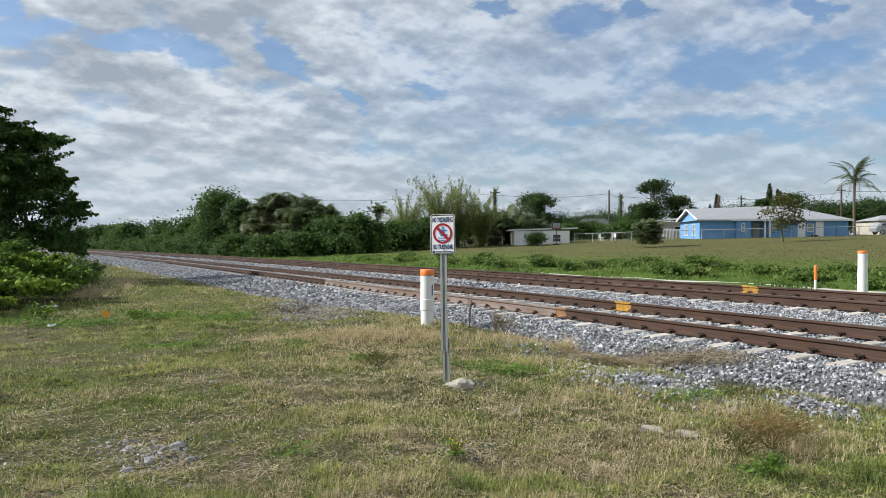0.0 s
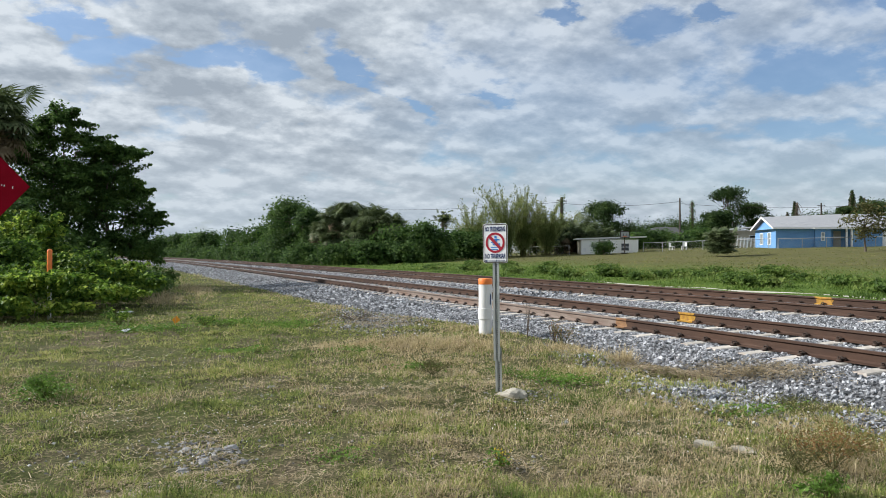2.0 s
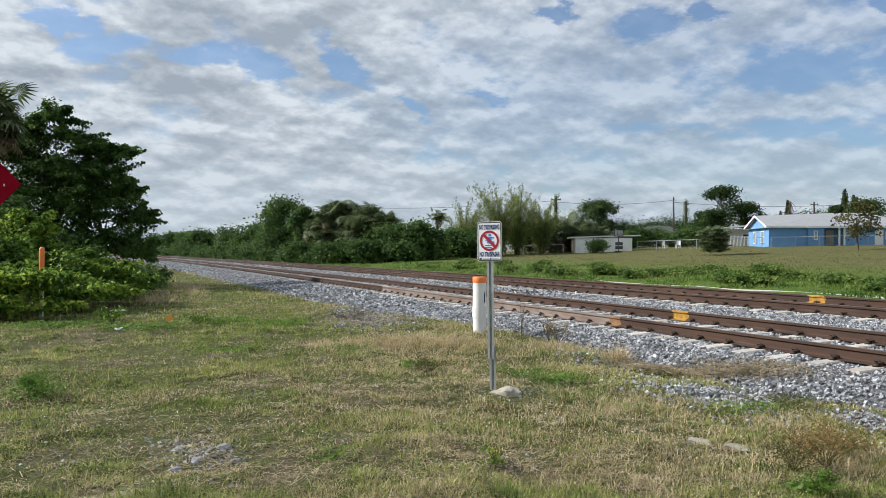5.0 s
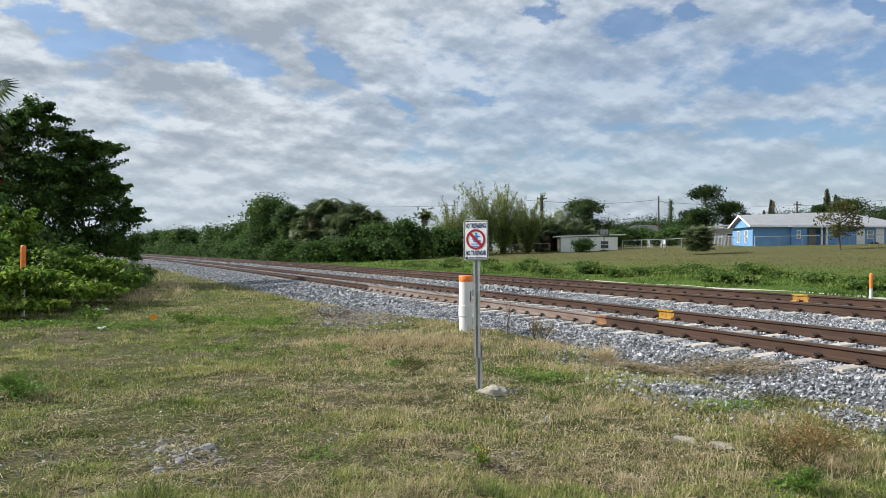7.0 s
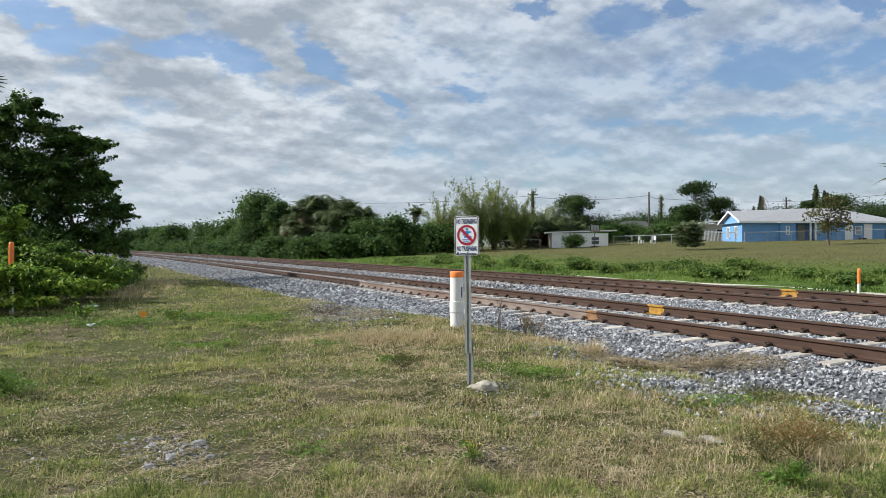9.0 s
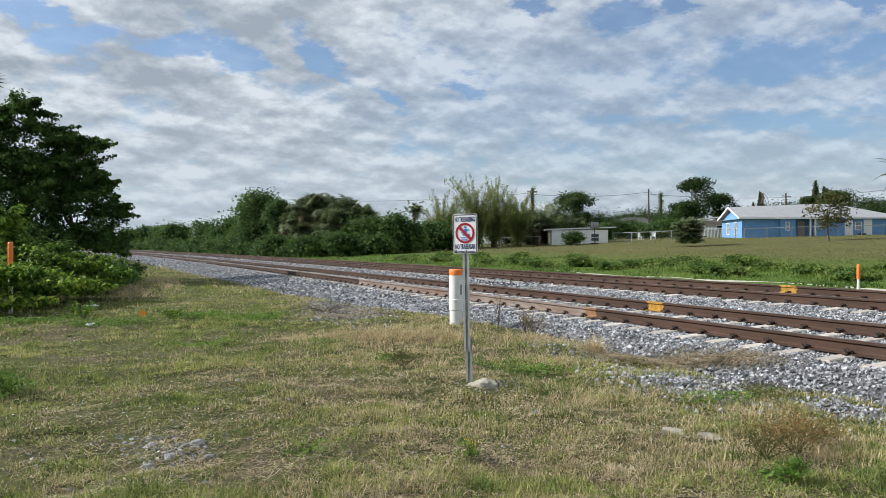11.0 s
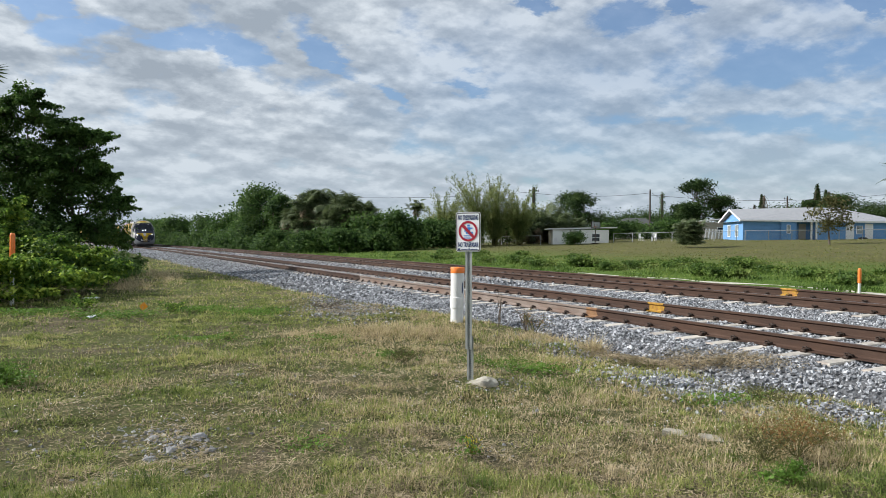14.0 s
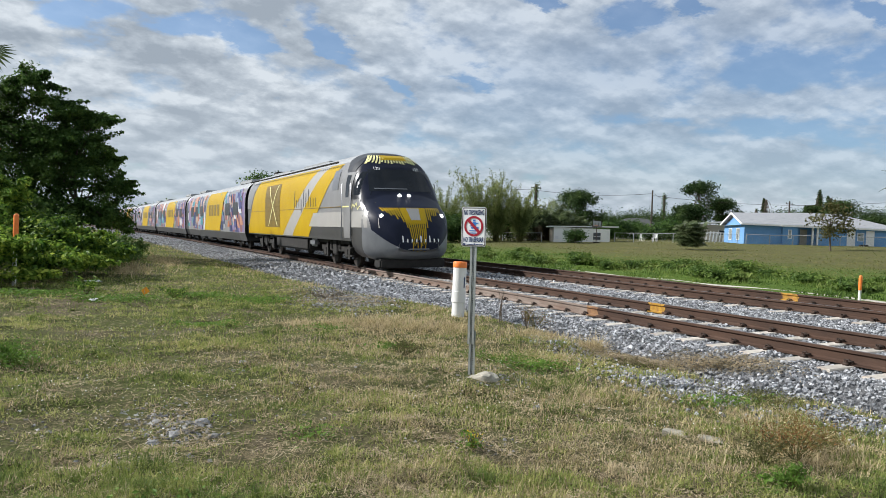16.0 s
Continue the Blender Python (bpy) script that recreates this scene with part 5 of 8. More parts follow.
    x, r = pos[:, 0], np.hypot(pos[:, 0], pos[:, 1])
    v, f = scatter(tv, np.array([(0, 1, 2, 3)]), pos, spin_axes(rng, len(x), (0, 0, 3.0), 0.8), np.column_stack([rng.uniform(0.03, 0.11, len(x)), 0.003 + 0.0004 * r, np.ones(len(x))]))
    obj("straw", raw_mesh("straw", v, f, M["straw"]), None, "dead straw lying in the grass", "straw", kind="stuff")
    n = 420
    g = np.concatenate([rng.normal(size=(60, 2)) * (0.5, 0.5) + c for c in ((0.0, 7.6), (-0.4, 9.5), (1.2, 7.0), (5.0, 8.2), (4.6, 5.0), (3.4, 6.6), (0.6, 11.5))])
    pos = np.column_stack([g, land(g[:, 0], g[:, 1]) + rng.uniform(0.04, 0.10, len(g))])
    v, f = scatter(tv, np.array([(0, 1, 2, 3)]), pos, spin_axes(rng, len(g), (0, -0.5, 1.0), 0.6), rng.uniform(0.005, 0.011, len(g)))
    obj("small_flowers", raw_mesh("small_flowers", v, f, M["sign_white"]), None, "tiny white flowers in the grass", "flowers", kind="stuff")
    # small broad leaves low in the sward
    x, y, r, patch = field(150000, 24)
    pos = np.column_stack([x, y, land(x, y) + 0.006 + 0.028 * rng.random(len(x)) ** 1.5 * patch])
    v, f = scatter(LEAF_V, LEAF_F, pos, spin_axes(rng, len(x), (0, 0, 0.9), 0.9), (0.012 + 0.0016 * r) * rng.uniform(0.6, 1.4, len(x)))
    sown("sward_leaves", x, y, v, f, 2, "small green leaves low in the meadow grass", "small withered leaves low in the meadow grass")
    # rank green grass nearest the path
    gx, gy = np.array([(0.1, 4.2), (0.7, 4.0), (1.25, 3.75), (1.7, 3.9), (-0.3, 4.6), (0.35, 4.75), (2.2, 3.7), (1.0, 4.35), (-0.6, 4.2), (2.55, 4.3), (0.5, 5.2), (-0.5, 5.2)]).T
    k = rng.integers(0, len(gx), 620)
    x, y = gx[k] + rng.normal(size=620) * 0.17, gy[k] + rng.normal(size=620) * 0.13
    v, f = tufts(rng, x, y, rng.uniform(0.05, 0.15, 620), np.full(620, 0.0052), 12, 0.6)
    obj("rank_grass", raw_mesh("rank_grass", v, f, M["rank"]), None, "longer rank green grass in clumps", "grass", kind="stuff")
    # dry tussocks
    spots = [(4.4, 12.1, 1.0, 0.7, 5200, 0.30), (5.4, 11.4, 0.8, 0.6, 3800, 0.30), (3.6, 12.6, 0.7, 0.5, 2400, 0.24), (7.05, 9.3, 0.16, 0.16, 700, 0.55), (6.6, 10.3, 0.6, 0.5, 2400, 0.30), (4.1, 9.6, 1.2, 0.9, 3600, 0.20), (3.2, 4.6, 1.3, 0.7, 4500, 0.15), (4.3, 4.2, 0.9, 0.6, 3600, 0.17),
             (5.4, 4.1, 0.6, 0.45, 3600, 0.24), (5.0, 6.2, 0.9, 0.5, 3200, 0.20), (7.3, 7.6, 0.35, 1.0, 3000, 0.10), (5.6, 8.6, 0.8, 0.6, 2600, 0.22), (6.0, 5.2, 0.6, 0.5, 2400, 0.22), (1.0, 27, 0.5, 3.0, 1500, 0.6), (2.4, 33, 0.6, 5, 1800, 0.5), (0.0, 4.6, 0.5, 0.4, 1800, 0.16), (1.6, 4.7, 0.6, 0.3, 1800, 0.16), (6.2, 13.6, 0.5, 0.5, 1500, 0.24)]
    xs, ys, hs = [], [], []
    for cx, cy, sx, sy, k, hh in spots:
        g = rng.normal(size=(k, 2)) * (sx, sy) * 0.55
        xs.append(cx + g[:, 0]), ys.append(cy + g[:, 1]), hs.append(hh * rng.uniform(0.35, 1.05, k))
    x, y, h = np.concatenate(xs), np.concatenate(ys), np.concatenate(hs)
    pick = (rng.random(len(x)) < 0.13) & (rng.random(len(x)) > worn(x, y) * 0.9 * (y < 5.0))
    x, y, h = x[pick], y[pick], h[pick]
    v, f = tufts(rng, x, y, h * 0.66, 0.0022 + 0.0004 * np.hypot(x, y), 9, 0.8)
    obj("dry_tussocks", raw_mesh("dry_tussocks", v, f, M["dry_grass"]), None, "long dry straw-coloured grass tussocks", "grass", kind="stuff")
    # broad-leaved weeds
    spots = [(4.38, 3.58, 0.16, 0.10, 160, 0.09), (1.7, 12.6, 0.5, 0.3, 500, 0.06), (2.2, 17.4, 0.6, 0.5, 500, 0.08), (5.2, 7.9, 0.4, 0.3, 420, 0.09), (-0.75, 9.3, 0.25, 0.35, 520, 0.14), (6.2, 5.7, 0.5, 0.25, 350, 0.08), (3.9, 9.7, 0.3, 0.2, 260, 0.10), (3.3, 16.4, 0.7, 0.7, 700, 0.08), (0.4, 16.4, 0.8, 0.5, 800, 0.10), (-1.2, 17.4, 0.9, 0.5, 900, 0.12), (1.7, 5.7, 0.2, 0.2, 160, 0.06), (0.4, 4.4, 0.4, 0.2, 200, 0.06), (3.6, 11.9, 0.4, 0.3, 300, 0.07), (2.8, 5.05, 0.1, 0.1, 90, 0.14)]
    pos = []
    for cx, cy, sx, sy, k, hh in spots:
        g = rng.normal(size=(k, 2)) * (sx, sy) * 0.6
        pos.append(np.column_stack([cx + g[:, 0], cy + g[:, 1], land(cx + g[:, 0], cy + g[:, 1]) + hh * rng.random(k) ** 0.7]))
    p = np.concatenate(pos)
    v, f = scatter(LEAF_V, LEAF_F, p, spin_axes(rng, len(p), (0, 0, 1.2), 0.8), (0.022 + 0.002 * np.hypot(p[:, 0], p[:, 1])) * rng.uniform(0.7, 1.5, len(p)))
    obj("low_weeds", raw_mesh("low_weeds", v, f, M["weed"]), None, "patches of bright green broad-leaved weeds", "weeds", kind="stuff")
    # ditch growth and yard turf beyond the tracks
    n = 90000
    r = np.exp(rng.uniform(math.log(18), math.log(75), n))
    a = np.radians(rng.uniform(8, 64, n))
    x, y = r * np.sin(a), r * np.cos(a)
    u = x - bend(y)
    keep = (u > np.where(y < 14, 20.5, np.where(y < 26, 19.9 + 0.5 * wave(x, y, 1.7), 17.3))) & (u < 34) & (rng.random(n) < np.clip((36 - u) / 10, 0.1, 1)) & (y < 85)
    x, y, r, u = x[keep], y[keep], r[keep], u[keep]
    h = (0.07 + 0.17 * rng.random(len(x))) * np.clip((33 - u) / 8, 0.3, 1) * np.clip(0.55 + 0.75 * wave(x, y, 0.9) + 0.6 * wave(x, y, 2.1, 1.0) * wave(x, y, 1.3), 0.12, 2)
    v, f = blades(rng, x, y, h, 0.02 + 0.0011 * r, 1.1)
    n = 70000
    r2 = np.exp(rng.uniform(math.log(28), math.log(105), n))
    a2 = np.radians(rng.uniform(14, 66, n))
    x2, y2 = r2 * np.sin(a2), r2 * np.cos(a2)
    u2 = x2 - bend(y2)
    keep = (u2 > 25) & (u2 < 76) & (y2 < 92) & (wave(x2, y2, 0.9, 3.0) * wave(x2, y2, 2.3) + 0.5 * wave(x2, y2, 5.0, 1.0) > rng.uniform(-0.9, 0.5, n))
    x2, y2, r2 = x2[keep], y2[keep], r2[keep]
    v2, f2 = blades(rng, x2, y2, rng.uniform(0.015, 0.06, len(x2)), 0.016 + 0.0014 * r2, 2.6, SPIKE_V, SPIKE_F)
    obj("yard_turf", raw_mesh("yard_turf", v2, f2, M["turf"]), None, "uneven mown turf, olive and brown, on the bank", "grass", kind="stuff")
    obj("ditch_grass", raw_mesh("ditch_grass", v, f, M["lush"]), None, "lush green grass and weeds along the ditch bank", "grass", kind="stuff")


make_grass()


# ---- the train ----
M.update({
    "tr_yellow": surface("train_yellow", (0.42, 0.27, 0.002), (0.47, 0.31, 0.003), 1.2, 30, 0.4, 0, 0.01, 0.002, spec=0.22),
    "tr_yellow_dark": surface("train_yellow_shaded_print", (0.15, 0.10, 0.016), (0.21, 0.14, 0.02), 3, 30, 0.4, 0, 0.01, 0.002),
    "tr_pale": surface("train_pale_yellow", (0.70, 0.66, 0.28), (0.78, 0.74, 0.38), 3, 30, 0.35, 0, 0, 0),
    "tr_cream": surface("train_cream", (0.33, 0.32, 0.31), (0.37, 0.36, 0.345), 1.5, 30, 0.35, 0, 0.01, 0.002),
    "tr_light": surface("train_light_grey", (0.19, 0.19, 0.195), (0.235, 0.235, 0.24), 1.5, 30, 0.35, 0, 0.01, 0.002),
    "tr_silver": surface("train_silver_grey", (0.17, 0.18, 0.20), (0.22, 0.23, 0.25), 2, 40, 0.38, 0.35, 0.02, 0.002),
    "tr_grey": surface("train_mid_grey", (0.045, 0.045, 0.046), (0.062, 0.062, 0.063), 2, 40, 0.45, 0.1, 0.02, 0.002),
    "tr_shoulder": surface("train_dark_grey", (0.026, 0.028, 0.033), (0.042, 0.044, 0.050), 2, 40, 0.35, 0.2, 0.01, 0.002),
    "tr_navy": surface("train_navy", (0.006, 0.009, 0.022), (0.010, 0.014, 0.032), 2, 40, 0.42, 0, 0, 0, spec=0.16),
    "tr_glass": surface("train_black_glass", (0.006, 0.009, 0.014), (0.012, 0.016, 0.022), 2, 40, 0.05, 0, 0, 0, spec=0.3),
    "tr_roof": surface("train_roof", (0.27, 0.282, 0.295), (0.36, 0.375, 0.39), 2, 30, 0.5, 0.1, 0.05, 0.004),
    "tr_under": surface("train_underframe", (0.010, 0.0095, 0.009), (0.030, 0.028, 0.026), 5, 50, 0.75, 0.2, 0.2, 0.01),
    "tr_wheel": surface("train_wheel_steel", (0.022, 0.019, 0.017), (0.06, 0.05, 0.045), 5, 50, 0.6, 0.5, 0.1, 0.004),
    "tr_white": surface("train_white_print", (0.78, 0.78, 0.78), (0.84, 0.84, 0.84), 5, 50, 0.4, 0, 0, 0),
    "lamp": glow("train_headlamp", (1.0, 0.98, 0.94), 7.0),
})


def mural_material():
    m, t, p = bsdf("train_mural_print")
    r = t.nodes.new("ShaderNodeNewGeometry").outputs["Random Per Island"]
    n = t.nodes.new("ShaderNodeValToRGB")
    n.color_ramp.interpolation = "CONSTANT"
    tones = [(0.07, 0.08, 0.24), (0.52, 0.17, 0.08), (0.42, 0.44, 0.52), (0.55, 0.26, 0.17), (0.03, 0.05, 0.17), (0.26, 0.20, 0.38), (0.66, 0.66, 0.70), (0.06, 0.28, 0.34), (0.30, 0.12, 0.12), (0.5, 0.36, 0.3), (0.2, 0.24, 0.38)]
    while len(n.color_ramp.elements) < len(tones):
        n.color_ramp.elements.new(0.5)
    for i, (e, c) in enumerate(zip(n.color_ramp.elements, tones)):
        e.position, e.color = i / len(tones), (*[0.8 * q for q in c], 1)
    t.links.new(r, n.inputs[0])
    t.links.new(n.outputs[0], p.inputs["Base Color"])
    p.inputs["Roughness"].default_value = 0.38
    return m


M["mural"] = mural_material()
LOCO_LEN, COACH_LEN, TRAIN_GAP = 20.0, 25.3, 0.8
NOSE_D = [0.0, 0.1, 0.25, 0.6, 1.0, 1.35, 1.65, 1.95, 2.3, 2.7, 3.4, 30]
NOSE_TOP = [1.0, 1.36, 1.65, 2.06, 2.30, 2.55, 2.98, 3.46, 3.82, 3.99, 4.08, 4.10]
NOSE_LOW_D, NOSE_LOW = [0.0, 0.1, 0.35, 0.9, 30], [0.72, 0.55, 0.40, 0.32, 0.32]


def nose_section(d, z, top=None, low=None, width=1.5):
    """Half-width of the locomotive at the distance d behind its tip, at the height z (arrays)."""
    d, z = np.asarray(d, float), np.asarray(z, float)
    zt = np.interp(d, NOSE_D, NOSE_TOP)
    zb = np.interp(d, NOSE_LOW_D, NOSE_LOW)
    zp = np.minimum(2.2, (zt + zb) / 2)
    k = np.clip(d / 1.3, 0, 1)
    w = width * (0.46 + 0.54 * (1 - (1 - k) ** 2.1))
    up = np.clip((z - zp) / (zt - zp), 0, 1)
    dn = np.clip((zp - z) / (zp - zb), 0, 1)
    return w * (1 - up ** 3.2) ** (1 / 2.6) * (1 - dn ** 5) ** (1 / 4)


def nose_depth(x, z):
    """How far behind the tip the skin stands at (x, z), seen from the front."""
    lo, hi = np.zeros(np.shape(x)), np.full(np.shape(x), 6.0)
    for _ in range(30):
        mid = (lo + hi) / 2
        zt, zb = np.interp(mid, NOSE_D, NOSE_TOP), np.interp(mid, NOSE_LOW_D, NOSE_LOW)
        inside = (np.abs(x) <= nose_section(mid, z)) & (z <= zt) & (z >= zb)
        hi, lo = np.where(inside, mid, hi), np.where(inside, lo, mid)
    return hi


def section_ring(d, floor=None, n=64):
    """Points round the section at d, from the near foot over the roof to the far foot."""
    zt, zb = float(np.interp(d, NOSE_D, NOSE_TOP)), float(np.interp(d, NOSE_LOW_D, NOSE_LOW))
    if floor:
        zb = floor
    k = np.linspace(0, 1, n)
    z = zb + (zt - zb) * (1 - (1 - k) ** 1.7)
    x = nose_section(np.full(n, d), np.minimum(z, zt - 1e-6))
    x[-1] = 0
    if floor:
        x[0] = x[1]
    side = np.stack([-x, np.full(n, d), z], -1)
    return np.concatenate([side, (side * (-1, 1, 1))[-2::-1]])


def paint_zone(x, d, z):
    """0 light grey, 1 silver, 2 navy, 3 dark shoulder, 4 mid grey, 5 roof"""
    edge = np.interp(z, [0.4] + NOSE_TOP[1:-3], [0.35] + [v + (0.60 if v < 1.2 else 0.32) for v in NOSE_D[1:-3]])
    bowl = 0.76 + 0.86 * (abs(x) / 1.5) ** 2.4
    if d < edge:
        return 2 if z > bowl else 1
    if z > 3.72 and d > 3.4:
        return 5
    if z > 2.35 and d < edge + 0.85:
        return 3
    if d < 2.5 and z < 1.42:
        return 1 if d < 1.2 else 4
    if z < 1.42:
        return 4
    return 0


def loft(rings, zones=None):
    R = np.array(rings)
    n = R.shape[1]
    i = np.arange(R.shape[0] * n).reshape(R.shape[:2])
    f = np.stack([i[:-1, :-1], i[:-1, 1:], i[1:, 1:], i[1:, :-1]], -1).reshape(-1, 4)
    v = R.reshape(-1, 3)
    ix = None
    if zones:
        c = v[f].mean(1)
        ix = [zones(*p) for p in c]
    return v, f, ix


def side_strip(d0b, d1b, d0t, d1t, z0, z1, sx=-1, off=0.012, steps=20, along=None):
    """A panel lying on the car's side between two heights, slanted as its corners say."""
    V, F = [], []
    along = along or max(1, min(14, int(2 * (d1b - d0b) + 1)))
    steps = max(1, min(steps, int((z1 - z0) / 0.12)))
    for i in range(steps + 1):
        k = i / steps
        z = z0 + (z1 - z0) * k
        for j in range(along + 1):
            q = j / along
            d = (d0b + (d0t - d0b) * k) * (1 - q) + (d1b + (d1t - d1b) * k) * q
            V.append((sx * (float(nose_section(d, z)) + off), d, z))
    w = along + 1
    for i in range(steps):
        for j in range(along):
            a = i * w + j
            F.append((a, a + 1, a + w + 1, a + w) if sx > 0 else (a, a + w, a + w + 1, a + 1))
    return np.array(V), np.array(F)


def side_part(name, mat, parent, label, *quad, off=0.012):
    for s in (-1, 1):
        obj(name, raw_mesh(name, *side_strip(*quad, sx=s, off=off), mat, True), parent, label)


def drape(pts, off=0.008):
    """Front-facing outline (x, z) laid on the nose."""
    P = np.array(pts, float)
    d = nose_depth(P[:, 0], P[:, 1])
    return np.stack([P[:, 0], d - off, P[:, 1] + off * 0.5], -1)


def front_strip(x0t, x1t, zt, x0b, x1b, zb, steps=8, across=3, off=0.010):
    V, F = [], []
    for i in range(steps + 1):
        k = i / steps
        for j in range(across + 1):
            q = j / across
            V.append(((x0t + (x0b - x0t) * k) * (1 - q) + (x1t + (x1b - x1t) * k) * q, zt + (zb - zt) * k))
    w = across + 1
    for i in range(steps):
        for j in range(across):
            F.append((i * w + j, (i + 1) * w + j, (i + 1) * w + j + 1, i * w + j + 1))
    return drape(V, off), np.array(F)


def wheel_mesh():
    bm = bmesh.new()
    turn = Matrix.Rotation(radians(90), 4, "Y")
    bmesh.ops.create_cone(bm, cap_ends=True, segments=28, radius1=0.46, radius2=0.46, depth=0.12, matrix=turn)
    bmesh.ops.create_cone(bm, cap_ends=True, segments=28, radius1=0.50, radius2=0.50, depth=0.03, matrix=Matrix.Translation((0.07, 0, 0)) @ turn)
    bmesh.ops.create_cone(bm, cap_ends=True, segments=16, radius1=0.16, radius2=0.12, depth=0.22, matrix=Matrix.Translation((-0.06, 0, 0)) @ turn)
    me = bpy.data.meshes.new("wheel")
    bm.to_mesh(me)
    bm.free()
    me.materials.append(M["tr_wheel"])
    return me


WHEEL = wheel_mesh()


def bogie(car, d, base=2.6):
    bm = bmesh.new()
    for s in (-1, 1):
        box(bm, s * 1.12 - 0.07, s * 1.12 + 0.07, d - base / 2 - 0.55, d + base / 2 + 0.55, 0.52, 0.74, 0.02)
        for k in (-1, 1):
            box(bm, s * 1.14 - 0.10, s * 1.14 + 0.10, d + k * base / 2 - 0.19, d + k * base / 2 + 0.19, 0.32, 0.66, 0.03)
            cylinder(bm, 0.10, 0.10, 0.62, 0.98, 12, s * 1.16, d + k * 0.5)
            box(bm, s * 1.22 - 0.04, s * 1.22 + 0.04, d + k * base / 2 - 0.5, d + k * base / 2 - 0.3, 0.30, 0.85)
        box(bm, s * 1.2 - 0.05, s * 1.2 + 0.05, d - 0.25, d + 0.25, 0.40, 0.95, 0.03)
    box(bm, -1.1, 1.1, d - 0.35, d + 0.35, 0.45, 0.95)
    for k in (-1, 1):
        box(bm, -1.0, 1.0, d + k * base / 2 - 0.07, d + k * base / 2 + 0.07, 0.39, 0.53)
    b = part("bogie", bm, M["tr_under"], car, "dark steel bogie")
    for k in (-1, 1):
        for s in (-1, 1):
            obj("wheel", WHEEL, b, at=pose(s * 0.76, d + k * base / 2, 0.46, 0, 0, 180 if s > 0 else 0))


def text_mesh(body, size, bold=0.0):
    cu = bpy.data.curves.new("writing", "FONT")
    cu.body, cu.size, cu.align_x, cu.align_y, cu.resolution_u = body, size, "CENTER", "CENTER", 3
    cu.offset = bold
    ob = bpy.data.objects.new("writing", cu)
    scene.collection.objects.link(ob)
    bpy.context.view_layer.update()
    me = bpy.data.meshes.new_from_object(ob.evaluated_get(bpy.context.evaluated_depsgraph_get()))
    bpy.data.objects.remove(ob)
    bpy.data.curves.remove(cu)
    return me


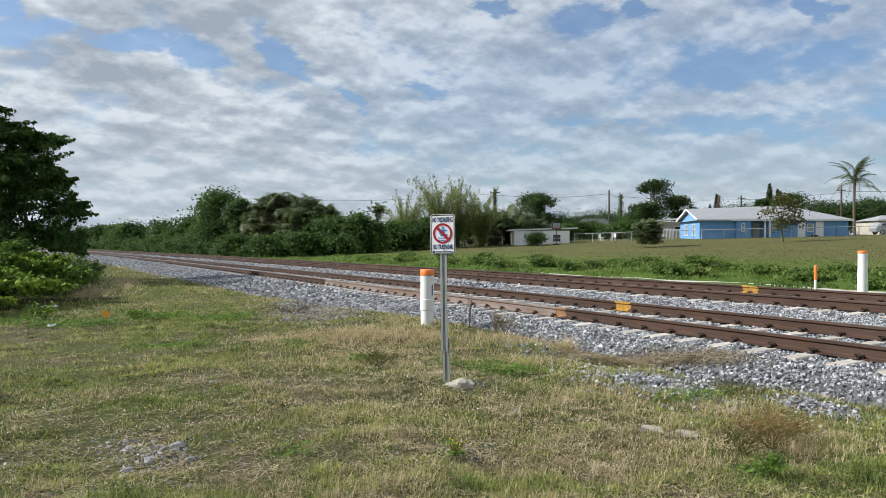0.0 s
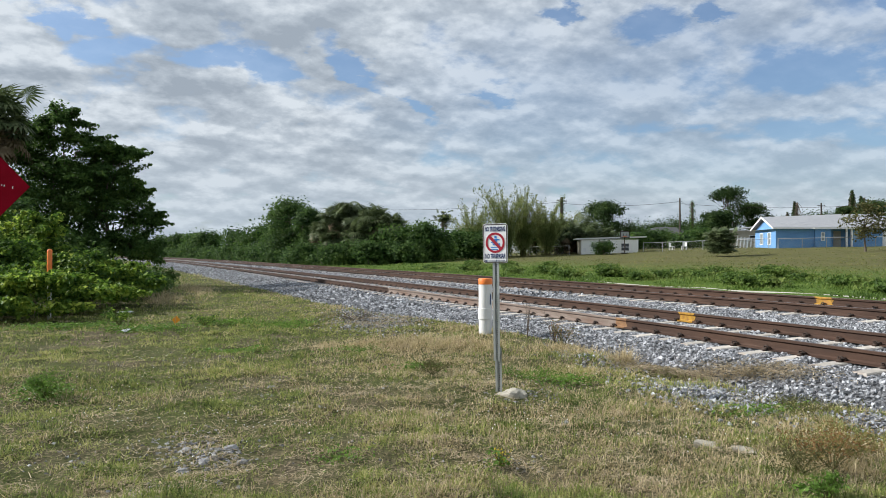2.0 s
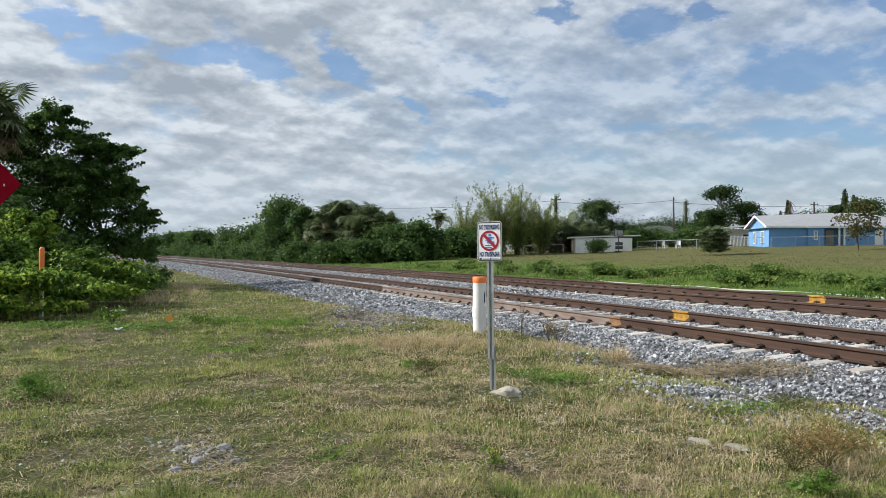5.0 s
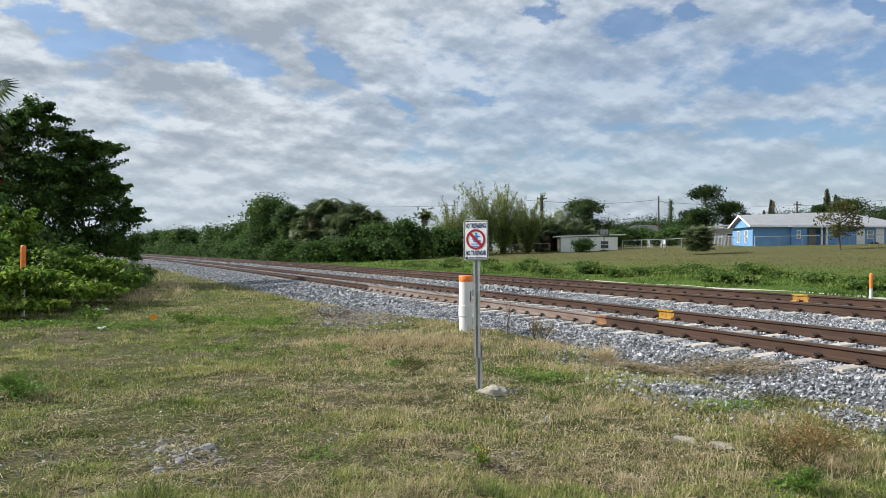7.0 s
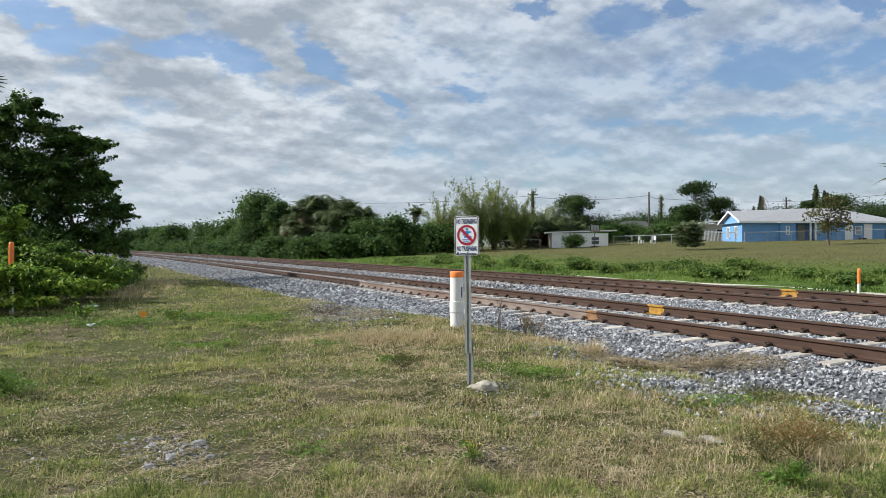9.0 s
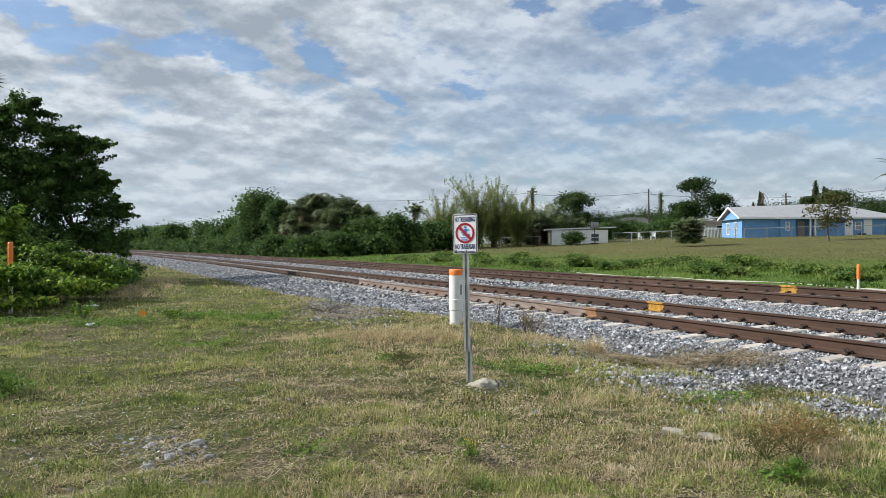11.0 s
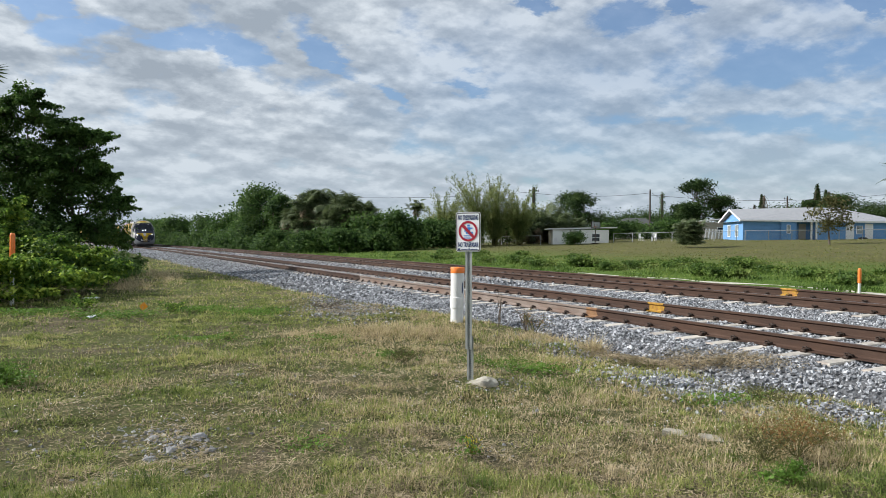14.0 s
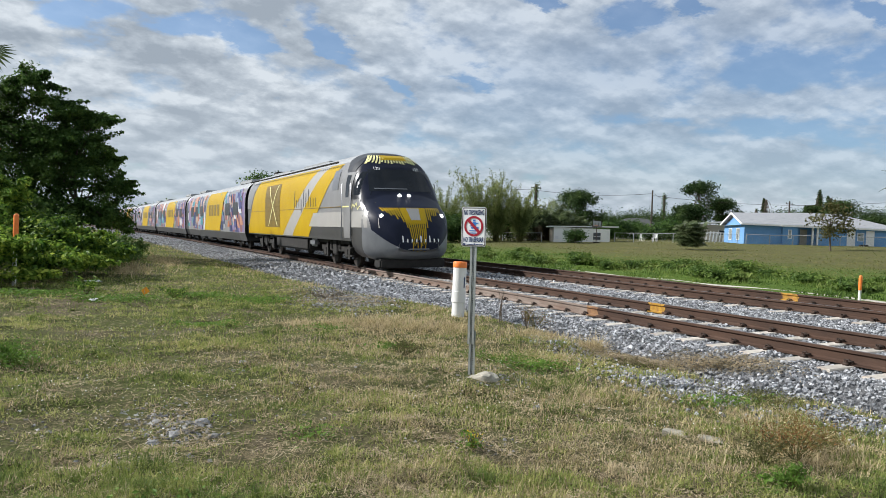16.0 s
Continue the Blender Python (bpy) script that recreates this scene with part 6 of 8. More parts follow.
def make_locomotive():
    loco = empty("locomotive", pose(0, 0, 0), "yellow and grey diesel locomotive with a sloping dark nose", "locomotive")
    ds = np.concatenate([np.linspace(0, 0.4, 8), np.linspace(0.45, 4.4, 90), np.linspace(4.6, 5.0, 3)])
    v, f, ix = loft([section_ring(d) for d in ds[ds <= 2.4]], paint_zone)
    tip = len(v)
    ring = section_ring(0.0)
    mats = [M["tr_light"], M["tr_silver"], M["tr_navy"], M["tr_shoulder"], M["tr_grey"], M["tr_roof"]]
    cap = np.array([list(range(len(ring)))])
    obj("nose", raw_mesh("nose", v, [f, cap], mats, True, list(ix) + [1]), loco, "dark navy nose with a silver bumper")
    rings = [section_ring(2.4)] + [section_ring(d, 0.95) for d in np.concatenate([ds[ds > 2.4], np.linspace(5.5, LOCO_LEN, 10)])]
    v, f, ix = loft(rings, paint_zone)
    back = np.array([[len(v) - 1 - i for i in range(rings[0].shape[0])]])
    obj("body", raw_mesh("body", v, [f, back], mats, True, list(ix) + [4]), loco)
    # side livery
    y, w = M["tr_yellow"], M["tr_cream"]
    side_part("livery_panel", y, loco, "yellow side panel", 12, 19.9, 6.8, 17.7, 1.0, 3.68)
    side_part("livery_panel", y, loco, "yellow slanted band", 7.7, 10.3, 3.8, 5.5, 1.0, 3.68)
    side_part("livery_panel", w, loco, "white slanted band", 10.3, 12, 5.5, 6.8, 1.0, 3.68)
    side_part("livery_panel", w, loco, "cream lower band", 0.45, 7.5, 0.65, 6.8, 1.42, 1.95, off=0.018)
    side_part("livery_panel", M["tr_light"], loco, "grey rear corner panel", 19.1, 19.95, 17.8, 19.95, 2.3, 3.66, off=0.016)
    side_part("livery_line", M["tr_yellow_dark"], loco, "thin seam along the side", 3.2, 19.6, 3.2, 19.6, 2.12, 2.145, off=0.020)
    side_part("livery_line", M["tr_pale"], loco, "pale yellow line", 2.45, 3.2, 2.45, 3.2, 2.10, 2.15, off=0.024)
    zig = [(2.45, 2.12), (2.30, 2.24), (2.16, 2.06), (2.04, 2.20), (1.90, 2.10), (1.76, 2.24), (1.62, 2.02), (1.48, 2.16), (1.30, 2.04), (1.12, 2.22)]
    for (da, za), (db, zb) in zip(zig[:-1], zig[1:]):
        for sx in (-1, 1):
            V = [(sx * (float(nose_section(d, z)) + 0.02), d, z) for d, z in ((da, za - 0.028), (db, zb - 0.028), (db, zb + 0.028), (da, za + 0.028))]
            obj("livery_line", raw_mesh("livery_line", V, np.array([(0, 1, 2, 3)] if sx < 0 else [(3, 2, 1, 0)]), M["tr_pale"]), loco)
    # louvred grille with its crossed print
    side_part("grille", M["tr_yellow_dark"], loco, "louvred grille printed over in yellow", 12.4, 15.5, 12.4, 15.5, 1.35, 3.35, off=0.020)
    for k in range(9):
        z = 1.45 + k * 0.215
        side_part("louvre", M["tr_yellow_dark"], loco, "", 12.45, 15.45, 12.45, 15.45, z, z + 0.05, off=0.035)
    for a, b in ((12.8, 14.6), (14.6, 12.8)):
        side_part("livery_line", M["tr_pale"], loco, "pale crossing line", a, a + 0.12, b, b + 0.12, 1.4, 3.3, off=0.042)
    # lettering stands as plain bars
    for k, (h0, h1) in enumerate(((2.2, 2.92), (2.2, 2.52), (2.2, 2.58), (1.98, 2.54), (2.2, 2.92), (2.2, 2.76), (2.2, 2.92), (2.2, 2.58), (2.2, 2.54), (2.2, 2.54))):
        d = 9.7 - k * 0.36
        side_part("lettering_bar", M["tr_shoulder"], loco, "", d, d + 0.07, d, d + 0.07, h0, h1, off=0.022)
    # cab side: door, windows, handrails
    side_part("cab_door", M["tr_light"], loco, "pale grey cab door", 2.25, 3.05, 2.25, 3.05, 1.05, 3.3, off=0.02)
    side_part("door_window", M["tr_glass"], loco, "", 2.5, 2.82, 2.5, 2.82, 2.45, 3.2, off=0.028)
    side_part("cab_window", M["tr_glass"], loco, "dark cab side window", 1.45, 2.05, 1.85, 2.1, 2.5, 3.3, off=0.018)
    side_part("grab_panel", M["tr_silver"], loco, "", 3.7, 4.4, 3.7, 4.4, 2.75, 3.45, off=0.018)
    for sx in (-1, 1):
        for d in (2.18, 3.12):
            x = sx * 1.56
            obj("handrail", raw_mesh("handrail", *tube([(x - sx * 0.05, d, 1.0), (x, d, 1.05), (x, d, 2.9), (x - sx * 0.06, d, 2.95)], 0.018, 6), M["tr_silver"], True), loco)
        part("step", boxed(sx * 1.42 - 0.06, sx * 1.42 + 0.06, 2.25, 3.0, 0.42, 0.46), M["tr_under"], loco)
        part("step", boxed(sx * 1.44 - 0.06, sx * 1.44 + 0.06, 2.25, 3.0, 0.70, 0.74), M["tr_under"], loco)
    # nose: glass, fringes, lamps, numbers
    V, F, cols, rows = [], [], 46, 16
    for i in range(cols + 1):
        x = -1.36 + 2.72 * i / cols
        lo = 0.68 + 0.86 * (abs(x) / 1.5) ** 2.4
        for j in range(rows + 1):
            V.append((x, lo + (2.34 - lo) * j / rows))
    for i in range(cols):
        for j in range(rows):
            F.append((i * (rows + 1) + j, (i + 1) * (rows + 1) + j, (i + 1) * (rows + 1) + j + 1, i * (rows + 1) + j + 1))
    obj("mask", raw_mesh("mask", drape(V, 0.005), np.array(F), M["tr_navy"], True), loco, "dark navy mask with a bowl-shaped lower edge")
    obj("windscreen", raw_mesh("windscreen", *front_strip(-1.0, 1.0, 3.38, -1.12, 1.12, 2.62, 10, 16, 0.006), M["tr_glass"], True), loco, "dark sloping windscreen")
    obj("wiper_bar", raw_mesh("wiper_bar", *front_strip(-0.95, 0.2, 2.72, -0.95, 0.2, 2.69, 1, 8, 0.02), M["tr_silver"]), loco)
    n = 25
    for i in range(n):
        x = -1.02 + 2.04 * i / (n - 1)
        a = abs(x)
        length = 1.42 if a < 0.42 else max(0.16, 0.75 * (1.12 - a)) * (0.75 + 0.5 * ((i * 7) % 5) / 4)
        if a < 0.42:
            length *= (0.82, 1.0, 0.72, 0.96, 0.86)[i % 5]
        s = 1 - 0.42 * length / 1.4
        obj("fringe_stripe", raw_mesh("fringe_stripe", *front_strip(x - 0.031, x + 0.031, 2.06, (x - 0.02) * s + 0.02, (x + 0.02) * s + 0.02, 2.06 - length, 10, 1), M["tr_yellow"]), loco, "yellow fringe stripe" if i == 0 else "")
    obj("fringe_block", raw_mesh("fringe_block", *front_strip(-0.40, 0.40, 2.06, -0.34, 0.34, 1.55, 6, 6, 0.013), M["tr_yellow"], True), loco, "solid yellow block of the fringe")
    # pale patch over the yellow: a reflected glow put into the colour
    obj("fringe_block", raw_mesh("fringe_block", *front_strip(-0.22, 0.22, 2.04, -0.16, 0.16, 1.66, 6, 4, 0.016), M["tr_cream"], True), loco, "whitish reflection painted on the fringe")
    for i in range(19):
        x = -1.0 + 2.0 * i / 18
        obj("roof_stripe", raw_mesh("roof_stripe", *front_strip(x * 0.72 - 0.026, x * 0.72 + 0.026, 3.90, x - 0.03, x + 0.03, 3.58 + 0.06 * ((i * 3) % 4) / 3, 6, 1), M["tr_pale"]), loco, "pale yellow fringe stripe on the brow" if i == 0 else "")
    obj("roof_block", raw_mesh("roof_block", *front_strip(-0.42, 0.42, 3.90, -0.48, 0.48, 3.72, 4, 5, 0.013), M["tr_yellow"]), loco)
    for x, z, r in ((-0.17, 2.47, 0.068), (0.17, 2.47, 0.068), (-1.06, 1.80, 0.062), (1.06, 1.80, 0.062)):
        d = float(nose_depth(np.array([x]), np.array([z]))[0])
        bm = bmesh.new()
        bmesh.ops.create_uvsphere(bm, u_segments=14, v_segments=8, radius=r, matrix=Matrix.Translation((x, d - 0.005, z)) @ Matrix.Diagonal((1, 0.45, 1, 1)))
        part("headlight", bm, M["lamp"], loco, "lit white headlight", smooth=True)
    me = text_mesh("120", 0.16)
    for x in (-0.72, 0.72):
        c = me.copy()
        for vert in c.vertices:
            px, pz = x + vert.co.x, 3.40 + vert.co.y
            d = float(nose_depth(np.array([px]), np.array([pz]))[0])
            vert.co = (px, d - 0.012, pz + 0.006)
        c.materials.clear()
        c.materials.append(M["tr_white"])
        obj("number", c, loco, "white running number")
    for i in range(9):
        x = -0.55 + i * 0.155
        z1 = 1.16 if i in (0, 4, 6) else 1.06
        obj("lettering_bar", raw_mesh("lettering_bar", *front_strip(x - 0.022, x + 0.022, z1, x - 0.022, x + 0.022, 0.95, 2, 1, 0.02), M["tr_white"]), loco)
    # roof gear, tank, valance
    part("roof_hatch", boxed(-0.5, 0.5, 8.0, 12.0, 4.02, 4.13, bevel=0.03), M["tr_roof"], loco)
    part("roof_hatch", boxed(-0.5, 0.5, 14.5, 18.0, 4.02, 4.13, bevel=0.03), M["tr_roof"], loco)
    part("roof_horn", boxed(-0.25, 0.25, 18.4, 19.1, 4.08, 4.32, bevel=0.04), M["tr_under"], loco)
    bm = bmesh.new()
    for i in range(60):
        for s in (-1, 1):
            box(bm, s * 1.40 - 0.03, s * 1.40 + 0.03, 4.0 + i * 0.26, 4.15 + i * 0.26, 3.70, 3.76)
    tagged(part("gutter_rivets", bm, M["tr_under"], loco, "dotted dark line under the roof edge"), kind="stuff")
    part("fuel_tank", boxed(-1.38, 1.38, 8.1, 13.7, 0.42, 0.98, bevel=0.08), M["tr_under"], loco)
    part("underframe", boxed(-1.2, 1.2, 2.5, 19.7, 0.80, 1.02), M["tr_under"], loco)
    part("snowplough", boxed(-1.15, 1.15, 0.45, 1.0, 0.12, 0.42, bevel=0.05), M["tr_under"], loco)
    part("reservoir", boxed(-1.36, -1.16, 7.1, 7.9, 0.62, 0.94, bevel=0.08), M["tr_silver"], loco)
    bogie(loco, 4.9)
    bogie(loco, 16.5)
    return loco


def coach_ring(d, n=24):
    x_top = 3.98
    z = np.concatenate([[0.50, 0.96], np.linspace(1.0, 3.3, 8), x_top - (x_top - 3.3) * np.cos(np.linspace(0, np.pi / 2, n - 10)[::-1])[::-1] ** 1.0 * 1.0])
    z = np.sort(z)
    up = np.clip((z - 2.2) / (x_top - 2.2), 0, 1)
    x = 1.5 * (1 - up ** 3.6) ** (1 / 2.6)
    x[z < 0.9] = 1.36
    x[-1] = 0
    side = np.stack([-x, np.full(len(z), d), z], -1)
    return np.concatenate([side, (side * (-1, 1, 1))[-2::-1]])


def coach_side(d0b, d1b, d0t, d1t, z0, z1, sx, off, steps=5):
    V, F = [], []
    for i in range(steps + 1):
        k = i / steps
        z = z0 + (z1 - z0) * k
        up = max(0.0, (z - 2.2) / 1.78)
        x = 1.5 * (1 - up ** 3.6) ** (1 / 2.6) + off
        V += [(sx * x, d0b + (d0t - d0b) * k, z), (sx * x, d1b + (d1t - d1b) * k, z)]
    for i in range(steps):
        a = 2 * i
        F.append((a, a + 1, a + 3, a + 2) if sx > 0 else (a, a + 2, a + 3, a + 1))
    return np.array(V), np.array(F)


def make_coach(seed, label):
    rng = np.random.default_rng(seed)
    L = COACH_LEN
    coach = empty("passenger_coach", pose(0, 0, 0), label, "railway coach", "coaches of the train")
    rings = [coach_ring(d) for d in np.linspace(0, L, 14)]
    def zone(x, d, z):
        return 1 if z > 3.45 else (2 if z < 0.97 else 0)
    v, f, ix = loft(rings, zone)
    n = rings[0].shape[0]
    caps = np.array([list(range(n)), [len(v) - 1 - i for i in range(n)]])
    obj("body", raw_mesh("body", v, [f, caps], [M["tr_light"], M["tr_roof"], M["tr_grey"]], True, list(ix) + [2, 2]), coach)
    both = lambda *q, off=0.006: joined([coach_side(*q, s, off, 10) for s in (-1, 1)])

    def sides(name, mat, label, *q, off=0.006):
        for sx in (-1, 1):
            obj(name, raw_mesh(name, *coach_side(*q, sx, off, 10), mat, True), coach, label)
    # mural of slanted coloured scraps at both ends of the side
    pieces = []
    for k in range(150):
        end = rng.random() < 0.5
        d = rng.uniform(0.3, 8.2) if end else rng.uniform(14.5, L - 1.6)
        z0 = rng.uniform(1.0, 3.1)
        z1 = min(3.55, z0 + rng.uniform(0.2, 1.2))
        w, sl = (rng.uniform(0.5, 1.9), rng.uniform(-0.5, 0.5) * (z1 - z0)) if not end else (rng.uniform(0.2, 0.9), rng.uniform(0.3, 1.6) * (z1 - z0))
        pieces.append(both(d, d + w, d + sl, d + sl + w * rng.uniform(0.2, 1.0), z0, z1, off=0.010 + 0.0001 * k))
    for s in range(16):
        d = s * 0.55 + (0 if s < 8 else 10)
        pieces.append(both(d + 0.2, d + 0.9, d + 0.2, d + 0.9, 1.0, 3.5, off=0.004))
    obj("mural", raw_mesh("mural", *joined(pieces), M["mural"]), coach, "mural of slanted red, navy, grey and white scraps", kind="stuff")
    sides("livery_panel", M["tr_yellow"], "yellow slanted panel", 8.2, 14.8, 6.4, 13.0, 1.0, 3.55, off=0.03)
    for i, d in enumerate((2.0, 4.6, 8.3, 9.5, 10.7, 11.9, 15.4, 18.0, 20.6)):
        printed = 7 < d < 13
        sides("window", M["tr_yellow_dark"] if printed else M["tr_shoulder"], ("printed-over window" if i == 2 else ""), d, d + (0.85 if printed else 1.5), d, d + (0.85 if printed else 1.5), 2.0, 2.75, off=0.034)
    sides("door", M["tr_shoulder"], "", 24.0, 24.9, 24.0, 24.9, 1.0, 3.2, off=0.032)
    part("gangway", boxed(-1.0, 1.0, -0.82, 0.02, 0.7, 3.5, bevel=0.05), M["tr_under"], coach, "black folding gangway")
    part("roof_unit", boxed(-0.7, 0.7, 2.0, 5.5, 3.9, 4.12, bevel=0.05), M["tr_roof"], coach)
    part("roof_unit", boxed(-0.7, 0.7, 19.5, 23.0, 3.9, 4.12, bevel=0.05), M["tr_roof"], coach)
    part("underframe", boxed(-1.1, 1.1, 0.3, L - 0.3, 0.55, 1.0), M["tr_under"], coach)
    for d in (8.5, 12.5, 16):
        part("equipment_box", boxed(-1.3, 1.3, d, d + 2.2, 0.34, 0.9, bevel=0.05), M["tr_under"], coach)
    bogie(coach, 3.4)
    bogie(coach, L - 3.4)
    return coach


locomotive = make_locomotive()
coaches = [make_coach(300 + i, "passenger coach wrapped in a yellow panel and colourful mural") for i in range(5)]


# ---- beside the track ----
def sheet_outline(w, h, r, n=6):
    pts = []
    for cx, cy, a0 in ((w / 2 - r, h / 2 - r, 0), (-w / 2 + r, h / 2 - r, 90), (-w / 2 + r, -h / 2 + r, 180), (w / 2 - r, -h / 2 + r, 270)):
        for i in range(n + 1):
            a = math.radians(a0 + 90 * i / n)
            pts.append((cx + r * math.cos(a), cy + r * math.sin(a)))
    return pts


def plate(pts, y0, y1):
    """A flat plate in the xz plane between two depths."""
    n = len(pts)
    v = [(x, y0, z) for x, z in pts] + [(x, y1, z) for x, z in pts]
    side = np.array([(i, (i + 1) % n, n + (i + 1) % n, n + i) for i in range(n)])
    caps = np.array([list(range(n))[::-1], [n + i for i in range(n)]])
    return v, [side, caps]


def ring_plate(outer, inner, y):
    n = len(outer)
    v = [(x, y, z) for x, z in outer] + [(x, y, z) for x, z in inner]
    return v, np.array([(i, n + i, n + (i + 1) % n, (i + 1) % n) for i in range(n)])


def bar(x0, x1, z0, z1, y):
    return [(x0, y, z0), (x1, y, z0), (x1, y, z1), (x0, y, z1)], np.array([(0, 3, 2, 1)])


def upright_text(body, size, x, z, y, mat, parent, width=None, label=""):
    me = text_mesh(body, size, 0.0028)
    xs = [v.co.x for v in me.vertices]
    k = width / (max(xs) - min(xs)) if width else 1
    for v in me.vertices:
        v.co = (x + v.co.x * k, y, z + v.co.y)
    me.materials.clear()
    me.materials.append(mat)
    return obj("lettering", me, parent, label)


def channel_post(name, parent, z0, z1, label, x=0.0, y=0.012, wide=0.040):
    """A U-channel post with flanges and a row of punched holes shown as dark discs."""
    prof = [(-wide, 0), (-wide, 0.004), (-wide * 0.45, 0.006), (-wide * 0.4, 0.030), (wide * 0.4, 0.030), (wide * 0.45, 0.006), (wide, 0.004), (wide, 0), (wide * 0.36, 0), (wide * 0.32, 0.025), (-wide * 0.32, 0.025), (-wide * 0.36, 0)]
    n = len(prof)
    v = [(x + a, y + b, z) for z in (z0, z1) for a, b in prof]
    f = np.array([(i, (i + 1) % n, n + (i + 1) % n, n + i) for i in range(n)])
    caps = np.array([list(range(n))[::-1], [n + i for i in range(n)]])
    post = obj(name, raw_mesh(name, v, [f, caps], M["galv"]), parent, label)
    pieces = []
    for i in range(int((z1 - z0) / 0.0254)):
        z = z0 + 0.02 + i * 0.0254
        a = np.linspace(0, 2 * np.pi, 8, endpoint=False)
        pieces.append((np.stack([x + 0.005 * np.cos(a), np.full(8, y + 0.0235), z + 0.005 * np.sin(a)], -1), np.array([list(range(8))])))
    obj("holes", raw_mesh("holes", *joined(pieces), M["clip"]), post, "row of punched holes")
    return post


def make_no_trespass():
    s = empty("no_trespassing_sign", pose(4.055, 7.585, 0.0, 0, -1.0, -48.6), "white no trespassing sign on a galvanised steel post", "sign")
    pl = sheet_outline(0.305, 0.457, 0.03)
    c = 1.757
    at = lambda q: [(x, z + c) for x, z in q]
    obj("sign_plate", raw_mesh("sign_plate", *plate(at(pl), 0.0, 0.004), M["sign_white"]), s, "white plate with black border and bilingual text")
    obj("border", raw_mesh("border", *ring_plate(at(sheet_outline(0.293, 0.445, 0.026)), at(sheet_outline(0.275, 0.427, 0.02)), -0.003), M["clip"]), s, "thin black border")
    upright_text("NO TRESPASSING", 0.074, 0, c + 0.163, -0.003, M["sign_navy"], s, 0.25, "navy lettering")
    upright_text("NO TRASPASAR", 0.074, 0, c - 0.150, -0.003, M["sign_navy"], s, 0.25, "navy lettering")
    a = np.linspace(0, 2 * np.pi, 40, endpoint=False)
    o, i = np.stack([0.118 * np.cos(a), c + 0.008 + 0.118 * np.sin(a)], -1), np.stack([0.093 * np.cos(a), c + 0.008 + 0.093 * np.sin(a)], -1)
    # blue pictogram as plain blocks and rungs
    pieces = [bar(-0.055, 0.035, c - 0.075, c - 0.065, -0.003), bar(-0.055, 0.045, c - 0.050, c - 0.040, -0.003), bar(-0.03, 0.06, c - 0.022, c + 0.0, -0.003), bar(-0.015, 0.025, c + 0.0, c + 0.055, -0.003), bar(0.02, 0.055, c + 0.035, c + 0.05, -0.003), bar(-0.05, -0.015, c + 0.005, c + 0.018, -0.003), bar(-0.01, 0.02, c + 0.062, c + 0.085, -0.003)]
    obj("pictogram", raw_mesh("pictogram", *joined([(np.array(v), f) for v, f in pieces]), M["sign_blue"]), s, "blue pictogram blocks")
    obj("prohibition_ring", raw_mesh("prohibition_ring", *ring_plate([tuple(p) for p in o], [tuple(p) for p in i], -0.004), M["sign_red"]), s, "red prohibition ring")
    k, w = 0.0, 0.012
    d = 0.098 / math.sqrt(2)
    obj("slash", raw_mesh("slash", [(-d - w, -0.0045, c + 0.008 + d - w), (-d + w, -0.0045, c + 0.008 + d + w), (d + w, -0.0045, c + 0.008 - d + w), (d - w, -0.0045, c + 0.008 - d - w)], np.array([(0, 1, 2, 3)]), M["sign_red"]), s, "red slash")
    small = [bar(-0.125, -0.098, c - 0.212, c - 0.190, -0.003), bar(-0.085, -0.005, c - 0.206, c - 0.198, -0.003), bar(0.005, 0.022, c - 0.210, c - 0.190, -0.003), bar(0.03, 0.12, c - 0.206, c - 0.198, -0.003)]
    obj("small_print", raw_mesh("small_print", *joined([(np.array(v), f) for v, f in small]), M["sign_navy"]), s)
    channel_post("post", s, 0.40, 1.95, "grey-green galvanised channel post")
    channel_post("post_stub", s, -0.15, 0.55, "lower channel stub bolted behind", 0.006, 0.045)
    for z in (1.60, 1.92):
        bm = bmesh.new()
        bmesh.ops.create_cone(bm, cap_ends=True, segments=8, radius1=0.008, radius2=0.008, depth=0.012, matrix=Matrix.Translation((0, -0.006, z)) @ Matrix.Rotation(radians(90), 4, "X"))
        part("bolt", bm, M["galv"], s)


def lump(name, x, y, z, sx, sy, sz, mat, label, category, seed, turn=0.0):
    rng = np.random.default_rng(seed)
    bm = bmesh.new()
    bmesh.ops.create_icosphere(bm, subdivisions=3, radius=1)
    for v in bm.verts:
        k = 1 + 0.28 * noise.noise(v.co * 1.7 + Vector((seed, 0, 0))) + 0.14 * noise.noise(v.co * 4) + 0.08 * noise.noise(v.co * 9)
        v.co = Vector((v.co.x * sx * k, v.co.y * sy * k, max(-0.3, v.co.z) * sz * k))
    me = bpy.data.meshes.new(name)
    bm.to_mesh(me)
    bm.free()
    me.materials.append(mat)
    return obj(name, me, None, label, category, at=pose(x, y, z, 0, 0, turn))


def lathe(prof, seg=28):
    """A turned shape from (radius, height) pairs."""
    a = np.linspace(0, 2 * np.pi, seg, endpoint=False)
    v = np.array([(r * math.cos(t), r * math.sin(t), z) for r, z in prof for t in a])
    f = np.array([(i * seg + j, i * seg + (j + 1) % seg, (i + 1) * seg + (j + 1) % seg, (i + 1) * seg + j) for i in range(len(prof) - 1) for j in range(seg)])
    return v, f


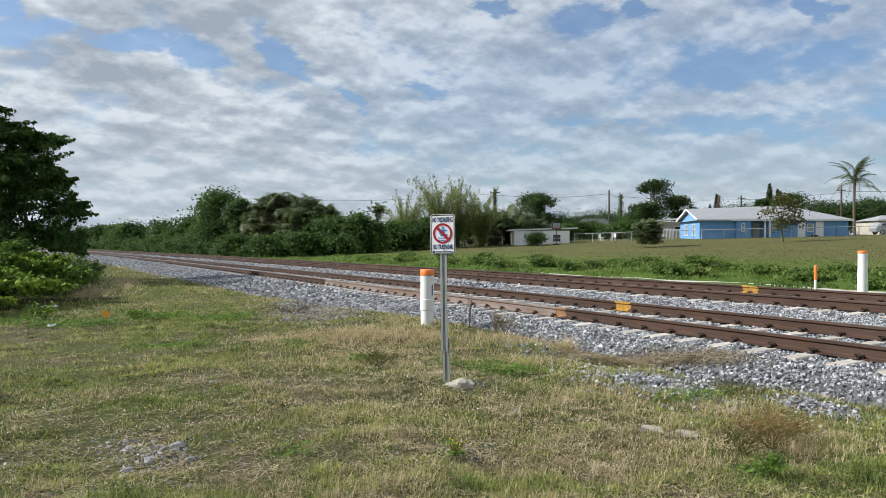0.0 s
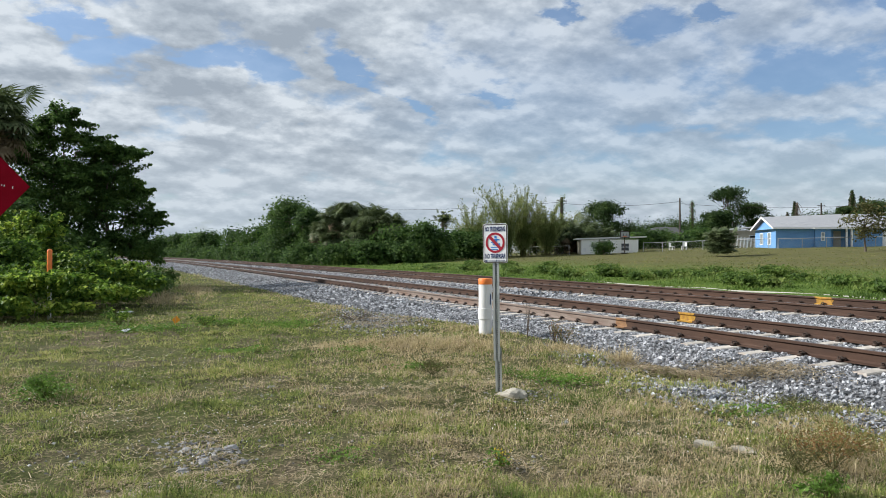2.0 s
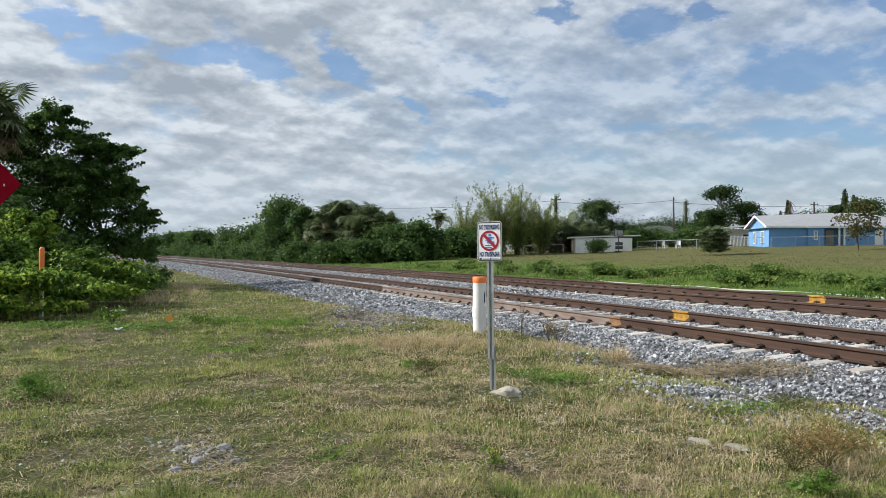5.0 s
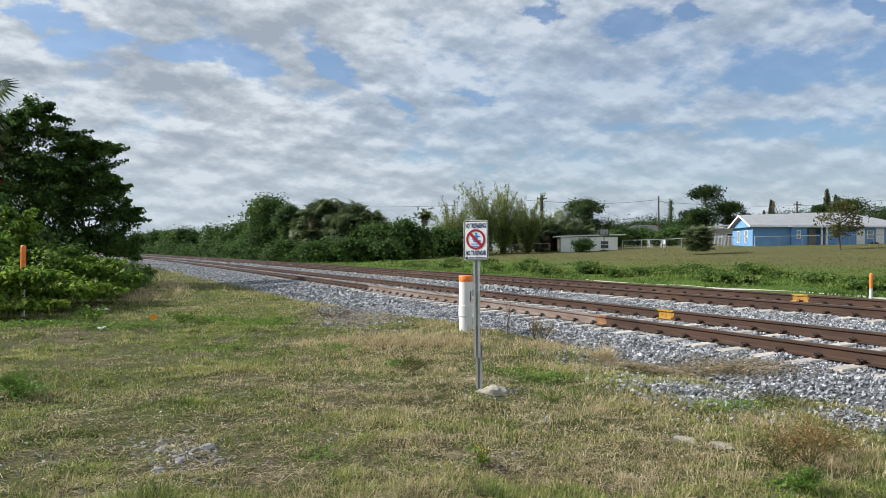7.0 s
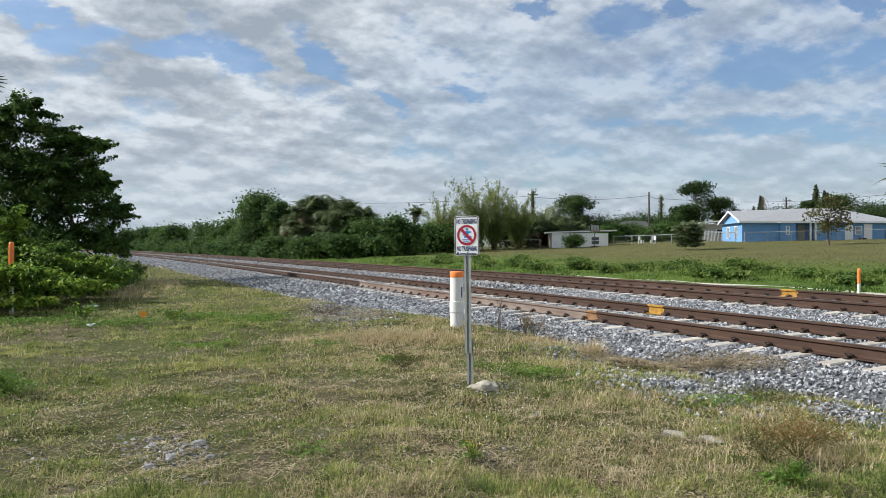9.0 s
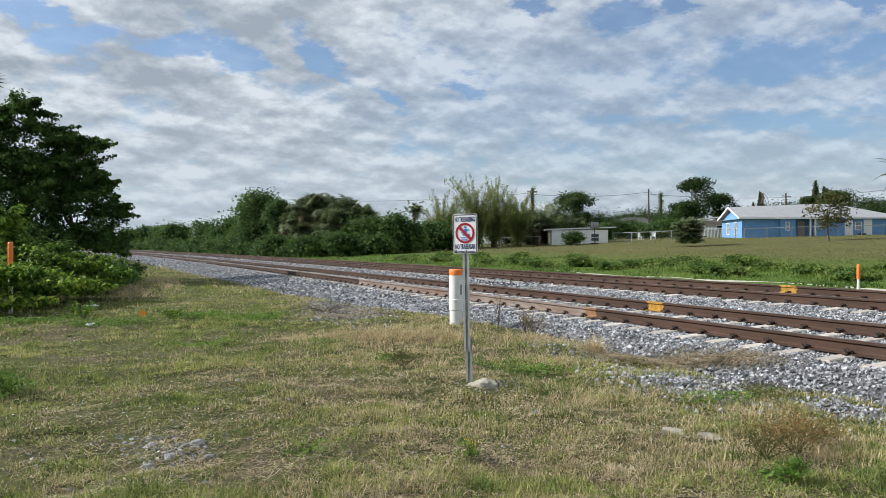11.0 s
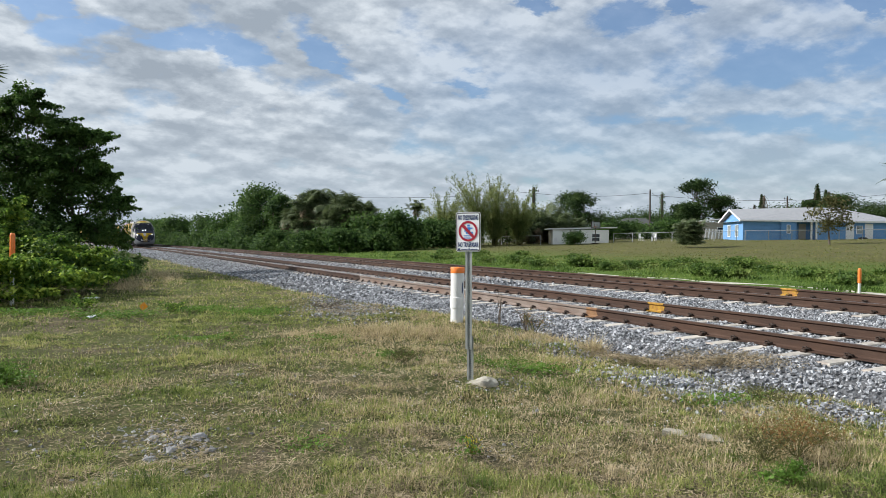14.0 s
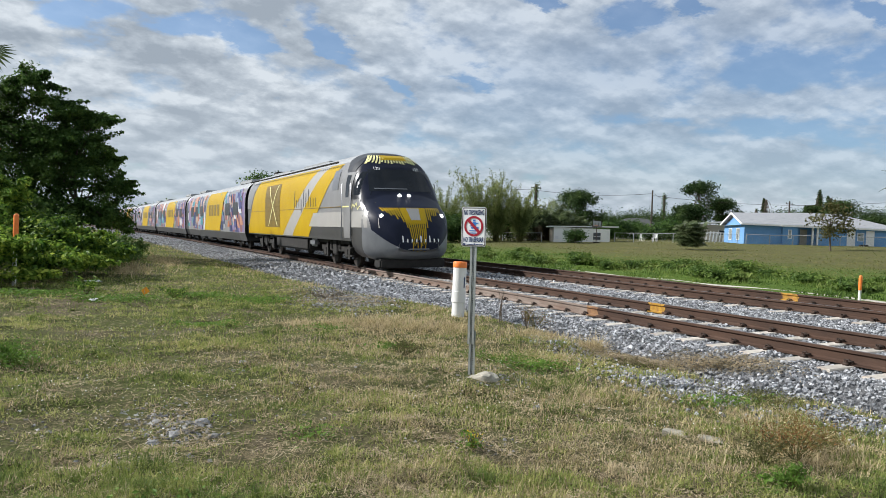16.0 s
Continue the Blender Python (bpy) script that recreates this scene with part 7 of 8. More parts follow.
def marker_pipe(x, y, height, r, label, band, collar=True):
    z = float(land(x, y))
    p = empty("marker_pipe", pose(x, y, z), label, "marker post")
    b = band
    prof = [(r * 0.95, -0.1), (r * 0.95, 0.295), (r * 1.06, 0.30), (r * 1.06, 0.50), (r, 0.505), (r, height - b)] if collar else [(r * 1.05, -0.1), (r * 1.03, 0.5), (r, 0.6), (r * 0.97, height - b)]
    obj("pipe", raw_mesh("pipe", *lathe(prof, 56), M["white_plastic"]), p)
    obj("cap", raw_mesh("cap", *lathe([(r * 1.04, height - b), (r * 1.05, height - b + 0.01), (r * 1.05, height - 0.012), (r * 0.98, height), (0.0, height + 0.004)]), M["orange_plastic"], True), p, "orange top band")
    return p


def marker_stick(x, y, z1, label, r=0.042, white=0.24):
    z = float(land(x, y))
    m = empty("marker_stick", pose(x, y, z), label, "marker post", "orange marker sticks")
    h = z1 - z
    obj("shaft", raw_mesh("shaft", *lathe([(r * 0.8, -0.1), (r * 0.8, white)], 14), M["white_plastic"], True), m, "white foot")
    obj("sleeve", raw_mesh("sleeve", *lathe([(r, white), (r, h - 0.05), (r * 0.85, h - 0.015), (r * 0.4, h), (0, h + 0.002)], 14), M["orange_plastic"], True), m, "orange sleeve")


make_no_trespass()
lump("concrete_footing", 4.16, 7.40, -0.005, 0.19, 0.15, 0.105, M["pale_concrete"], "rough lump of concrete at the sign post", "concrete", 3)
pipe = marker_pipe(6.34, 12.65, 1.07, 0.128, "white plastic marker pipe with an orange top", 0.11)
_v, _f = bar(-0.012, 0.012, 0.58, 0.78, 0.0)
obj("scuffed_print", raw_mesh("scuffed_print", [(x + 0.045, -0.128 * 1.0 + 0.004, z) for x, _, z in _v], _f, M["sign_navy"]), pipe, "dark scuffed print")
marker_pipe(19.0, 12.2, 1.14, 0.118, "white plastic marker pipe with a faded orange rim", 0.07, False)
marker_stick(18.35, 13.1, 1.11, "slim orange marker stick with a white foot", 0.045, 0.36)
marker_stick(-1.75, 19.8, 1.685, "orange marker stick standing in the brambles", 0.058, 1.1)


def make_red_diamond():
    s = empty("red_diamond_sign", pose(-1.27, 9.24, 0, 0, 0, -22), "plain red diamond marker sign on a steel post", "sign")
    d = 0.43
    obj("sign_plate", raw_mesh("sign_plate", *plate([(d, 2.338), (0, 2.338 + d), (-d, 2.338), (0, 2.338 - d)], 0, 0.004), M["marker_red"]), s, "red reflective diamond plate")
    # plain specks in place of the plate's small white print
    bars = [bar(0.03 + 0.03 * i, 0.043 + 0.03 * i, 2.372 - 0.008 * i, 2.384 - 0.006 * i, -0.003) for i in (0, 1, 3, 4, 7)]
    obj("scratches", raw_mesh("scratches", *joined([(np.array(v), f) for v, f in bars]), M["sign_white"]), s, "pale specks of print")
    channel_post("post", s, -0.15, 2.6, "galvanised channel post")


make_red_diamond()


def make_flag():
    z = float(land(0.95, 16.75))
    fl = empty("survey_flag", pose(0.95, 16.75, z, 0, 0, -25), "small orange survey flag on a wire", "flag")
    obj("wire", raw_mesh("wire", *tube([(0, 0, -0.05), (0, 0, 0.12), (0.02, 0, 0.3)], 0.003, 5), M["galv"]), fl)
    s = 0.085
    obj("flag", raw_mesh("flag", *plate([(0.02 + s * 1.1, 0.16), (0.03, 0.16 + s * 1.1), (-0.07, 0.17), (0.0, 0.06)], 0, 0.003), M["flag"]), fl, "orange plastic flag")


make_flag()


def slab(x, y, length, width, high, turn, seed):
    bm = boxed(-length / 2, length / 2, -width / 2, width / 2, 0, high)
    bmesh.ops.subdivide_edges(bm, edges=bm.edges[:], cuts=4, use_grid_fill=True)
    for v in bm.verts:
        v.co += Vector((noise.noise(v.co * 9 + Vector((seed, 0, 0))), noise.noise(v.co * 9 + Vector((0, seed, 0))), noise.noise(v.co * 11))) * 0.022
    me = bpy.data.meshes.new("concrete_slab")
    bm.to_mesh(me)
    bm.free()
    me.materials.append(M["pale_concrete"])
    obj("concrete_slab", me, None, "broken pale concrete slab lying in the grass", "concrete", at=pose(x, y, float(land(x, y)) - 0.030, 3, 2, turn))


slab(4.68, 4.85, 0.22, 0.12, 0.055, -52, 2)
slab(4.85, 4.63, 0.20, 0.11, 0.05, -44, 5)
for _x, _y, _s, _t in ((0.95, 6.35, 0.07, 20), (0.72, 6.1, 0.06, 70), (0.62, 6.55, 0.05, 120), (1.0, 6.0, 0.045, 10), (4.05, 6.1, 0.055, 40), (2.0, 7.6, 0.045, 80), (0.55, 5.95, 0.05, 15), (1.7, 8.9, 0.05, 30)):
    lump("stone", _x, _y, float(land(_x, _y)), _s, _s * 0.7, _s * 0.5, M["pale_stone"], "pale weathered stone lying in the grass", "stone", int(_x * 100), _t)


def dead_sticks(x, y, n, reach, high, label, seed, group="dead twigs"):
    rng = np.random.default_rng(seed)
    pieces = []
    for _ in range(n):
        a = rng.uniform(0, 2 * np.pi)
        h = high * rng.uniform(0.5, 1.0)
        k = np.linspace(0, 1, 5)
        r = reach * rng.uniform(0.3, 1.0)
        line = np.stack([np.cos(a) * r * k + rng.normal(size=5) * 0.02, np.sin(a) * r * k + rng.normal(size=5) * 0.02, h * np.sin(k * 1.7)], -1)
        pieces.append(tube(line, np.linspace(0.007, 0.002, 5), 4))
        for j in (2, 3):
            e = line[j] + rng.normal(size=3) * 0.08 + (0, 0, 0.06)
            pieces.append(tube([line[j], (line[j] + e) / 2, e], [0.004, 0.003, 0.0015], 4))
    obj("dry_weed", raw_mesh("dry_weed", *joined(pieces), M["bark"]), None, label, "weed", group, at=pose(x, y, float(land(x, y))))


dead_sticks(4.9, 16.6, 22, 0.8, 0.22, "fallen dead branch with bare twigs", 5)
dead_sticks(7.0, 11.2, 12, 0.25, 0.42, "dry upright weed stalks beside the ballast", 6)
dead_sticks(6.85, 11.9, 5, 0.10, 0.75, "tall thin dry stalks beside the ballast", 7)
dead_sticks(-4.3, 18.8, 14, 0.7, 0.5, "bare twigs hanging from the brambles", 10)


def make_litter():
    rng = np.random.default_rng(31)
    for x, y, w, d in ((0.0, 16.1, 0.22, 0.10), (-0.1, 21.0, 0.4, 0.2)):
        bm = bmesh.new()
        bmesh.ops.create_grid(bm, x_segments=6, y_segments=4, size=0.5)
        for v in bm.verts:
            v.co = Vector((v.co.x * w, v.co.y * d, 0.03 + rng.uniform(0, 0.06)))
        bmesh.ops.solidify(bm, geom=bm.faces[:], thickness=0.004)
        me = bpy.data.meshes.new("litter")
        bm.to_mesh(me)
        bm.free()
        me.materials.append(M["sign_white"])
        obj("litter", me, None, "crumpled piece of pale litter in the grass", "litter", at=pose(x, y, float(land(x, y)) + 0.01, 0, 0, rng.uniform(0, 90)))


make_litter()

# bare sand beside the far track
def make_sand():
    rng = np.random.default_rng(8)
    ys = np.linspace(6, 30, 60)
    V, n = [], 7
    for y in ys:
        mid, w = 20.0 + 0.25 * math.sin(y * 0.9), (0.16 + 0.14 * math.sin(y * 1.7 + 1) + 0.55 * min(1, max(0, (14.5 - y) / 3))) * min(1, (30 - y) / 6)
        for j in range(n):
            u = mid + w * (j / (n - 1) * 2 - 1)
            x = u + bend(y)
            V.append((x, y, float(land(x, y)) + 0.012 - (0.03 if j in (0, n - 1) else 0)))
    f = np.array([(i * n + j, i * n + j + 1, (i + 1) * n + j + 1, (i + 1) * n + j) for i in range(len(ys) - 1) for j in range(n - 1)])
    m = surface("pale_sand", (0.34, 0.32, 0.27), (0.56, 0.53, 0.47), 1.5, 40, 0.95, 0, 0.3, 0.02)
    obj("sand_path", raw_mesh("sand_path", V, f, m, True), None, "pale sandy strip beside the far track", "path", kind="structure")


make_sand()


# ---- yards and houses beyond ----
M.update({
    "pale_steel": surface("bleached_fence_steel", (0.30, 0.315, 0.32), (0.42, 0.435, 0.44), 5, 60, 0.6, 0.2, 0.05, 0.002),
    "wall_blue": surface("blue_stucco", (0.12, 0.275, 0.52), (0.15, 0.32, 0.58), 1.2, 25, 0.85, 0, 0.15, 0.01),
    "wall_white": surface("white_painted_wall", (0.83, 0.83, 0.81), (0.89, 0.89, 0.87), 0.8, 20, 0.85, 0, 0.15, 0.01),
    "wall_beige": surface("beige_wall", (0.38, 0.35, 0.29), (0.46, 0.43, 0.36), 0.8, 20, 0.85, 0, 0.15, 0.01),
    "trim": surface("white_trim", (0.76, 0.76, 0.76), (0.82, 0.82, 0.82), 2, 30, 0.6, 0, 0.02, 0.002),
    "shingle": surface("grey_shingles", (0.24, 0.25, 0.27), (0.34, 0.35, 0.37), 1.5, 18, 0.9, 0, 0.3, 0.02, (1, 6, 1)),
    "dark_shingle": surface("dark_shingles", (0.045, 0.05, 0.05), (0.075, 0.08, 0.078), 1.5, 18, 0.9, 0, 0.3, 0.02, (1, 6, 1)),
    "pane": surface("window_glass", (0.22, 0.26, 0.27), (0.34, 0.37, 0.36), 2, 30, 0.08, 0, 0, 0, spec=0.8),
    "dark_pane": surface("dark_window_glass", (0.02, 0.025, 0.03), (0.04, 0.045, 0.05), 2, 30, 0.08, 0, 0, 0, spec=0.8),
    "car_paint": surface("silver_car_paint", (0.42, 0.44, 0.46), (0.47, 0.49, 0.51), 3, 60, 0.28, 0.5, 0, 0),
    "tyre": surface("tyre_rubber", (0.015, 0.015, 0.015), (0.03, 0.03, 0.03), 8, 60, 0.9, 0, 0.1, 0.004),
})


def window(parent, x0, x1, z0, z1, y=-0.02, glass="pane"):
    w = obj("window", None, parent, "white-framed window")
    t = 0.06
    for q in ((x0 - t, x1 + t, z1, z1 + t), (x0 - t, x1 + t, z0 - t, z0), (x0 - t, x0, z0, z1), (x1, x1 + t, z0, z1), (x0, x1, (z0 + z1) / 2 - 0.025, (z0 + z1) / 2 + 0.025)):
        part("frame", boxed(q[0], q[1], y - 0.05, y + 0.02, q[2], q[3]), M["trim"], w)
    part("pane", boxed(x0, x1, y - 0.01, y + 0.01, z0, z1), M[glass], w)
    return w


def wall_panel(parent, x0, x1, y0, y1, z0, z1, mat, label=""):
    return part("wall", boxed(x0, x1, y0, y1, z0, z1), mat, parent, label)


def make_blue_house():
    h = empty("blue_house", pose(68.07, 63.83, 2.32, 0, 0, -30), "single-storey sky-blue house with white trim and grey shingles", "house")
    L, D, H = 17.4, 8.2, 2.28
    b = M["wall_blue"]
    wall_panel(h, 0.0, 0.2, 0.0, D, -0.6, H, b)
    wall_panel(h, 0.2, 4.2, 0.0, 0.2, -0.6, H, b)
    wall_panel(h, 4.2, 5.9, -0.35, 0.2, -0.6, H, b, "wall jutting slightly forward")
    wall_panel(h, 5.9, 8.2, 1.2, 1.4, -0.6, H, b, "porch wall set back in shade")
    wall_panel(h, 8.2, L, 0.0, 0.2, -0.6, H, b)
    wall_panel(h, 5.9, 6.1, 0.2, 1.2, -0.6, H, b)
    wall_panel(h, 8.0, 8.2, 0.2, 1.2, -0.6, H, b)
    wall_panel(h, L - 0.2, L, 0.2, D, -0.6, H, b)
    wall_panel(h, 0.2, L - 0.2, D - 0.2, D, -0.6, H, b)
    part("porch_floor", boxed(5.9, 8.2, -0.2, 1.2, -0.6, 0.02), M["concrete"], h)
    # gable wall over the left end
    v = [(0.0, 0, H), (0.0, D, H), (0.0, D / 2, H + 1.25), (0.2, 0, H), (0.2, D, H), (0.2, D / 2, H + 1.25)]
    obj("gable", raw_mesh("gable", v, [np.array([(0, 1, 2), (5, 4, 3)]), np.array([(0, 2, 5, 3), (1, 4, 5, 2)])], b), h)
    # roof: gable at one end, hip at the other, raised in the middle
    e = 0.45
    r = H + 1.45
    V = [(-e, -e, H), (-e, D + e, H), (-e, D / 2, H + 1.42), (L + e, -e, H + 0.02), (L + e, D + e, H + 0.02), (8.6, D / 2, H + 1.75), (12.2, D / 2, H + 1.75)]
    F = [np.array([(0, 3, 6), (1, 2, 5), (3, 4, 6)]), np.array([(0, 6, 5, 2), (1, 5, 6, 4)])]
    top = [(x, y, z + 0.14) for x, y, z in V]
    obj("roof", raw_mesh("roof", top, F, M["shingle"]), h, "grey shingle roof")
    obj("soffit", raw_mesh("soffit", [(-e, -e, H), (L + e, -e, H), (L + e, D + e, H), (-e, D + e, H)], np.array([(0, 1, 2, 3)]), M["trim"]), h)
    part("fascia", boxed(-e, L + e, -e - 0.03, -e, H - 0.02, H + 0.17), M["trim"], h, "white fascia board")
    part("fascia", boxed(4.0, 8.6, -e - 0.12, -e - 0.032, H - 0.04, H + 0.20), M["trim"], h, "white gutter over the porch")
    for s in (0, 1):
        ya, yb = (-e, D / 2) if s == 0 else (D + e, D / 2)
        v = [(-e - 0.04, ya, H - 0.04), (-e - 0.04, yb, H + 1.38), (-e - 0.04, yb, H + 1.60), (-e - 0.04, ya, H + 0.18), (-e, ya, H - 0.04), (-e, yb, H + 1.38), (-e, yb, H + 1.60), (-e, ya, H + 0.18)]
        obj("bargeboard", raw_mesh("bargeboard", v, np.array([(0, 1, 2, 3), (7, 6, 5, 4), (3, 2, 6, 7), (0, 4, 5, 1)]), M["trim"]), h, "white bargeboard")
    # end wall windows face sideways
    for yc in (2.3, 5.4):
        w = window(h, -0.55, 0.55, 0.55, 1.85)
        w.matrix_basis = pose(0, yc, 0, 0, 0, -90)
    window(h, 4.85, 5.15, 0.95, 1.85, -0.37)
    for x in (7.6, 8.15):
        part("porch_post", boxed(x - 0.09, x + 0.09, -0.30, -0.12, 0.0, H), M["trim"], h, "white porch post")
    part("door", boxed(6.7, 7.5, 1.15, 1.2, 0.02, 2.05), M["wall_beige"], h)
    part("door", boxed(11.5, 12.4, -0.05, 0.0, -0.05, 2.1), M["trim"], h, "white door")
    part("door", boxed(13.6, 14.5, -0.05, 0.0, -0.05, 2.15), M["trim"], h, "white double-height door panel")
    window(h, 12.7, 13.3, 1.0, 1.85)
    part("bench", boxed(12.5, 13.4, -1.2, -0.7, -0.05, 0.55, bevel=0.05), M["tyre"], h)


def make_white_shed():
    s = empty("white_shed", pose(50.51, 77.53, 1.38, 0, 0, -27.6), "low white-painted flat-roofed shed", "shed")
    L, D, H = 7.05, 4.2, 2.0
    w = M["wall_white"]
    wall_panel(s, 0.0, 0.15, 0.0, D, -0.5, H - 0.1, M["wall_beige"])
    wall_panel(s, 0.15, L, 0.0, 0.15, -0.5, H, w)
    wall_panel(s, L - 0.15, L, 0.15, D, -0.5, H, w)
    wall_panel(s, 0.15, L - 0.15, D - 0.15, D, -0.5, H - 0.1, w)
    bm = boxed(-0.5, L + 1.0, -0.2, D + 0.3, H, H + 0.14)
    for v in bm.verts:
        v.co.z += 0.035 * v.co.x
    part("roof", bm, M["trim"], s, "thin white slab roof, gently tilted")
    window(s, 5.0, 5.9, 0.65, 1.5, -0.02, "dark_pane")
    part("door", boxed(2.2, 3.1, -0.04, 0.0, -0.02, 1.85), M["wall_beige"], s)
    part("vent", boxed(0.3, 0.7, -0.04, 0.0, 0.5, 0.9), M["trim"], s)


def make_hoop():
    h = empty("basketball_hoop", pose(53.5, 72.6, float(land(53.5, 72.6)), 0, 0, -30), "free-standing basketball hoop with a dark-edged board", "basketball hoop")
    part("pole", cylinder(bmesh.new(), 0.05, 0.05, 0, 2.6, 10), M["clip"], h)
    part("board", boxed(-0.5, 0.5, -0.22, -0.18, 1.95, 2.65), M["pane"], h)
    for q in ((-0.55, 0.55, 2.62, 2.70), (-0.55, 0.55, 1.90, 1.98), (-0.55, -0.47, 1.98, 2.62), (0.47, 0.55, 1.98, 2.62), (-0.18, 0.18, 2.05, 2.10), (-0.18, -0.13, 2.10, 2.4), (0.13, 0.18, 2.10, 2.4)):
        part("board_edge", boxed(q[0], q[1], -0.25, -0.22, q[2], q[3]), M["clip"], h)
    a = np.linspace(0, 2 * np.pi, 17)
    obj("rim", raw_mesh("rim", *tube(np.stack([0.22 * np.cos(a), -0.48 + 0.22 * np.sin(a), np.full(17, 2.05)], -1), 0.012, 5), M["orange_plastic"]), h)
    part("base", boxed(-0.4, 0.4, -0.2, 0.6, 0, 0.15, bevel=0.03), M["clip"], h)


def plain_house(name, x, y, turn, L, D, H, rise, wall, roof, label, category="house"):
    z = float(land(x, y))
    h = empty(name, pose(x, y, z - 0.05, 0, 0, turn), label, category)
    for q in ((0, L, 0, 0.2), (0, L, D - 0.2, D), (0, 0.2, 0.2, D - 0.2), (L - 0.2, L, 0.2, D - 0.2)):
        wall_panel(h, *q, -0.6, H, M[wall])
    e = 0.4
    V = [(-e, -e, H), (L + e, -e, H), (L + e, D + e, H), (-e, D + e, H), (D * 0.3, D / 2, H + rise), (L - D * 0.3, D / 2, H + rise)]
    obj("roof", raw_mesh("roof", V, [np.array([(0, 4, 3), (1, 2, 5)]), np.array([(0, 1, 5, 4), (2, 3, 4, 5), (3, 2, 1, 0)])], M[roof]), h)
    part("fascia", boxed(-e, L + e, -e - 0.03, -e, H - 0.05, H + 0.16), M["trim"], h, "white fascia board")
    window(h, L * 0.3, L * 0.3 + 0.9, 0.9, 1.8, -0.02, "dark_pane")
    window(h, L * 0.65, L * 0.65 + 0.9, 0.9, 1.8, -0.02, "dark_pane")
    return h


def make_annex():
    h = empty("beige_outbuilding", pose(72.0, 76.0, 2.5, 0, 0, -34), "small beige outbuilding with a sloping white roof", "shed")
    L, D, H = 4.6, 5.0, 2.3
    for q in ((0, L, 0, 0.2), (0, L, D - 0.2, D), (0, 0.2, 0.2, D - 0.2), (L - 0.2, L, 0.2, D - 0.2)):
        wall_panel(h, *q, -0.6, H, M["wall_beige"])
    bm = boxed(-0.6, L + 0.5, -0.5, D + 0.3, H, H + 0.16)
    for v in bm.verts:
        v.co.z += 0.10 * v.co.x
    part("roof", bm, M["trim"], h)
    window(h, 3.1, 3.9, 1.0, 1.6, -0.02, "dark_pane")
    fence = empty("picket_panel", pose(70.9, 72.9, float(land(70.9, 72.9)), 0, 0, -34), "leaning white slatted panel beside the house", "fence")
    for i in range(7):
        part("slat", boxed(i * 0.42, i * 0.42 + 0.16, -0.02, 0.02, 0, 1.5), M["trim"], fence).matrix_basis = pose(0, 0, 0, 0, 6, 0)
    part("rail", boxed(-0.1, 2.8, 0.02, 0.06, 1.2, 1.3), M["trim"], fence)


def chain_fence(points, label, high=1.1):
    """Steel posts, a top rail and a coarse wire mesh."""
    f = empty("chain_link_fence", pose(0, 0, 0), label, "fence", "chain-link fences")
    for (x0, y0), (x1, y1) in zip(points[:-1], points[1:]):
        n = max(1, round(math.hypot(x1 - x0, y1 - y0) / 2.6))
        tops = []
        for i in range(n + 1):
            k = i / n
            x, y = x0 + (x1 - x0) * k, y0 + (y1 - y0) * k
            z = float(land(x, y))
            tops.append((x, y, z + high))
            obj("post", raw_mesh("post", *tube([(x, y, z - 0.1), (x, y, z + high + 0.05)], 0.045, 6), M["pale_steel"]), f)
        obj("rail", raw_mesh("rail", *tube(tops, 0.036, 5), M["pale_steel"]), f)
        wires = []
        m = int(math.hypot(x1 - x0, y1 - y0) / 0.3)
        for i in range(m):
            for s in (-1, 1):
                k0, k1 = i / m, min(1, max(0, (i + s * 3) / m))
                a = (x0 + (x1 - x0) * k0, y0 + (y1 - y0) * k0)
                b = (x0 + (x1 - x0) * k1, y0 + (y1 - y0) * k1)
                wires.append(tube([(*a, float(land(*a)) + 0.03), (*b, float(land(*b)) + high)], 0.004, 3))
        obj("wire_mesh", raw_mesh("wire_mesh", *joined(wires), M["galv"]), f, "open wire mesh")


def utility_pole(x, y, top, r, label, arms=True, vines=False, seed=0):
    z = float(land(x, y))
    p = empty("utility_pole", pose(x, y, z), label, "utility pole", "utility poles")
    h = top - z
    obj("shaft", raw_mesh("shaft", *tube([(0, 0, -0.2), (0.02, 0, h * 0.5), (0, 0.02, h)], [r * 1.2, r, r * 0.8], 9), M["dead_wood"], True), p)
    if arms:
        part("crossarm", boxed(-0.9, 0.9, -0.06, 0.06, h - 0.6, h - 0.48), M["dead_wood"], p)
        for dx in (-0.8, 0, 0.8):
            part("insulator", cylinder(bmesh.new(), 0.05, 0.03, h - 0.48, h - 0.28, 8, dx), M["clip"], p)
    if vines:
        rng = np.random.default_rng(seed)
        cl = [(rng.uniform(-0.15, 0.15), rng.uniform(-0.15, 0.15), h * k, 0.35, 0.35, h * 0.09) for k in np.linspace(0.2, 0.93, 8)]
        v, f = leaf_cloud(rng, cl, 900, 0.22)
        obj("vines", raw_mesh("vines", v, f, M["leaf_dark"]), p, "dark climbing vines")


def wire(a, b, sag):
    k = np.linspace(0, 1, 24)
    A, B = np.array(a), np.array(b)
    P = A[None] * (1 - k[:, None]) + B[None] * k[:, None]
    P[:, 2] -= sag * 4 * k * (1 - k)
    obj("overhead_wire", raw_mesh("overhead_wire", *tube(P, 0.022, 4), M["clip"]), None, "thin dark overhead wire between poles", "wire", "overhead wires")


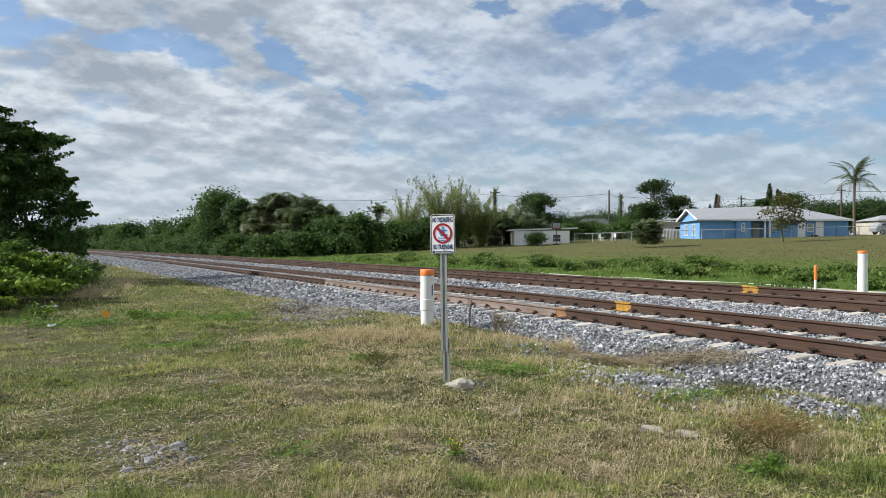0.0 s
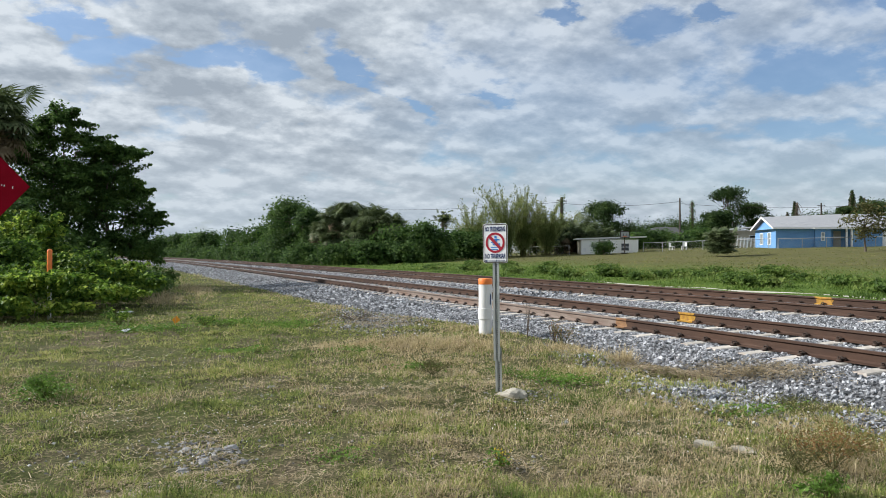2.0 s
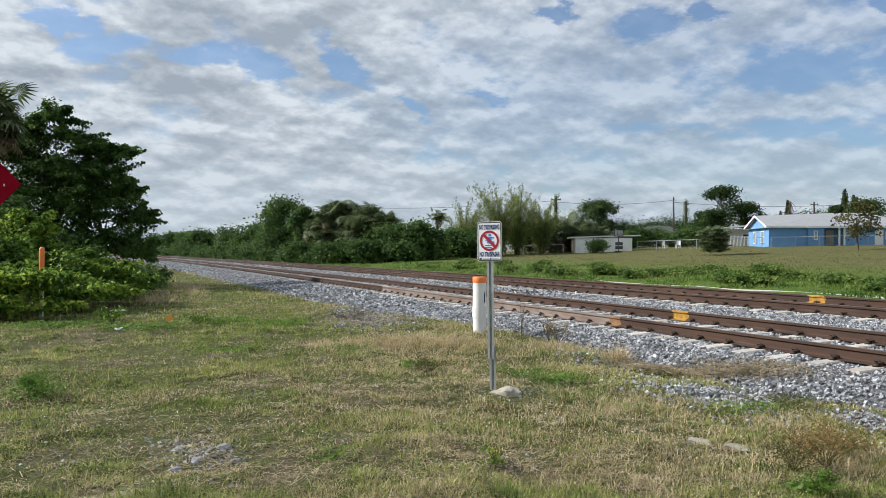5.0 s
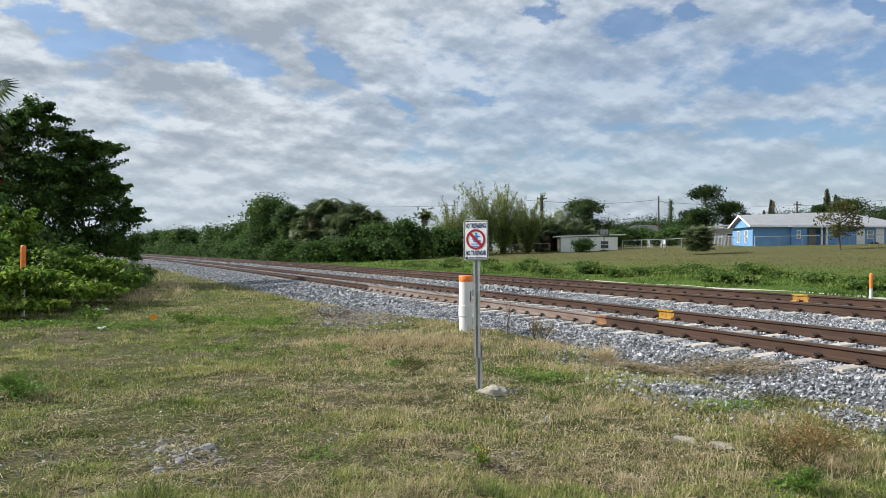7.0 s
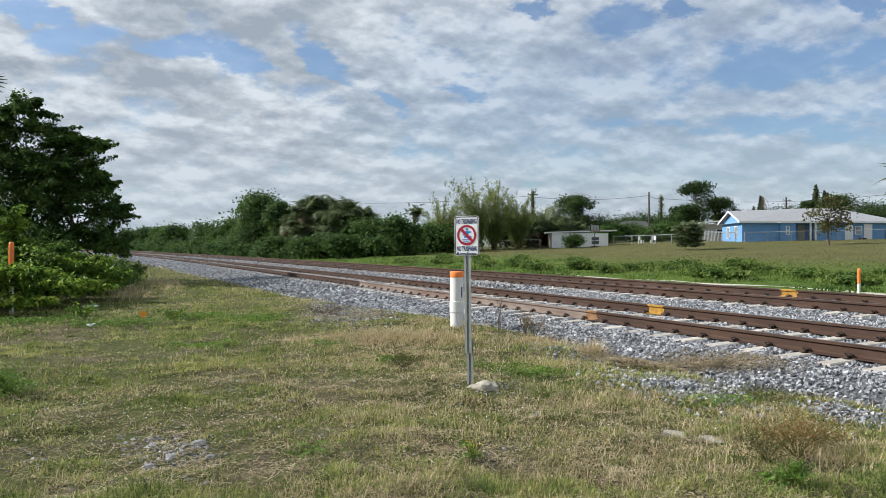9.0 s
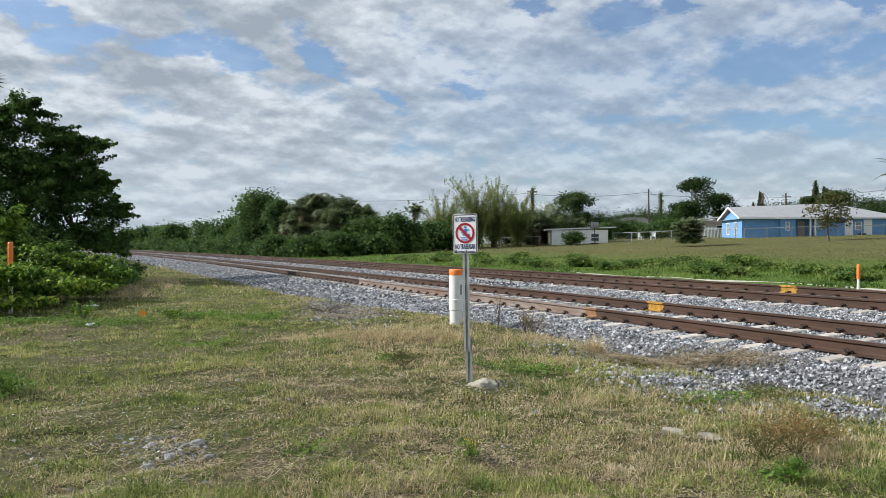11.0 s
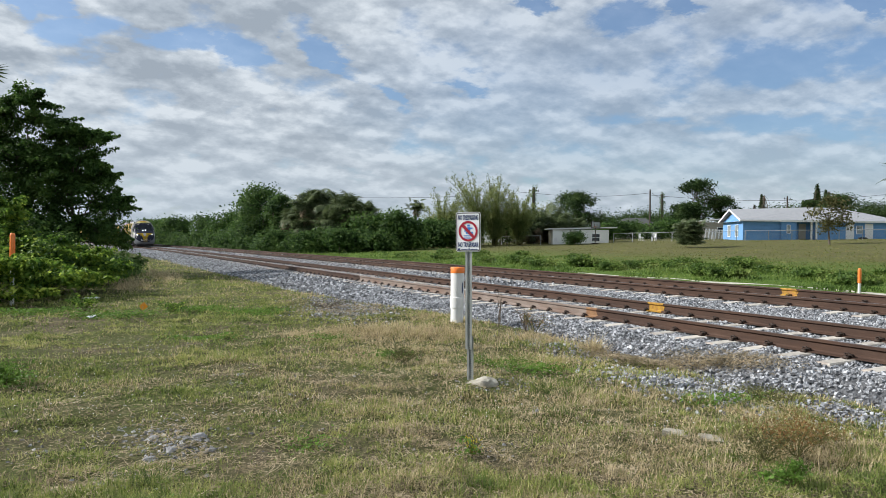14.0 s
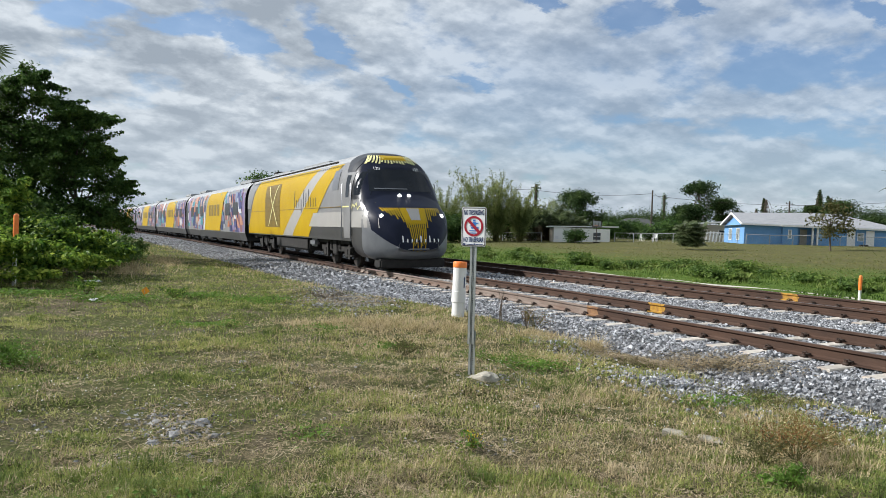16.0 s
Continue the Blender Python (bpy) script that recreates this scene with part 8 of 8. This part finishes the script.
def make_car():
    c = empty("parked_car", pose(94.5, 57.2, float(land(94.5, 57.2)), 0, 0, -28), "silver hatchback parked beside the house", "car")
    prof = [(-2.1, 0.35), (-2.15, 0.75), (-1.95, 1.0), (-1.7, 1.35), (-1.2, 1.48), (0.2, 1.48), (0.95, 1.02), (1.9, 0.85), (2.15, 0.65), (2.15, 0.35)]
    ring = []
    for y, k in ((-0.85, 0.0), (-0.80, 0.02), (0.80, 0.02), (0.85, 0.0)):
        ring.append([(x * (0.97 if abs(y) > 0.82 else 1), y * (0.86 if z > 1.1 else 1), z + k) for x, z in prof])
    R = np.array(ring)
    n = len(prof)
    F = [(i * n + j, i * n + (j + 1) % n, (i + 1) * n + (j + 1) % n, (i + 1) * n + j) for i in range(3) for j in range(n)]
    caps = np.array([list(range(n))[::-1], [3 * n + j for j in range(n)]])
    obj("body", raw_mesh("body", R.reshape(-1, 3), [np.array(F), caps], M["car_paint"]), c)
    for s in (-1, 1):
        for x0, x1, xt0, xt1 in ((-1.55, -0.55, -1.25, -0.55), (-0.45, 0.75, -0.45, 0.2)):
            v = [(x0, s * 0.86, 1.0), (x1, s * 0.86, 1.0), (xt1, s * 0.76, 1.40), (xt0, s * 0.76, 1.40)]
            obj("side_window", raw_mesh("side_window", v, np.array([(0, 1, 2, 3)] if s < 0 else [(3, 2, 1, 0)]), M["dark_pane"]), c)
        for x in (-1.3, 1.35):
            w = part("wheel", cylinder(bmesh.new(), 0.31, 0.31, -0.1, 0.1, 20), M["tyre"], c)
            w.matrix_basis = pose(x, s * 0.80, 0.31, 90, 0, 0)
            part("rim", cylinder(bmesh.new(), 0.19, 0.19, -0.106, 0.106, 14), M["galv"], w)
    obj("windscreen", raw_mesh("windscreen", [(0.30, -0.66, 1.47), (0.30, 0.66, 1.47), (0.98, 0.74, 1.06), (0.98, -0.74, 1.06)], np.array([(0, 3, 2, 1)]), M["dark_pane"]), c)
    for s in (-1, 1):
        part("headlight", boxed(2.0, 2.16, s * 0.62 - 0.14, s * 0.62 + 0.14, 0.62, 0.78, bevel=0.02), M["trim"], c)


def garden_chair(x, y, turn):
    c = empty("garden_chair", pose(x, y, float(land(x, y)), 0, 0, turn), "white plastic garden chair in the yard", "chair", "garden chairs")
    part("seat", boxed(-0.25, 0.25, -0.25, 0.25, 0.40, 0.44), M["trim"], c)
    part("backrest", boxed(-0.25, 0.25, 0.22, 0.26, 0.44, 0.9), M["trim"], c)
    for sx in (-0.22, 0.22):
        for sy in (-0.22, 0.22):
            part("leg", boxed(sx - 0.025, sx + 0.025, sy - 0.025, sy + 0.025, 0, 0.40), M["trim"], c)


make_blue_house()
make_white_shed()
make_hoop()
make_annex()
plain_house("grey_roofed_house", 84.0, 108.0, -32, 7.5, 6.5, 2.4, 1.7, "wall_beige", "dark_shingle", "distant house with a dark grey hipped roof")
plain_house("beige_house", 110.0, 68.0, -30, 13.0, 7.0, 2.4, 0.9, "wall_beige", "shingle", "low beige house with a pale roof behind the car")
plain_house("small_cottage", 54.5, 103.0, -32, 4.5, 5.0, 2.4, 1.4, "wall_white", "shingle", "small pale cottage among the bamboo")
chain_fence([(41.0, 88.0), (49.6, 78.6)], "low chain-link fence in front of the palms")
chain_fence([(57.6, 74.4), (65.1, 62.0)], "low chain-link fence along the yard")
chain_fence([(65.3, 60.9), (78.8, 53.7), (97.0, 44.0)], "low chain-link fence before the blue house")
utility_pole(60.6, 98.3, 10.3, 0.26, "old utility pole overgrown with vines", True, True, 4)
utility_pole(73.1, 86.1, 9.8, 0.13, "bare wooden utility pole", False)
utility_pole(81.4, 93.0, 9.8, 0.22, "dark vine-grown utility pole", False, True, 5)
utility_pole(115.3, 97.9, 11.1, 0.16, "distant wooden utility pole")
utility_pole(103.9, 70.0, 10.4, 0.15, "wooden utility pole behind the house")
wire((60.6, 98.3, 9.4), (73.1, 86.1, 9.3), 0.5)
wire((73.1, 86.1, 9.0), (103.9, 70.0, 9.6), 0.9)
wire((103.9, 70.0, 9.8), (136.0, 52.0, 12.0), 0.8)
wire((81.4, 93.0, 9.2), (73.1, 86.1, 9.5), 0.2)
wire((30.0, 130.0, 9.5), (60.6, 98.3, 9.6), 0.7)
make_car()
garden_chair(62.6, 75.2, 20)
garden_chair(64.0, 74.4, 150)
garden_chair(63.2, 73.6, 250)


# ---- what moves ----
SPEED, TIP_AT_END = 49.0, 21.65


def train_pose(front, length):
    """The pose of a car on the canted curve whose front stands at that distance along the line."""
    def on_line(s):
        u = RAIL_X + GAUGE / 2
        return Vector((u + bend(s), s, RAIL_Z + float(grade(s)) + CANT * GAUGE / 2))
    a, b = on_line(front), on_line(front + length)
    d = b - a
    turn = math.degrees(math.atan2(-d.x, d.y))
    return pose(a.x, a.y, a.z, math.degrees(math.atan2(d.z, d.y)), -math.degrees(math.atan(CANT)), turn)


def motions():
    times = [0.5 * i for i in range(33)]
    back = 0.0
    for car, length in [(locomotive, LOCO_LEN)] + [(c, COACH_LEN) for c in coaches]:
        walk(car, [(t, train_pose(TIP_AT_END + SPEED * (16.0 - t) + back, length)) for t in times])
        back += length + TRAIN_GAP


motions()
